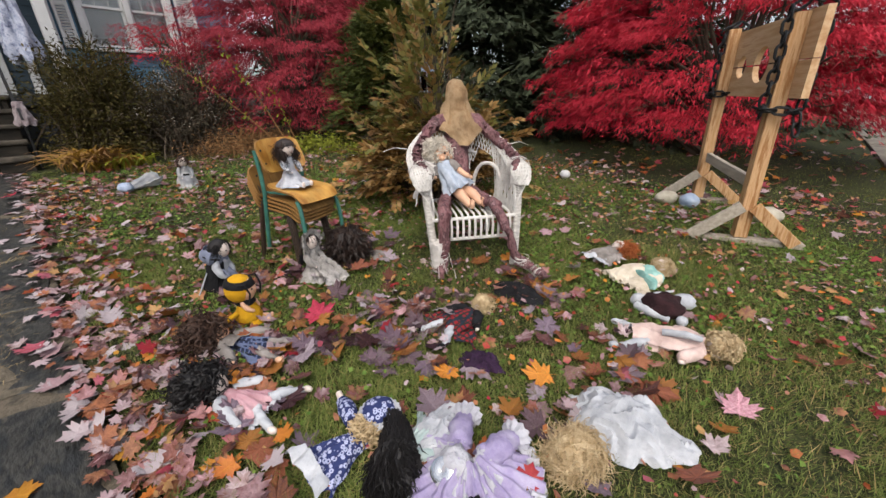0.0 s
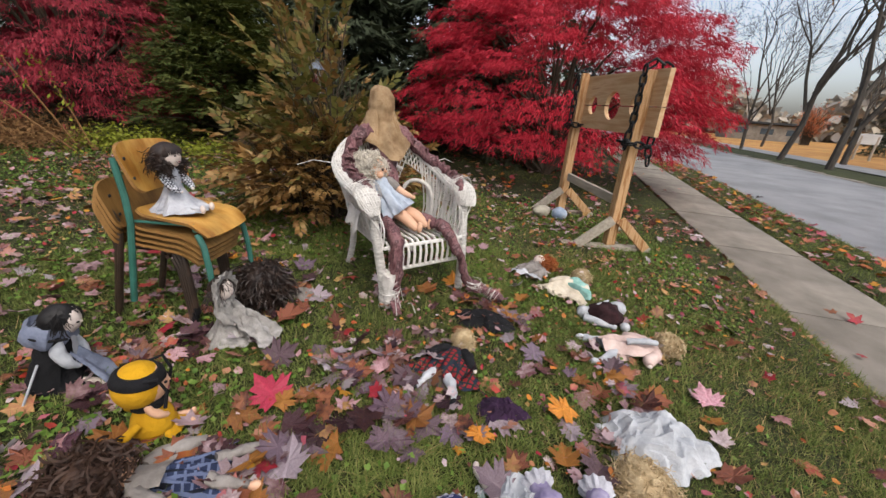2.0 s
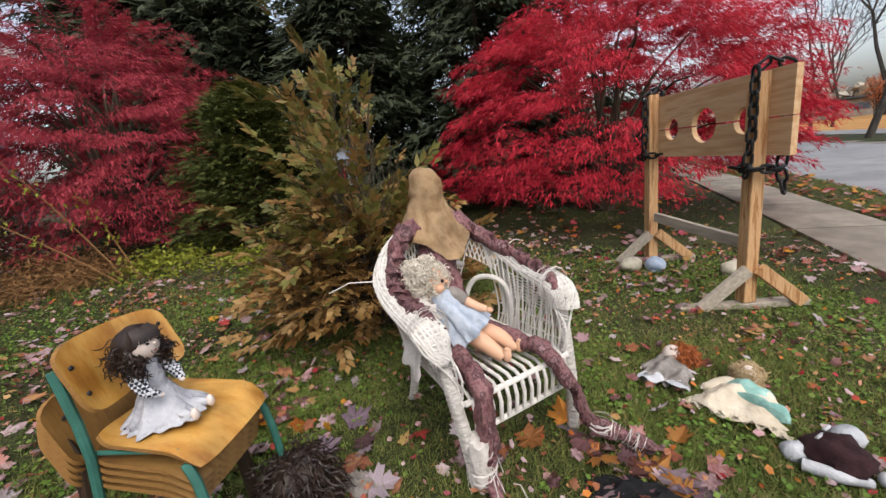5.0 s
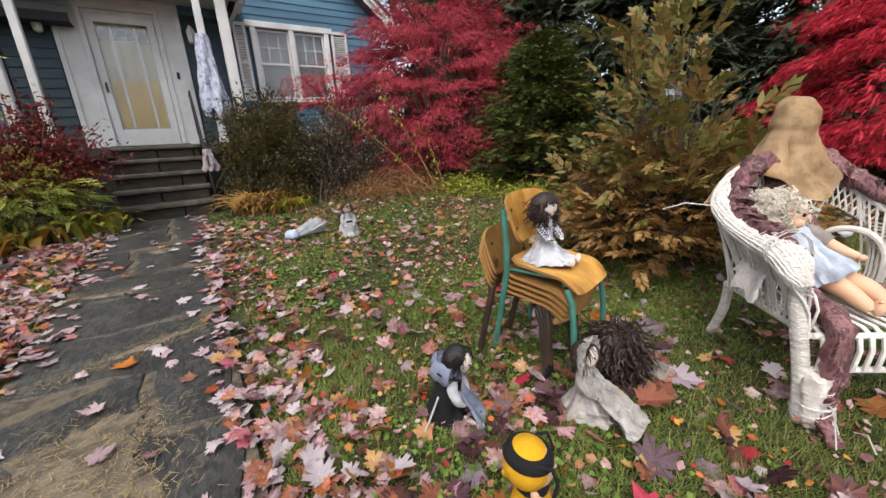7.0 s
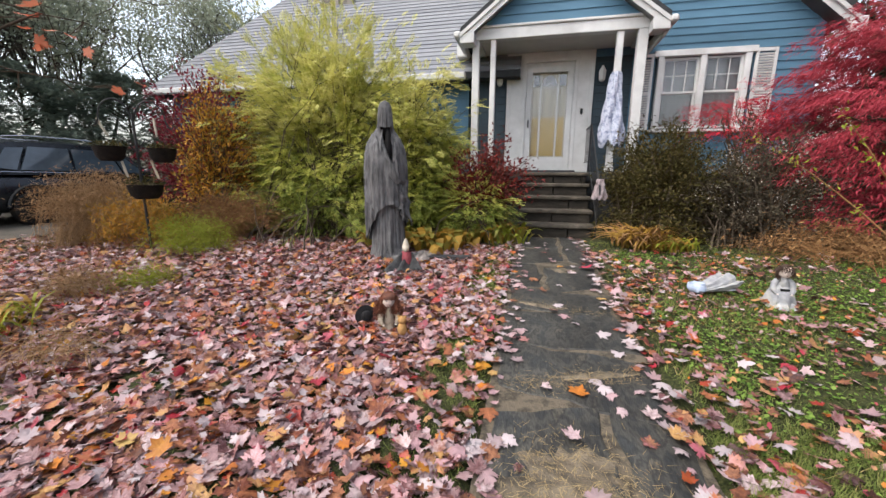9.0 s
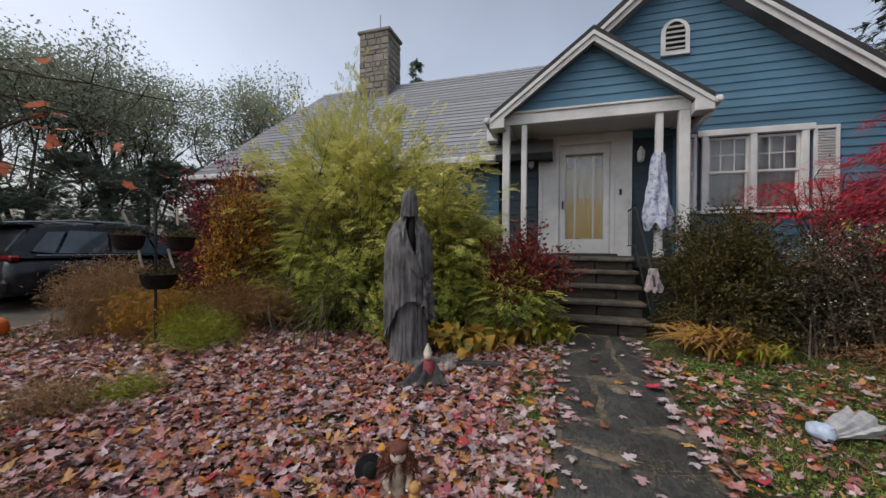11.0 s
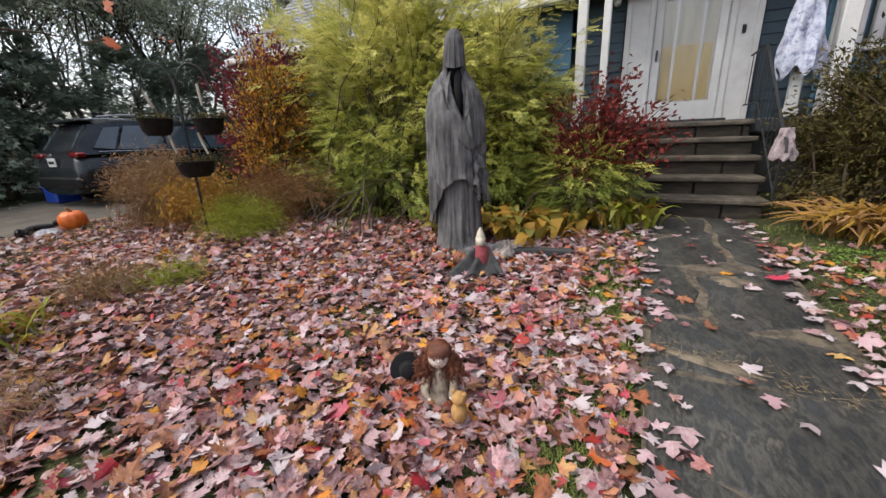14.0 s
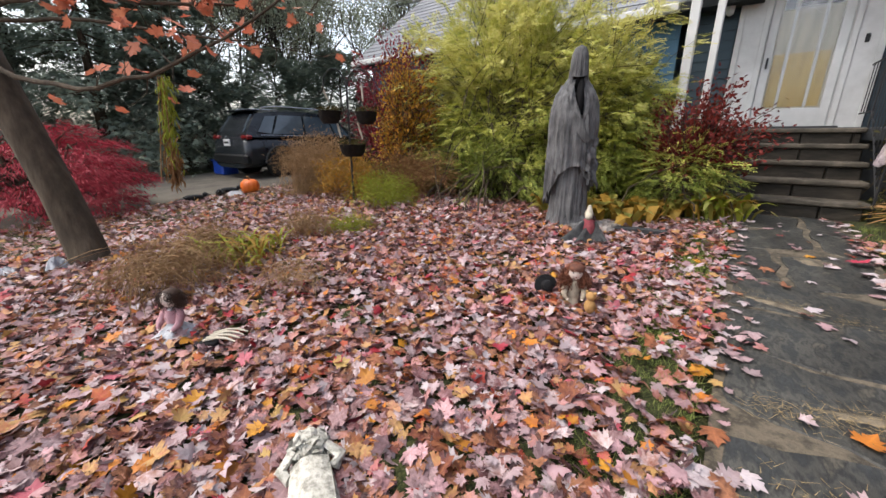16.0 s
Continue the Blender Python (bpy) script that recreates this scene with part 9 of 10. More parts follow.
litter("verge_leaves", P, LR, 0.075, 0.02, 0.3, [M_FALLEN, M_FALLEN_BRIGHT], pick(len(P), 0.6), "small yellow and brown leaves along the verge")


def special_leaf(x, y, size, mat_, label, yaw, tilt=8):
    s = Shape().add(*LEAVES[0])
    solid("maple_leaf", leaf_uv(s.mesh("maple_leaf", mat_, 0), LEAVES[0][0]), None, label, "leaf", "large bright leaves", mat=pose(x, y, G(x, y) + 0.035, tilt, -tilt, yaw) @ Matrix.Scale(size, 4))


L_ORANGE = veined(material("orange_single", ["a86a28", "c27f33", "b5782f"], 0.55, 9, bump=0.3), 0.4)
L_RED = veined(material("red_single", ["8e2a3a", "a3344a", "80202e"], 0.55, 9, bump=0.3), 0.4)
L_PALE = veined(material("pink_single", ["8a5f6a", "b3808c", "c69aa2", "7a4f5a"], 0.55, 9, bump=0.3), 0.4)
for x, y, sz, m_, lb, yw in ((-1.28, 2.06, 0.15, L_ORANGE, "large orange maple leaf by the wicker chair", 20), (-1.64, 0.80, 0.165, L_RED, "large crimson maple leaf on the grass", 70), (0.09, 1.54, 0.13, L_PALE, "large pale pink maple leaf on the grass", 10), (-0.55, 1.25, 0.13, L_ORANGE, "curled orange maple leaf", 130), (-0.9, 0.99, 0.11, L_ORANGE, "yellow maple leaf on the grass", 200), (-1.55, 0.35, 0.13, L_ORANGE, "ochre maple leaf among dolls", 240), (-6.6 * 0.9, -0.28, 0.13, L_RED, "bright red maple leaf on the path", 30), (-4.6, -2.5, 0.1, L_ORANGE, "orange leaf in the leaf carpet", 60), (-2.2, -2.0, 0.1, L_ORANGE, "yellow leaf in the leaf carpet", 100), (-4.9, -2.25, 0.095, L_ORANGE, "orange maple leaf near a doll", 160)):
    special_leaf(x, y, sz, m_, lb, yw)

# small torn scraps of leaf lying in the grass
P = scatter(16000, -6.8, 1.04, 0.0, 5.2, LR, lambda x, y: 0.45 + 0.35 * np.sin(2.3 * x + 1) * np.sin(2.9 * y))
n = len(P)
tv = [(0, 0, 0), (-0.45, 0.35, 0.1), (-0.2, 0.9, -0.05), (0.3, 1.0, 0.12), (0.5, 0.4, 0)]
a = LR.uniform(0, 2 * np.pi, n)
D = np.stack([np.cos(a), np.sin(a), LR.normal(0, 0.4, n)], 1)
L = LR.uniform(0.012, 0.042, n)
me = bake("leaf_scraps", tv, [(0, 4, 3), (0, 3, 2), (0, 2, 1)], frames(D, unit(np.array([0, 0, 1.0]) + LR.normal(0, 0.4, (n, 3))), L, L * LR.uniform(0.5, 1.1, n)), np.column_stack([P, gz(P[:, 0], P[:, 1]) + LR.uniform(0.012, 0.045, n)]), [M_FALLEN, M_FALLEN_BRIGHT], pick(n, 0.35))
tagged(solid("leaf_scraps", me, None, "small torn leaf scraps in the grass", "leaves"), kind="stuff")

# ---- grass ----
BLADE_V = [(-0.5, 0, 0), (0.5, 0, 0), (0, 1, 0.03)]
BLADE_F = [(0, 1, 2)]


def blades(P, r, h, name="grass", mats=None, flat=0.62):
    n = len(P)
    a = r.uniform(0, 2 * np.pi, n)
    lean = r.uniform(0.25, 1.5, n)
    D = np.stack([np.cos(a) * lean, np.sin(a) * lean, np.ones(n) * flat], 1)
    U = np.stack([-np.cos(a), -np.sin(a), lean], 1)
    L = h * r.uniform(0.5, 1.35, n)
    pos = np.column_stack([P[:, 0], P[:, 1], gz(P[:, 0], P[:, 1]) - 0.008])
    return bake(name, BLADE_V, BLADE_F, frames(D, U, L, 0.0040 * r.uniform(0.7, 1.5, n)), pos, mats or [M_GRASS])


GR = rng(5)


def patchy(x, y):
    return np.clip(0.85 + 0.35 * np.sin(2.2 * x + 0.6 * y) * np.sin(1.9 * y - 0.8 * x + 1), 0.15, 1)


def tufts(n, per, x0, x1, y0, y1):
    """Blades gathered in small tufts."""
    C = scatter(n // per, x0, x1, y0, y1, GR, patchy)
    return np.repeat(C, per, 0) + GR.normal(0, 0.018, (len(C) * per, 2))


areas = [tufts(190000, 11, -1.9, 1.05, -0.03, 3.0), tufts(110000, 11, -3.6, -1.9, -0.03, 3.0), tufts(60000, 9, -3.6, 1.05, 3.0, 4.6), tufts(76000, 9, -7.4, -3.6, -0.03, 5.2), scatter(16000, -3.6, 1.05, 4.6, 9.0, GR, patchy), scatter(46000, 1.97, 2.84, 0, 13, GR), tufts(26000, 9, -7.0, -0.5, -1.5, -1.1), scatter(2500, -7.2, -1.5, -8.6, -1.5, GR, patchy)]
tagged(solid("grass", blades(np.concatenate(areas), GR, 0.058), None, "short green lawn grass with clover", "grass"), kind="stuff")
M_CLOVER = material("clover_leaf", ["3f5a20", "56742c", "6f8a3a", "86984a"], 0.6, 5, "island", island=0.4, trans=0.25)
P = scatter(64000, -6.8, 0.6, 0.1, 5.0, GR, lambda x, y: np.clip(0.5 + 0.6 * np.sin(2.6 * x) * np.sin(2.2 * y + 1), 0.08, 0.95) * (1 - 0.8 * step01(-2.2, -1.4, x) * (1 - step01(1.7, 2.3, y))))
n = len(P)
pos = np.column_stack([P, gz(P[:, 0], P[:, 1]) + GR.uniform(0.005, 0.035, n)])
me = leaf_mesh("clover", pos, GR.normal(0, 1, (n, 3)) * np.array([1, 1, 0.2]), GR, 0.024, 0.9, [M_CLOVER], wild=0.2, upw=0.35)
tagged(solid("clover", me, None, "low clover growing through the lawn", "clover"), kind="stuff")

# sandy soil washed over the path's stones
M_SAND = material("path_sand", ["433e36", "564f44", "675f51", "786d5c", "4c463c"], 0.95, 14, bump=0.7, bscale=90, dirt=0.35, dscale=6)


def sand_drift(x, y, rx, ry, yaw, seed):
    """A thin drift of sand with a ragged rim, thickest in its middle."""
    vs, fs = [(0, 0, 0.011)], []
    for k, q in enumerate((0.35, 0.7, 0.9, 1.0)):
        for i in range(30):
            a = 2 * math.pi * i / 30
            d = Vector((math.cos(a), math.sin(a), 0))
            e = 1 + 0.55 * noise.noise(d * 1.5 + Vector((seed, 0, 0))) + 0.4 * noise.noise(d * 5 + Vector((0, seed, 0)))
            vs.append((d.x * rx * q * e, d.y * ry * q * e, (0.011, 0.009, 0.0065, 0.001)[k]))
    for i in range(30):
        j = (i + 1) % 30
        fs.append((0, 1 + i, 1 + j))
        fs += [(1 + 30 * k + i, 31 + 30 * k + i, 31 + 30 * k + j, 1 + 30 * k + j) for k in range(3)]
    slope = Matrix.Rotation(math.atan(0.06), 4, "Y")
    part("sand_drift", Shape().add(vs, fs), M_SAND, path, smooth=60, mat=pose(x, y, G(x, y)) @ slope @ Matrix.Rotation(math.radians(yaw), 4, "Z"))


for i, (x, y, rx, ry, yaw) in enumerate([(-3.02, -0.66, 0.26, 0.2, 20), (-2.58, -0.45, 0.32, 0.09, 14), (-2.2, -0.62, 0.12, 0.3, -8), (-2.68, -0.78, 0.2, 0.13, 25), (-3.82, -0.5, 0.035, 0.22, 18), (-4.84, -0.78, 0.045, 0.2, -12), (-5.9, -0.5, 0.09, 0.12, 10)]):
    sand_drift(x, y, rx, ry, yaw, 3.7 * i + 1)
# straw and dead grass over the path's joints
M_STRAW = material("straw", ["6a5b42", "8a7957", "a89570"], 0.9, 3, "island", island=0.4)
P = np.concatenate([scatter(5000, -3.4, -2.2, -0.98, -0.15, GR, lambda x, y: np.exp(-(((x + 3.0) / 0.22) ** 2 + ((y + 0.66) / 0.25) ** 2)) + np.exp(-(((x + 2.58) / 0.3) ** 2 + ((y + 0.44) / 0.1) ** 2))), scatter(1500, -4.1, -3.5, -0.95, -0.2, GR, lambda x, y: np.exp(-(((x + 3.8 + 0.35 * (y + 0.5)) / 0.08) ** 2))), scatter(1200, -5.3, -4.2, -0.98, -0.2, GR, lambda x, y: np.exp(-(((x + 4.8 - 0.3 * (y + 0.5)) / 0.07) ** 2)))])
n = len(P)
a = GR.uniform(0, 2 * np.pi, n)
D = np.stack([np.cos(a), np.sin(a), GR.uniform(-0.02, 0.12, n)], 1)
me = bake("straw", BLADE_V, BLADE_F, frames(D, np.tile([0, 0, 1.0], (n, 1)), GR.uniform(0.02, 0.07, n), np.full(n, 0.003)), np.column_stack([P, gz(P[:, 0], P[:, 1]) + GR.uniform(0.006, 0.018, n)]), [M_STRAW])
tagged(solid("straw", me, None, "dry straw lying over the path stones", "straw"), kind="stuff")
P = scatter(16000, -7.0, -0.5, -8.75, -6.2, GR, lambda x, y: 0.35 + 0.65 * (1 - step01(-8.2, -7.0, y)))
tagged(solid("straw", blades(P, GR, 0.16, "straw", [M_STRAW], 0.3), None, "bleached dead grass along the driveway", "straw"), kind="stuff")
# dead blades lying between the green ones
M_THATCH = material("dead_grass", ["5a4a2c", "7d6a42", "a08c5e", "b9a67c"], 0.9, 8, "island", island=0.4, trans=0.1)
P = np.concatenate([scatter(52000, -1.9, 1.05, -0.03, 3.4, GR, lambda x, y: np.clip(0.45 + 0.25 * x + 0.3 * np.sin(2.7 * x + 1.4 * y) * np.sin(2.1 * y - x), 0.1, 1)), scatter(26000, -6.8, -1.9, 0.0, 4.6, GR, lambda x, y: np.clip(0.4 + 0.4 * np.sin(2.1 * x) * np.sin(2.6 * y), 0.05, 1))])
tagged(solid("dead_grass", blades(P, GR, 0.075, "dead_grass", [M_THATCH], 0.3), None, "tan dead grass lying in the lawn", "grass"), kind="stuff")


# ---- garden beds ----
def tuft(name, x, y, n, L, w, mats, label, seed, spread=0.15, lean=0.5, arch=0.35, cat="plant", seg=5, group="", droop=0.5):
    """Arching strap leaves from one crown."""
    r = rng(seed)
    ob = thing(name, pose(x, y, G(x, y) - 0.01), label, cat, group)
    for i in range(n):
        s = Shape()
        a = r.uniform(0, 2 * math.pi)
        ln_ = L * r.uniform(0.55, 1.15)
        o = np.array([math.cos(a), math.sin(a), 0])
        b = np.array([r.normal(0, spread), r.normal(0, spread), 0])
        tip = b + o * ln_ * lean * r.uniform(0.5, 1.3) + np.array([0, 0, ln_ * r.uniform(0.3, 0.9) * (1 - droop * 0.5)])
        mid = b + o * ln_ * 0.2 + np.array([0, 0, ln_ * (0.75 + arch * 0.3)])
        pts = bezier(b, mid, tip, seg)
        side = np.array([-o[1], o[0], 0])
        vs, fs = [], []
        for k, p in enumerate(pts):
            ww = w * math.sin(math.pi * (0.12 + 0.85 * k / (seg - 1)))
            vs += [tuple(p + side * ww), tuple(p - side * ww + np.array([0, 0, ww * 0.4]))]
        for k in range(seg - 1):
            fs.append((2 * k, 2 * k + 1, 2 * k + 3, 2 * k + 2))
        part("leaf", s.add(vs, fs), mats[i % len(mats)], ob, smooth=60)
    return ob


# beside the steps and under the window
tuft("hosta", -7.2, -1.25, 200, 0.40, 0.034, [M_HOSTA, M_GOLD, M_FERN], "large hosta clump turning yellow beside the steps", 1, 0.14, 0.75)
tuft("hosta", -7.1, -1.75, 90, 0.30, 0.05, [M_GOLD, M_HOSTA], "hosta clump with yellowing leaves", 2, 0.14, 0.8)
tuft("hosta", -6.6, -2.2, 130, 0.36, 0.06, [M_GOLD, M_GOLD, M_HOSTA], "golden collapsed hosta leaves behind the draped figure", 3, 0.18, 0.9)
tuft("hosta", -6.7, -2.85, 110, 0.36, 0.06, [M_GOLD, M_HOSTA], "golden hosta leaves beside the leaf carpet", 4, 0.15, 0.9)
tuft("daylily", -7.25, 0.6, 300, 0.42, 0.016, [M_GOLD, M_WEED], "collapsed golden daylily leaves beside the steps", 5, 0.14, 1.1)
tuft("daylily", -7.15, 1.0, 160, 0.27, 0.015, [M_GOLD, M_FERN], "golden daylily leaves by the bush", 6, 0.14, 1.1)
shrub("green_bush", (-8.2, 1.05), (-8.12, 1.15, 0.98), (1.0, 1.15, 1.4), 360, 46000, 0.062, 0.36, M_BUSH, "rounded dark green bush under the window", "shrub", 63, arch=0.25, low=-0.7, shell=0.35, spread=0.3)
shrub("aster_clump", (-7.8, 2.1), (-7.75, 2.2, 1.0), (0.9, 1.25, 1.3), 280, 26000, 0.052, 0.4, M_ASTERLEAF, "dark seeding aster clump beside the bush", "shrub", 66, arch=0.2, low=-0.6, shell=0.35, spread=0.3)
shrub("seed_heads", (-7.7, 2.2), (-7.65, 2.25, 1.15), (0.72, 1.0, 1.0), 110, 1500, 0.024, 0.9, M_ASTER, "pale fluffy aster seed heads", "plant", 67, arch=0.2, low=-0.2, along=0.8, fuzz=0.05, bark=M_WEED, thick=0.004)
shrub("dry_stalks", (-7.0, 2.9), (-7.0, 2.7, 0.45), (0.8, 1.3, 0.55), 260, 3600, 0.06, 0.25, M_WEED, "dry brown stalks under the red maple", "plant", 68, arch=0.2, low=-0.1, bark=M_WEED, thick=0.004, spread=0.35)
shrub("groundcover", (-6.4, 3.7), (-6.3, 3.7, 0.4), (0.9, 0.8, 0.32), 90, 2600, 0.055, 0.6, M_FERN, "yellow green groundcover before the red maple", "plant", 69, low=-0.2, thick=0.004, spread=0.45)
shrub("groundcover", (-5.2, 3.95), (-5.2, 3.95, 0.36), (0.8, 0.5, 0.25), 60, 1500, 0.05, 0.6, M_FERN, "low green groundcover under the yew", "plant", 70, low=-0.2, thick=0.004, spread=0.4)
cut_maple("red_sapling", (-8.9, 2.5), (-8.9, 2.45, 2.35), (0.5, 0.6, 0.55), 26, 70, M_RED, "young red maple branch before the window", 71, leaf=0.07, trunk=0.03)
for i, (x, y, tx, ty, tz) in enumerate([(-6.2, 3.0, -7.4, 1.9, 1.9), (-6.3, 3.1, -7.2, 2.6, 2.2), (-6.25, 3.2, -6.9, 3.2, 1.5)]):
    b = np.array([x, y, G(x, y)])
    st = bezier(b, (b + np.array([tx, ty, tz])) / 2 + np.array([0, 0, 0.2]), np.array([tx, ty, tz]), 9) - b
    ob = thing("sapling", pose(*b), "thin arching sapling with a few yellow leaves", "sapling", "thin saplings")
    part("stem", stem_shape([st], 0.011, 0.003), M_WEED, ob)
    r = rng(100 + i)
    k = r.integers(3, 9, 45)
    part("foliage", leaf_mesh("foliage", st[k] + r.normal(0, 0.04, (45, 3)), r.normal(0, 1, (45, 3)), r, 0.07, 0.4, M_FERN), None, ob)

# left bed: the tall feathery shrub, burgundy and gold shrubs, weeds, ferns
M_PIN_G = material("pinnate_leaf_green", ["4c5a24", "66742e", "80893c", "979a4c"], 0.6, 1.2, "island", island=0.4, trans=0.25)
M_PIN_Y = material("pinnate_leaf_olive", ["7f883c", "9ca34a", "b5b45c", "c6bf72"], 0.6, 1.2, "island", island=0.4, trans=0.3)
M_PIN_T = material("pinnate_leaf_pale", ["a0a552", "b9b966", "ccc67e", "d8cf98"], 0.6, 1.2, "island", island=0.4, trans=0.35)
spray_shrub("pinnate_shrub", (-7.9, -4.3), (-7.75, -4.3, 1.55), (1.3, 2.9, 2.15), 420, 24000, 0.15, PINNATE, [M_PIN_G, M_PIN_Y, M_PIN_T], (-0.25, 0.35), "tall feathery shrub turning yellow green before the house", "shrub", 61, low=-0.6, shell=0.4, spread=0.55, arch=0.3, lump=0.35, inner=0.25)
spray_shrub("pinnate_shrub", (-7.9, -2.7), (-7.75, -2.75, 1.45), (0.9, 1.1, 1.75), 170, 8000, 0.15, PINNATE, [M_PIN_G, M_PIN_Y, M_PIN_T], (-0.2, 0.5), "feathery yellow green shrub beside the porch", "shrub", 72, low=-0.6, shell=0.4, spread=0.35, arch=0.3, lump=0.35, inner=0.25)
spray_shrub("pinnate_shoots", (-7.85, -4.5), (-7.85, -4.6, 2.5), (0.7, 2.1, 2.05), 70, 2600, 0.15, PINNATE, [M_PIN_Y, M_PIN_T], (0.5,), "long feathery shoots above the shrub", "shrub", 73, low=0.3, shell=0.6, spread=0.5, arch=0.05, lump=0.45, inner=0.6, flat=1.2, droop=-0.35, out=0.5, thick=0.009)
M_EUON = material("dark_red_leaf", ["401211", "5a1c1a", "762922", "864030"], 0.65, 2.0, "island", island=0.45, trans=0.25)
shrub("euonymus", (-7.5, -1.6), (-7.4, -1.5, 1.35), (0.6, 0.85, 0.72), 120, 6200, 0.06, 0.5, M_EUON, "shrub with dark red autumn leaves beside the steps", "shrub", 62, arch=0.2, low=-0.6, spread=0.1, shell=0.4, wild=0.9)
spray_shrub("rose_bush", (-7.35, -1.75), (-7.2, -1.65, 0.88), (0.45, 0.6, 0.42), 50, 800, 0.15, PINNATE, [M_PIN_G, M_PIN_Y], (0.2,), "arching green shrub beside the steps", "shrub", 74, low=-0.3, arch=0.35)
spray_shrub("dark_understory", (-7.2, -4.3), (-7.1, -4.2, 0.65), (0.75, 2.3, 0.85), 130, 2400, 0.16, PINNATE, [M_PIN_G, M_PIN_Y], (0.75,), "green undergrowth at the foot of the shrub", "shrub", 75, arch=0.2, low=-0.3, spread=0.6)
shrub("yellow_shrub", (-7.0, -6.1), (-6.9, -5.85, 1.75), (0.6, 0.75, 1.25), 110, 5600, 0.07, 0.45, M_AUTUMNGOLD, "shrub with golden and orange autumn leaves", "shrub", 64, low=-0.6)
shrub("burgundy_shrub", (-7.6, -6.7), (-7.7, -6.9, 1.9), (0.95, 1.45, 1.55), 190, 15000, 0.07, 0.5, M_RED2, "shrub with burgundy leaves beside the house", "shrub", 65, low=-0.6)
shrub("fern_clump", (-5.7, -5.3), (-5.65, -5.2, 0.58), (0.5, 0.65, 0.38), 110, 3600, 0.05, 0.16, M_FERN, "bright yellow green feathery clump", "plant", 76, low=-0.3, bark=M_FERN, thick=0.004, spread=0.2)
shrub("yellow_weeds", (-5.9, -6.3), (-5.9, -6.3, 0.7), (0.6, 0.8, 0.5), 150, 4200, 0.06, 0.3, M_GOLD, "golden dying weeds below the planters", "plant", 77, low=-0.3, bark=M_WEED, thick=0.004, spread=0.25)
shrub("dry_grass", (-5.9, -7.3), (-5.9, -7.2, 0.85), (0.75, 1.0, 0.72), 620, 4200, 0.07, 0.14, M_DRYSTEM, "tall bleached dry grass clump", "plant", 78, arch=0.35, low=-0.1, bark=M_DRYSTEM, thick=0.003, spread=0.25, shell=0.6)
shrub("dry_grass", (-6.5, -5.5), (-6.4, -5.3, 0.7), (0.6, 1.2, 0.55), 420, 3200, 0.07, 0.14, M_WEED, "bleached dry stems under the shrub", "plant", 79, arch=0.3, low=-0.1, bark=M_WEED, thick=0.003, spread=0.3, shell=0.6)
shrub("dry_grass", (-4.15, -4.9), (-4.1, -4.9, 0.38), (0.32, 0.35, 0.2), 130, 700, 0.06, 0.14, M_DRYSTEM, "low dry brown tussock in the leaves", "plant", 80, arch=0.3, low=-0.1, bark=M_DRYSTEM, thick=0.003, spread=0.2, shell=0.6)
shrub("dry_grass", (-3.2, -5.1), (-3.2, -5.1, 0.36), (0.4, 0.4, 0.22), 160, 800, 0.06, 0.14, M_DRYSTEM, "low dry brown tussock near the maple trunk", "plant", 81, arch=0.3, low=-0.1, bark=M_DRYSTEM, thick=0.003, spread=0.2, shell=0.6)
shrub("dry_grass", (-2.72, -4.65), (-2.7, -4.6, 0.32), (0.5, 0.5, 0.26), 320, 1300, 0.06, 0.12, M_DRYSTEM, "collapsed dry brown stems beside the maple", "plant", 84, arch=0.35, low=-0.15, bark=M_DRYSTEM, thick=0.003, spread=0.3, shell=0.6)
shrub("dry_grass", (-3.3, -3.75), (-3.3, -3.75, 0.30), (0.25, 0.27, 0.16), 90, 400, 0.05, 0.12, M_DRYSTEM, "small tuft of dry brown stems in the leaves", "plant", 85, arch=0.35, low=-0.1, bark=M_DRYSTEM, thick=0.003, spread=0.2, shell=0.6)
tuft("daylily", -3.35, -4.75, 150, 0.36, 0.013, [M_GOLD, M_FERN], "arching yellow green daylily leaves in the leaf carpet", 7, 0.2, 1.0)
shrub("moss_tuft", (-4.5, -4.6), (-4.5, -4.6, 0.36), (0.32, 0.3, 0.12), 60, 1400, 0.04, 0.2, M_FERN, "small yellow green tuft in the leaf carpet", "plant", 82, low=-0.2, bark=M_FERN, thick=0.003, spread=0.15)
shrub("boxwood", (-8.6, -9.2), (-8.6, -9.1, 0.9), (0.9, 1.0, 0.7), 120, 4000, 0.06, 0.5, M_BUSH, "dark bush beside the house wing", "shrub", 83, low=-0.5)

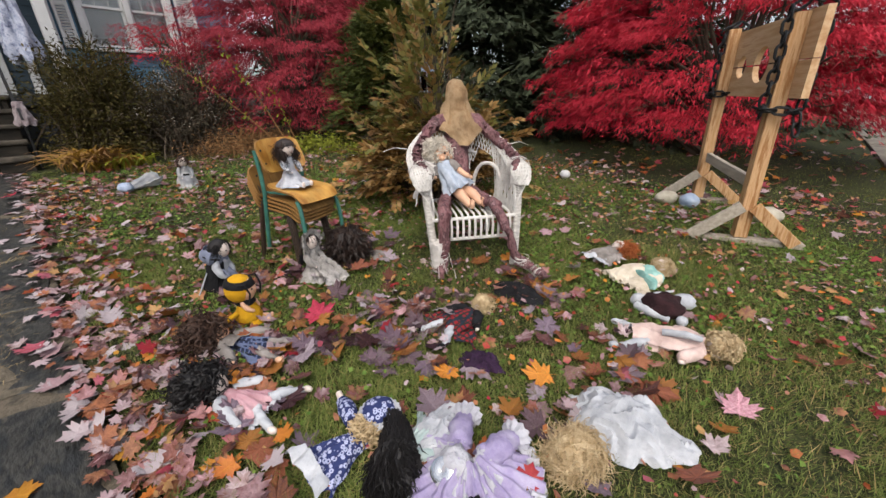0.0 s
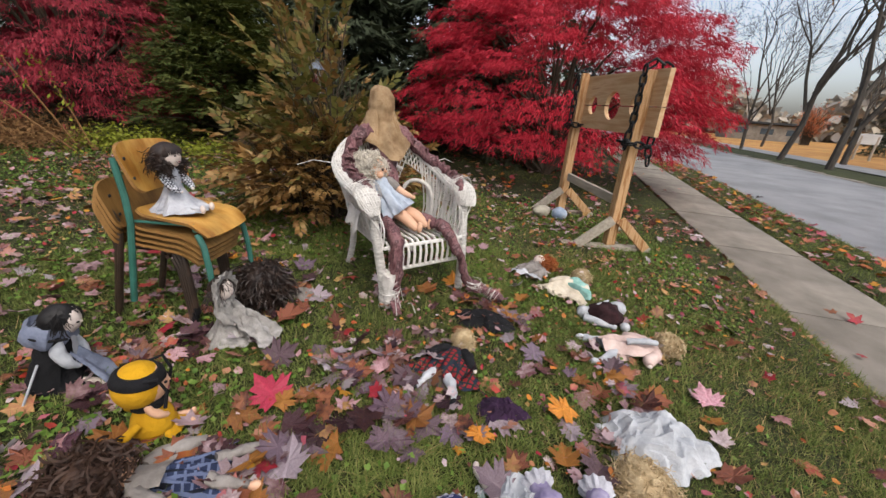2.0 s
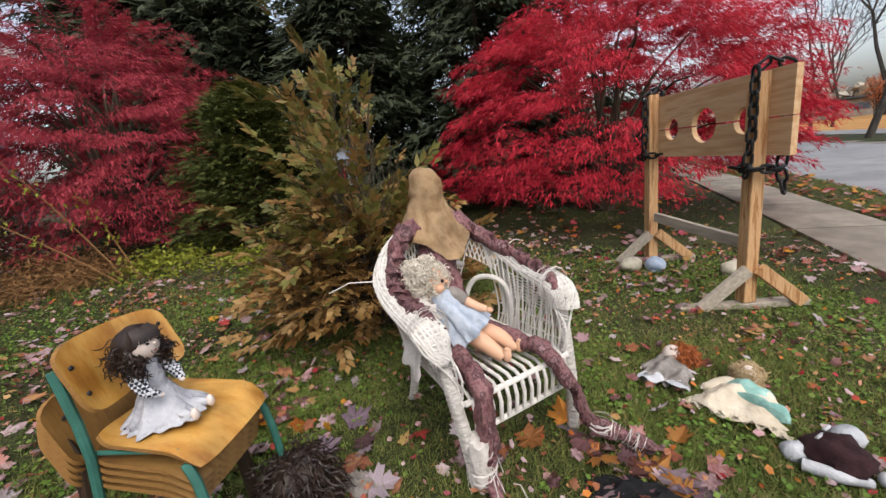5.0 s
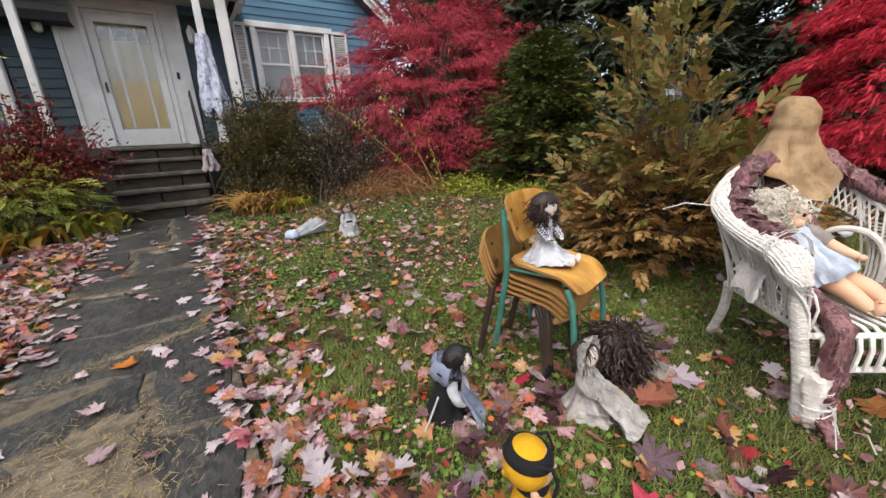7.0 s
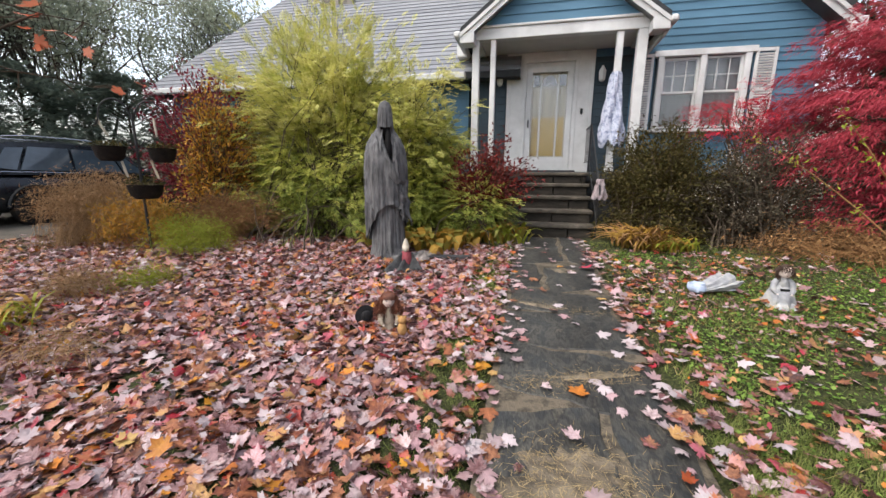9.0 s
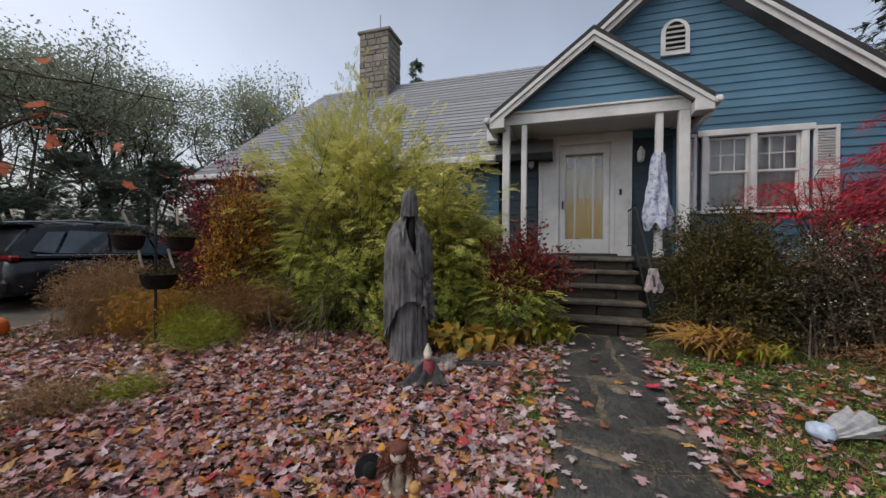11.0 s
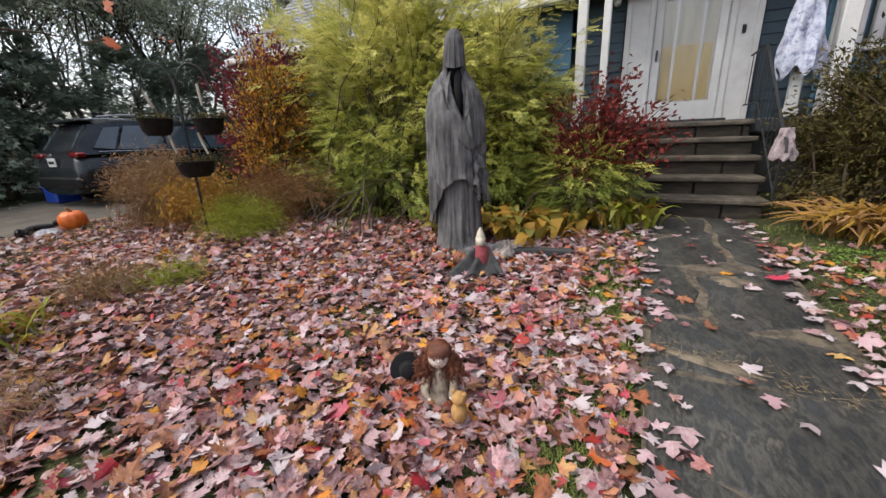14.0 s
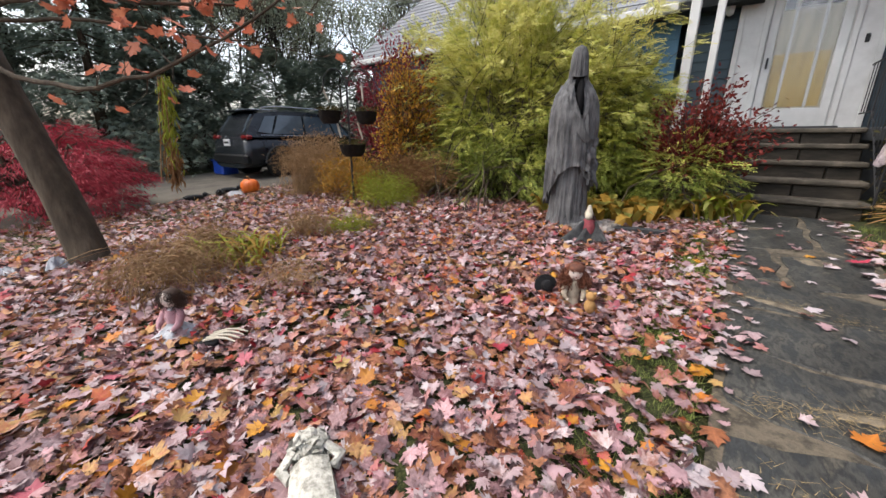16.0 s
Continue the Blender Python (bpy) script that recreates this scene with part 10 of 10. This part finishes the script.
# ---- maple by the driveway ----
def maple_by_drive():
    b = (-2.45, -6.1, G(-2.45, -6.1) - 0.05)
    ob = thing("maple_tree", pose(*b), "leaning maple trunk with a few salmon leaves on bare branches", "tree")
    part("trunk", Shape().tube([(0.04, 0.02, -0.02), (0, 0, 0.12), (0.06, -0.16, 0.7), (0.2, -0.45, 1.6), (0.34, -0.75, 2.6), (0.45, -1.0, 3.6)], [0.24, 0.16, 0.145, 0.14, 0.13, 0.10], 14), M_BARK, ob)
    r = rng(31)
    # limbs as (root, bow, tip) from the trunk; the last two reach out low over the leaf bed
    limbs = [((0.28, -0.63, 2.2), (-0.8, 0.5, 2.3), (-2.0, 1.3, 2.05)), ((0.28, -0.63, 2.2), (-0.9, 0.7, 3.0), (-2.2, 1.9, 2.75)), ((0.3, -0.7, 2.4), (-0.5, 0.6, 2.9), (-1.2, 1.7, 2.6)), ((0.3, -0.7, 2.4), (-1.0, 0.3, 2.9), (-2.6, 0.9, 2.7)), ((0.26, -0.55, 1.95), (-0.1, 0.9, 1.15), (-1.25, 1.9, 2.3)), ((0.3, -0.7, 2.35), (-0.1, 1.1, 2.2), (-1.05, 1.55, 2.25))]
    P = []
    for i, (a, m, t) in enumerate(limbs):
        low = i >= 4
        st = bezier(np.array(a), np.array(m), np.array(t), 14)
        st[1:-1] += r.normal(0, 0.018, (12, 3))
        limb_ = Shape().tube([tuple(p) for p in st], [(0.026 if low else 0.02) - 0.0013 * k for k in range(14)], 7)
        for k in range(6, 14):
            for _ in range(3 if low else 2):
                e = st[k] + r.normal(0, 0.17 if low else 0.2, 3) + np.array([0, 0, 0.06 if low else -0.05])
                limb_.tube([tuple(st[k]), tuple((st[k] + e) / 2 + r.normal(0, 0.02, 3)), tuple(e)], [0.005, 0.0035, 0.0018], 4)
                for q in range((4 if i == 5 else 1) if low else int(r.uniform() < 0.25)):
                    P.append(e + r.normal(0, 0.055 if q else 0.01, 3))
        part("branch", limb_, M_BARK, ob)
    P = np.array(P)
    n = len(P)
    vs, fs = LEAVES[0]
    D = r.normal(0, 1, (n, 3)) * np.array([1, 1, 0.4]) + np.array([0, 0, -0.5])
    L = r.uniform(0.07, 0.135, n)
    part("foliage", leaf_uv(bake("foliage", vs, fs, frames(D, unit(np.array([0, 0, 1.0]) + r.normal(0, 0.5, (n, 3))), L, L), P, [M_SALMON]), vs), None, ob)
    # a withered vine hangs from the low limb
    hang = [(-0.46, 1.45, 1.66), (-0.44, 1.46, 1.3), (-0.41, 1.46, 0.9)]
    vine = Shape()
    for k in range(5):
        o = np.array([r.normal(0, 0.016), r.normal(0, 0.016), 0])
        vine.tube([tuple(np.array(p) + o * (1 + q)) for q, p in enumerate(hang)], 0.004, 4)
    v = part("hanging_vine", vine, M_WEED, ob, "yellowing vine hanging from a branch")
    t = r.uniform(0, 1, 420)[:, None]
    Q = np.array(hang[0]) + (np.array(hang[2]) - np.array(hang[0])) * t + r.normal(0, 0.024, (420, 3))
    dry = t[:, 0] + r.normal(0, 0.15, 420) > 0.62
    for sel, m_ in ((~dry, M_FERN), (dry, M_WEED)):
        k = int(sel.sum())
        part("vine_foliage", leaf_mesh("vine_foliage", Q[sel], np.column_stack([r.normal(0, 0.35, (k, 2)), -np.ones(k)]), r, 0.075, 0.2, m_, wild=0.15), None, v)


M_SALMON = veined(material("salmon_leaf", ["a0523f", "bd6a50", "cc8063", "b5735a", "c99a7a"], 0.6, 6, "island", island=0.4, trans=0.3), 0.3, 1.2)
maple_by_drive()
rag("cloth", -2.2, -6.0, 0.16, 0.2, 0.12, C_WHITE, "white rag at the foot of the maple trunk", 9)
rag("cloth", -1.9, -6.3, 0.2, 0.2, 0.06, C_WHITE, "crumpled white scrap in the leaves", 10)


# ---- pumpkin, crows, planters ----
def pumpkin(x, y, r):
    ob = thing("pumpkin", pose(x, y, G(x, y)), "round ribbed orange pumpkin beside the driveway", "pumpkin")
    s = Shape()
    s.lathe([(0.15 * r, 0.02 * r), (0.55 * r, 0.0), (0.9 * r, 0.3 * r), (1.0 * r, 0.75 * r), (0.9 * r, 1.2 * r), (0.55 * r, 1.5 * r), (0.12 * r, 1.42 * r)], 60, wob=lambda a, z: 1 - 0.07 * (1 - abs(math.sin(5.5 * a))) ** 2)
    part("shell", s, material("pumpkin_skin", ["b8541a", "c9641f", "d57428"], 0.45, 6, bump=0.1, spec=0.5), ob, smooth=80)
    part("stalk", Shape().tube([(0, 0, 1.4 * r), (0.05 * r, 0, 1.65 * r), (0.22 * r, 0.05 * r, 1.85 * r)], [0.16 * r, 0.1 * r, 0.12 * r], 7), M_WEED, ob)


pumpkin(-5.26, -8.5, 0.17)


def crow(x, y, yaw, lying=False):
    s = Shape()
    s.blob((0, 0, 0.07), (0.15, 0.06, 0.06), mi=0)
    s.blob((0.15, 0, 0.12), (0.045, 0.04, 0.04), mi=0)
    s.tube([(0.18, 0, 0.12), (0.24, 0, 0.105)], [0.018, 0.003], 6, 0)
    s.add([(-0.12, -0.04, 0.07), (-0.12, 0.04, 0.07), (-0.3, 0.05, 0.05), (-0.3, -0.05, 0.05), (-0.2, 0, 0.085)], [(0, 4, 3), (1, 2, 4), (0, 1, 4), (3, 4, 2), (3, 2, 1, 0)])
    for sg in (-1, 1):
        s.blob((-0.03, sg * 0.055, 0.08), (0.15, 0.02, 0.045), mi=0)
    solid("crow_decoy", s, M_BLACK, "black feathered crow decoy on the ground", "decoy", "crow decoys", mat=pose(x, y, G(x, y), 0, 0, yaw), smooth=60)


crow(-5.0, -8.75, 150)
crow(-4.75, -8.6, 60)
crow(-4.3, -8.5, 170)
rag("cloth", -4.95, -8.45, 0.3, 0.24, 0.08, C_WHITE, "white rag between the crow decoys", 12)


def planter_stand():
    x, y = -5.62, -5.88
    z = G(x, y)
    ob = thing("planter_stand", pose(x, y, z, 0, 0, 40), "black iron planter stand with three planted baskets and white chimes", "planter stand")
    part("pole", Shape().tube([(0, 0, 0), (0, 0, 1.80)], 0.016, 8), M_IRON, ob)
    for sg in (-1, 1):
        arc = [(0, sg * (0.02 + 0.16 * (1 - math.cos(a))), 1.72 + 0.24 * math.sin(a)) for a in np.linspace(0, math.pi, 12)]
        part("hook", Shape().tube(arc + [(0, sg * 0.36, 1.66), (0, sg * 0.39, 1.62), (0, sg * 0.42, 1.66)], 0.009, 6), M_IRON, ob)
        part("scroll", Shape().tube([(0.01, 0, 1.30), (0.01, sg * 0.1, 1.48), (0.01, sg * 0.17, 1.44), (0.01, sg * 0.2, 1.36)], 0.007, 6), M_IRON, ob)
    for k, (yy, zz, rr_) in enumerate(((-0.27, 1.20, 0.17), (0.27, 1.19, 0.16), (0.04, 0.72, 0.20))):
        bk = part("basket", Shape().lathe([(0.6 * rr_, 0), (0.85 * rr_, 0.05), (rr_, 0.17), (1.04 * rr_, 0.18), (0.95 * rr_, 0.175)], 20, mat=Matrix.Translation((0.02, yy, zz))), M_BASKET, ob, "dark brown coir basket")
        r = rng(200 + k)
        n = 160
        a = r.uniform(0, 2 * np.pi, n)
        q = rr_ * np.sqrt(r.uniform(0, 1, n))
        Q = np.stack([0.02 + q * np.cos(a), yy + q * np.sin(a), zz + 0.19 + r.uniform(-0.02, 0.04, n)], 1)
        tagged(part("planting", leaf_mesh("planting", Q, np.stack([np.cos(a), np.sin(a), r.uniform(-0.3, 1, n)], 1), r, 0.05, 0.35, M_BUSH), None, bk), kind="stuff")
    for pts in (((-0.02, -0.36, 1.72), (-0.02, -0.27, 1.5)), ((0, 0.22, 1.75), (0, 0.23, 1.52)), ((0.05, -0.16, 1.2), (0.05, -0.12, 1.0)), ((0.04, 0.14, 1.22), (0.04, 0.2, 0.98))):
        part("chime", Shape().tube([pts[0], ((pts[0][0]), (pts[0][1] + pts[1][1]) / 2, (pts[0][2] + pts[1][2]) / 2 - 0.01), pts[1]], [0.014, 0.016, 0.012], 7), M_BONE, ob, "white plastic bone")
        part("cord", Shape().tube([(0, 0, 1.85), (0, pts[0][1] * 0.8, max(pts[0][2], 1.7))], 0.002, 4), M_IRON, ob)


M_BASKET = material("coir_basket", ["0f0d0b", "191512", "231d18"], 0.95, 18, bump=0.9, bscale=50)
planter_stand()


# ---- parked car ----
def car():
    L, Wd, H = 4.55, 1.86, 1.66
    m = pose(-6.05, -10.98, G(-6, -11) + 0.01, 0, 0, 180)
    ob = thing("car", m, "dark grey sport utility car parked on the driveway", "car")
    paint = material("car_paint", ["1d2024", "262a2f", "2f3338"], 0.25, 3, spec=0.6, metal=0.3)
    # stations from tail (x=0) to nose: (x, waist height, lower edge, half-width)
    xs_ = [0.0, 0.04, 0.14, 0.5, 1.2, 2.0, 2.9, 3.4, 3.9, 4.3, 4.5, 4.55]
    top = [0.72, 0.95, 1.02, 1.03, 1.02, 1.0, 0.98, 0.97, 0.92, 0.82, 0.68, 0.6]
    hw = [0.78, 0.86, 0.90, 0.925, 0.93, 0.93, 0.93, 0.925, 0.91, 0.87, 0.78, 0.7]
    s = Shape()
    ring = 14
    for x, t_, w in zip(xs_, top, hw):
        for k in range(ring):
            a = 2 * math.pi * k / ring
            cy, cz = math.cos(a), math.sin(a)
            yy = w * math.copysign(abs(cy) ** 0.45, cy)
            zz = (0.26 + t_) / 2 + (t_ - 0.26) / 2 * math.copysign(abs(cz) ** 0.5, cz)
            s.v.append((x, yy, zz))
    for i in range(len(xs_) - 1):
        for k in range(ring):
            a, b = i * ring + k, i * ring + (k + 1) % ring
            s.f.append((a, b, b + ring, a + ring))
    s.f += [tuple(range(ring))[::-1], tuple(range((len(xs_) - 1) * ring, len(xs_) * ring))]
    s.m = [0] * len(s.f)
    part("body", s, paint, ob, smooth=60)
    gx = [0.12, 0.42, 0.8, 1.6, 2.3, 2.75, 3.35]
    gt = [1.12, 1.56, 1.63, 1.66, 1.63, 1.52, 1.02]
    gw = [0.80, 0.70, 0.69, 0.69, 0.69, 0.68, 0.78]
    cab = Shape()
    for x, t_, w in zip(gx, gt, gw):
        wb = 0.86
        for yy, zz in ((-wb, 0.98), (-w - (0.02), (0.98 + t_) / 2), (-w + 0.04, t_ - 0.05), (-w * 0.6, t_), (w * 0.6, t_), (w - 0.04, t_ - 0.05), (w + 0.02, (0.98 + t_) / 2), (wb, 0.98)):
            cab.v.append((x, yy, zz))
    for i in range(len(gx) - 1):
        for k in range(7):
            a = i * 8 + k
            cab.f.append((a, a + 1, a + 9, a + 8)[::-1])
    cab.f += [tuple(range(8)), tuple(range(len(gx) * 8 - 8, len(gx) * 8))[::-1]]
    cab.m = [0] * len(cab.f)
    part("cabin", cab, paint, ob, smooth=50)

    def panel(name, pts, mat_, label="", parent=None, th=0.012):
        v = [Vector(p) for p in pts]
        n_ = (v[1] - v[0]).cross(v[2] - v[0]).normalized()
        k = len(v)
        sh = Shape().add([p + n_ * th for p in v] + [p - n_ * 0.02 for p in v], [tuple(range(k))] + [(i, i + k, (i + 1) % k + k, (i + 1) % k) for i in range(k)])
        return part(name, sh, mat_, parent or ob, label, smooth=0)

    for sg in (-1, 1):
        y0, y1 = sg * 0.845, sg * 0.725
        w1 = [(0.72, y0, 1.06), (1.55, y0, 1.05), (1.58, y1, 1.5), (0.95, y1, 1.5)]
        w2 = [(1.62, y0, 1.05), (2.5, y0, 1.03), (2.35, y1, 1.49), (1.65, y1, 1.5)]
        w3 = [(0.35, y0 * 0.99, 1.1), (0.66, y0, 1.06), (0.88, y1, 1.48), (0.62, y1 * 0.99, 1.46)]
        w4 = [(2.56, y0, 1.03), (3.0, y0, 1.02), (2.62, y1, 1.42), (2.42, y1, 1.48)]
        for w in (w1, w2, w3, w4):
            panel("side_window", w if sg < 0 else w[::-1], M_CARGLASS, "dark tinted side window")
        part("roof_rail", Shape().tube([(0.6, sg * 0.63, 1.66), (1.0, sg * 0.64, 1.705), (2.0, sg * 0.64, 1.705), (2.4, sg * 0.63, 1.66)], 0.016, 6), M_CHROME, ob, "silver roof rail")
        part("tail_light", Shape().box((0.12, sg * 0.74, 0.98), (0.16, 0.30, 0.10), bev=0.03), M_TAIL, ob, "red tail light")
        part("mirror", Shape().blob((2.95, sg * 1.0, 1.06), (0.06, 0.11, 0.08)), paint, ob)
        part("window_trim", Shape().tube([(0.4, sg * 0.872, 1.03), (1.6, sg * 0.875, 1.02), (2.95, sg * 0.872, 1.0)], 0.009, 5), M_CHROME, ob)
        part("sill", Shape().box((2.2, sg * 0.90, 0.33), (2.2, 0.08, 0.14), bev=0.03), M_BLACK, ob)
        for x in (0.85, 3.6):
            wh = part("wheel", Shape().lathe([(0.2, -0.11), (0.33, -0.11), (0.36, -0.08), (0.36, 0.08), (0.33, 0.11), (0.2, 0.11)], 28, mat=Matrix.Translation((x, sg * 0.83, 0.355)) @ Matrix.Rotation(math.pi / 2, 4, "X")), M_BLACK, ob, "black tyre")
            part("rim", Shape().lathe([(0.23, -0.1), (0.22, 0.0), (0.05, 0.03), (0.05, 0.05)], 10, mat=Matrix.Translation((x, sg * 0.88, 0.355)) @ Matrix.Rotation(-sg * math.pi / 2, 4, "X")), M_CHROME, wh)
            part("wheel_arch", Shape().tube([(x + 0.42 * math.cos(a), sg * 0.915, 0.36 + 0.42 * math.sin(a)) for a in np.linspace(0.05, math.pi - 0.05, 12)], 0.035, 6), M_BLACK, ob)
    panel("rear_window", [(0.13, -0.62, 1.1), (0.13, 0.62, 1.1), (0.40, 0.56, 1.5), (0.40, -0.56, 1.5)][::-1], M_CARGLASS, "tinted rear window")
    part("spoiler", Shape().box((0.42, 0, 1.6), (0.28, 1.2, 0.04), bev=0.015), paint, ob)
    part("bumper", Shape().box((0.06, 0, 0.48), (0.2, 1.72, 0.26), bev=0.06), M_BLACK, ob, "black rear bumper")
    part("number_plate", Shape().box((-0.015, 0, 0.86), (0.02, 0.32, 0.16), bev=0.004), M_WHITE, ob, "white plate with a plain dark bar")
    part("plate_bar", Shape().box((-0.027, 0, 0.86), (0.006, 0.22, 0.05), bev=0), M_BLACK, ob)
    part("badge", Shape().box((-0.012, 0, 1.0), (0.015, 0.12, 0.04), bev=0.01), M_CHROME, ob)


# tint lightened so the base colour carries the sky's pale reflection
M_CARGLASS = material("sky_tinted_glass", ["39424a", "525d66"], 0.06, 2, spec=0.8)
M_TAIL = material("tail_lens", ["5e0d10", "7c1518"], 0.2, 9, spec=0.6)
car()
binb = Shape().box((0, 0, 0.18), (0.42, 0.55, 0.36), bev=0.03)
binb.box((0, 0, 0.37), (0.47, 0.60, 0.03), bev=0.01)
solid("recycling_box", binb, material("blue_plastic", ["1c3f9a", "2349ab"], 0.4, 6, spec=0.5), "blue plastic recycling box behind the car", "box", mat=pose(-6.42, -12.16, G(-6.42, -12.16)))


# ---- steps' handrail, cloths, lantern ----
def handrail():
    ob = thing("handrail", pose(-7.75, 0.12, 0.49), "black wrought-iron handrail beside the steps", "handrail")
    part("post", Shape().tube([(0, 0, 0), (0, 0, 0.78)], 0.013, 6), M_IRON, ob)
    part("post", Shape().tube([(-1.25, 0, 0.98), (-1.25, 0, 1.82)], 0.013, 6), M_IRON, ob)
    part("rail", Shape().tube([(0.12, 0, 0.66), (0.08, 0, 0.76), (0, 0, 0.80), (-1.25, 0, 1.83), (-1.95, 0, 1.83)], 0.014, 6), M_IRON, ob)
    part("lower_rail", Shape().tube([(0, 0, 0.25), (-1.25, 0, 1.2), (-1.95, 0, 1.2)], 0.01, 6), M_IRON, ob)
    for k in range(9):
        x = -0.14 * (k + 1)
        part("baluster", Shape().tube([(x, 0, 0.25 + 0.76 * -x), (x, 0, 0.80 + 0.824 * -x)], 0.006, 5), M_IRON, ob)
    for k in range(4):
        x = -1.25 - 0.15 * (k + 1)
        part("baluster", Shape().tube([(x, 0, 1.2), (x, 0, 1.83)], 0.006, 5), M_IRON, ob)


handrail()


C_RAG = cloth("grimy_rag", "57494b", "93878a", "b5abac", b=0.8)


def hung_cloth(name, m, h, r0, r1, mats, label, seed, cat="cloth"):
    def fn(u, v):
        a = 2 * math.pi * u
        r = r0 + (r1 - r0) * (0.12 + 0.88 * min(1, v * 1.1) ** 1.2 if v > 0.02 else 0)
        r *= 1 + 0.16 * math.sin(5 * a + 6 * v + seed) + 0.09 * math.sin(11 * a - 9 * v)
        return (r * math.cos(a), r * math.sin(a), -h * v * (1 + 0.06 * math.sin(7 * a + seed)))
    solid(name, Shape().sheet(fn, 40, 30), mats, label, cat, mat=m, smooth=70)


C_STAIN = material("stained_sheet", ["4a5068", "7f869c", "a4aabb", "b6bac8", "6d748c"], 0.9, 15, bump=0.6, bscale=40)
hung_cloth("column_cloth", pose(-9.10, 0.46, 3.2), 1.2, 0.07, 0.2, C_STAIN, "white stained sheet tied round a porch column", 1)
hung_cloth("rag_doll", pose(-7.80, 0.14, 1.38), 0.3, 0.04, 0.10, C_RAG, "limp pale rag hanging over the handrail", 2)


def lantern():
    ob = thing("lantern", pose(-2.79, 2.86, 1.30), "small grey glass lantern hanging in the shrub", "lantern")
    for sx in (-1, 1):
        for sy in (-1, 1):
            part("bar", Shape().box((sx * 0.045, sy * 0.045, 0.09), (0.008, 0.008, 0.18), bev=0.001), M_CHROME, ob)
    part("base", Shape().box((0, 0, 0.0), (0.11, 0.11, 0.02), bev=0.004), M_CHROME, ob)
    part("roof", Shape().lathe([(0.08, 0.18), (0.045, 0.23), (0.02, 0.24), (0.02, 0.26)], 4, mat=Matrix.Rotation(math.pi / 4, 4, "Z")), M_CHROME, ob)
    g_ = part("pane", Shape().box((0, 0, 0.09), (0.085, 0.085, 0.165), bev=0), M_GLASS, ob)
    g_.visible_shadow = False
    part("ring", Shape().tube([(0.03 * math.cos(a), 0, 0.29 + 0.03 * math.sin(a)) for a in np.linspace(0, 2 * math.pi, 12)], 0.004, 5), M_IRON, ob)
    part("hook", Shape().tube([(0, 0, 0.32), (0.02, 0.02, 0.42), (0.05, 0.04, 0.46)], 0.004, 5), M_IRON, ob)


lantern()

# ---- the park across the road ----
def pavilion():
    ob = thing("park_shelter", pose(21, 52, G(21, 52)), "low grey park building with a flat roof", "building")
    part("wall", Shape().box((0, 0, 0.8), (7.5, 3, 1.7), bev=0.02), M_CONC, ob)
    part("roof", Shape().box((0, 0, 1.78), (8.4, 3.8, 0.22), bev=0.03), M_ROOFDK, ob)
    for k in range(3):
        part("window", Shape().box((-2.4 + 2.4 * k, -1.51, 0.95), (1.2, 0.04, 0.6), bev=0.01), M_CARGLASS, ob)


pavilion()
sgn = thing("notice_board", pose(14.2, 24.5, G(14.2, 24.5)), "white notice board on two posts in the park", "sign")
for dx in (-0.35, 0.35):
    part("post", Shape().box((dx, 0, 0.6), (0.08, 0.08, 1.2), bev=0.005), M_WOODOLD, sgn)
part("panel", Shape().box((0, 0, 1.05), (0.9, 0.05, 0.5), bev=0.005), M_WHITE, sgn)
for i, (x, y, h) in enumerate([(16.0, 19.0, 2.6), (30, 40, 4), (22, 45, 4)]):
    shrub("orange_tree", (x, y), (x, y, G(x, y) + h * 0.62), (h * 0.42, h * 0.42, h * 0.4), 50, 1600, 0.13, 0.7, M_ORANGE, "small rounded tree in orange leaf", "tree", 300 + i, low=-0.8, thick=0.04, fuzz=0.15, group="orange park trees")
pole = Shape().tube([(0, 0, 0), (0.02, 0, 4), (0.03, 0, 8.5)], [0.14, 0.12, 0.10], 10)
solid("utility_pole", pole, M_BARKG, "weathered wooden utility pole by the road", "pole", mat=pose(8.3, 10.2, G(8.3, 10.2)))
for i, (a, b) in enumerate((((8.3, 10.2, 8.0), (-3, 60, 8.5)), ((8.3, 10.2, 7.2), (30, 24, 7.5)), ((-30, -34, 15.0), (-10.5, -8.5, 4.9)))):
    a, b = Vector(a), Vector(b)
    solid("overhead_wire", Shape().tube([a + (b - a) * t + Vector((0, 0, -2.2 * t * (1 - t))) for t in np.linspace(0, 1, 14)], 0.014, 5), M_IRON, "thin dark overhead wire", "wire", "overhead wires")
# far belt of trees that closes the view; its leaf colours carry distance haze
r = rng(400)
n = 26000
az = r.uniform(-0.15, 1.15, n)
R = r.uniform(75, 110, n)
ht = (4 + 3 * np.abs(np.sin(az * 9)) + 3 * np.sin(az * 23 + 1)) * r.uniform(0, 1, n) ** 0.8
P = np.stack([R * np.sin(az), R * np.cos(az), 1.0 + ht], 1)
me = leaf_mesh("far_woods", P, r.normal(0, 1, (n, 3)), r, 1.5, 0.8, [material("hazed_far_leaf", ["8f8a85", "a39d94", "b0a592", "98948f"], 0.9, 0.1, "island")], wild=1)
tagged(solid("far_woods", me, None, "distant grey-brown belt of woods, paled for haze", "woods"), kind="stuff")
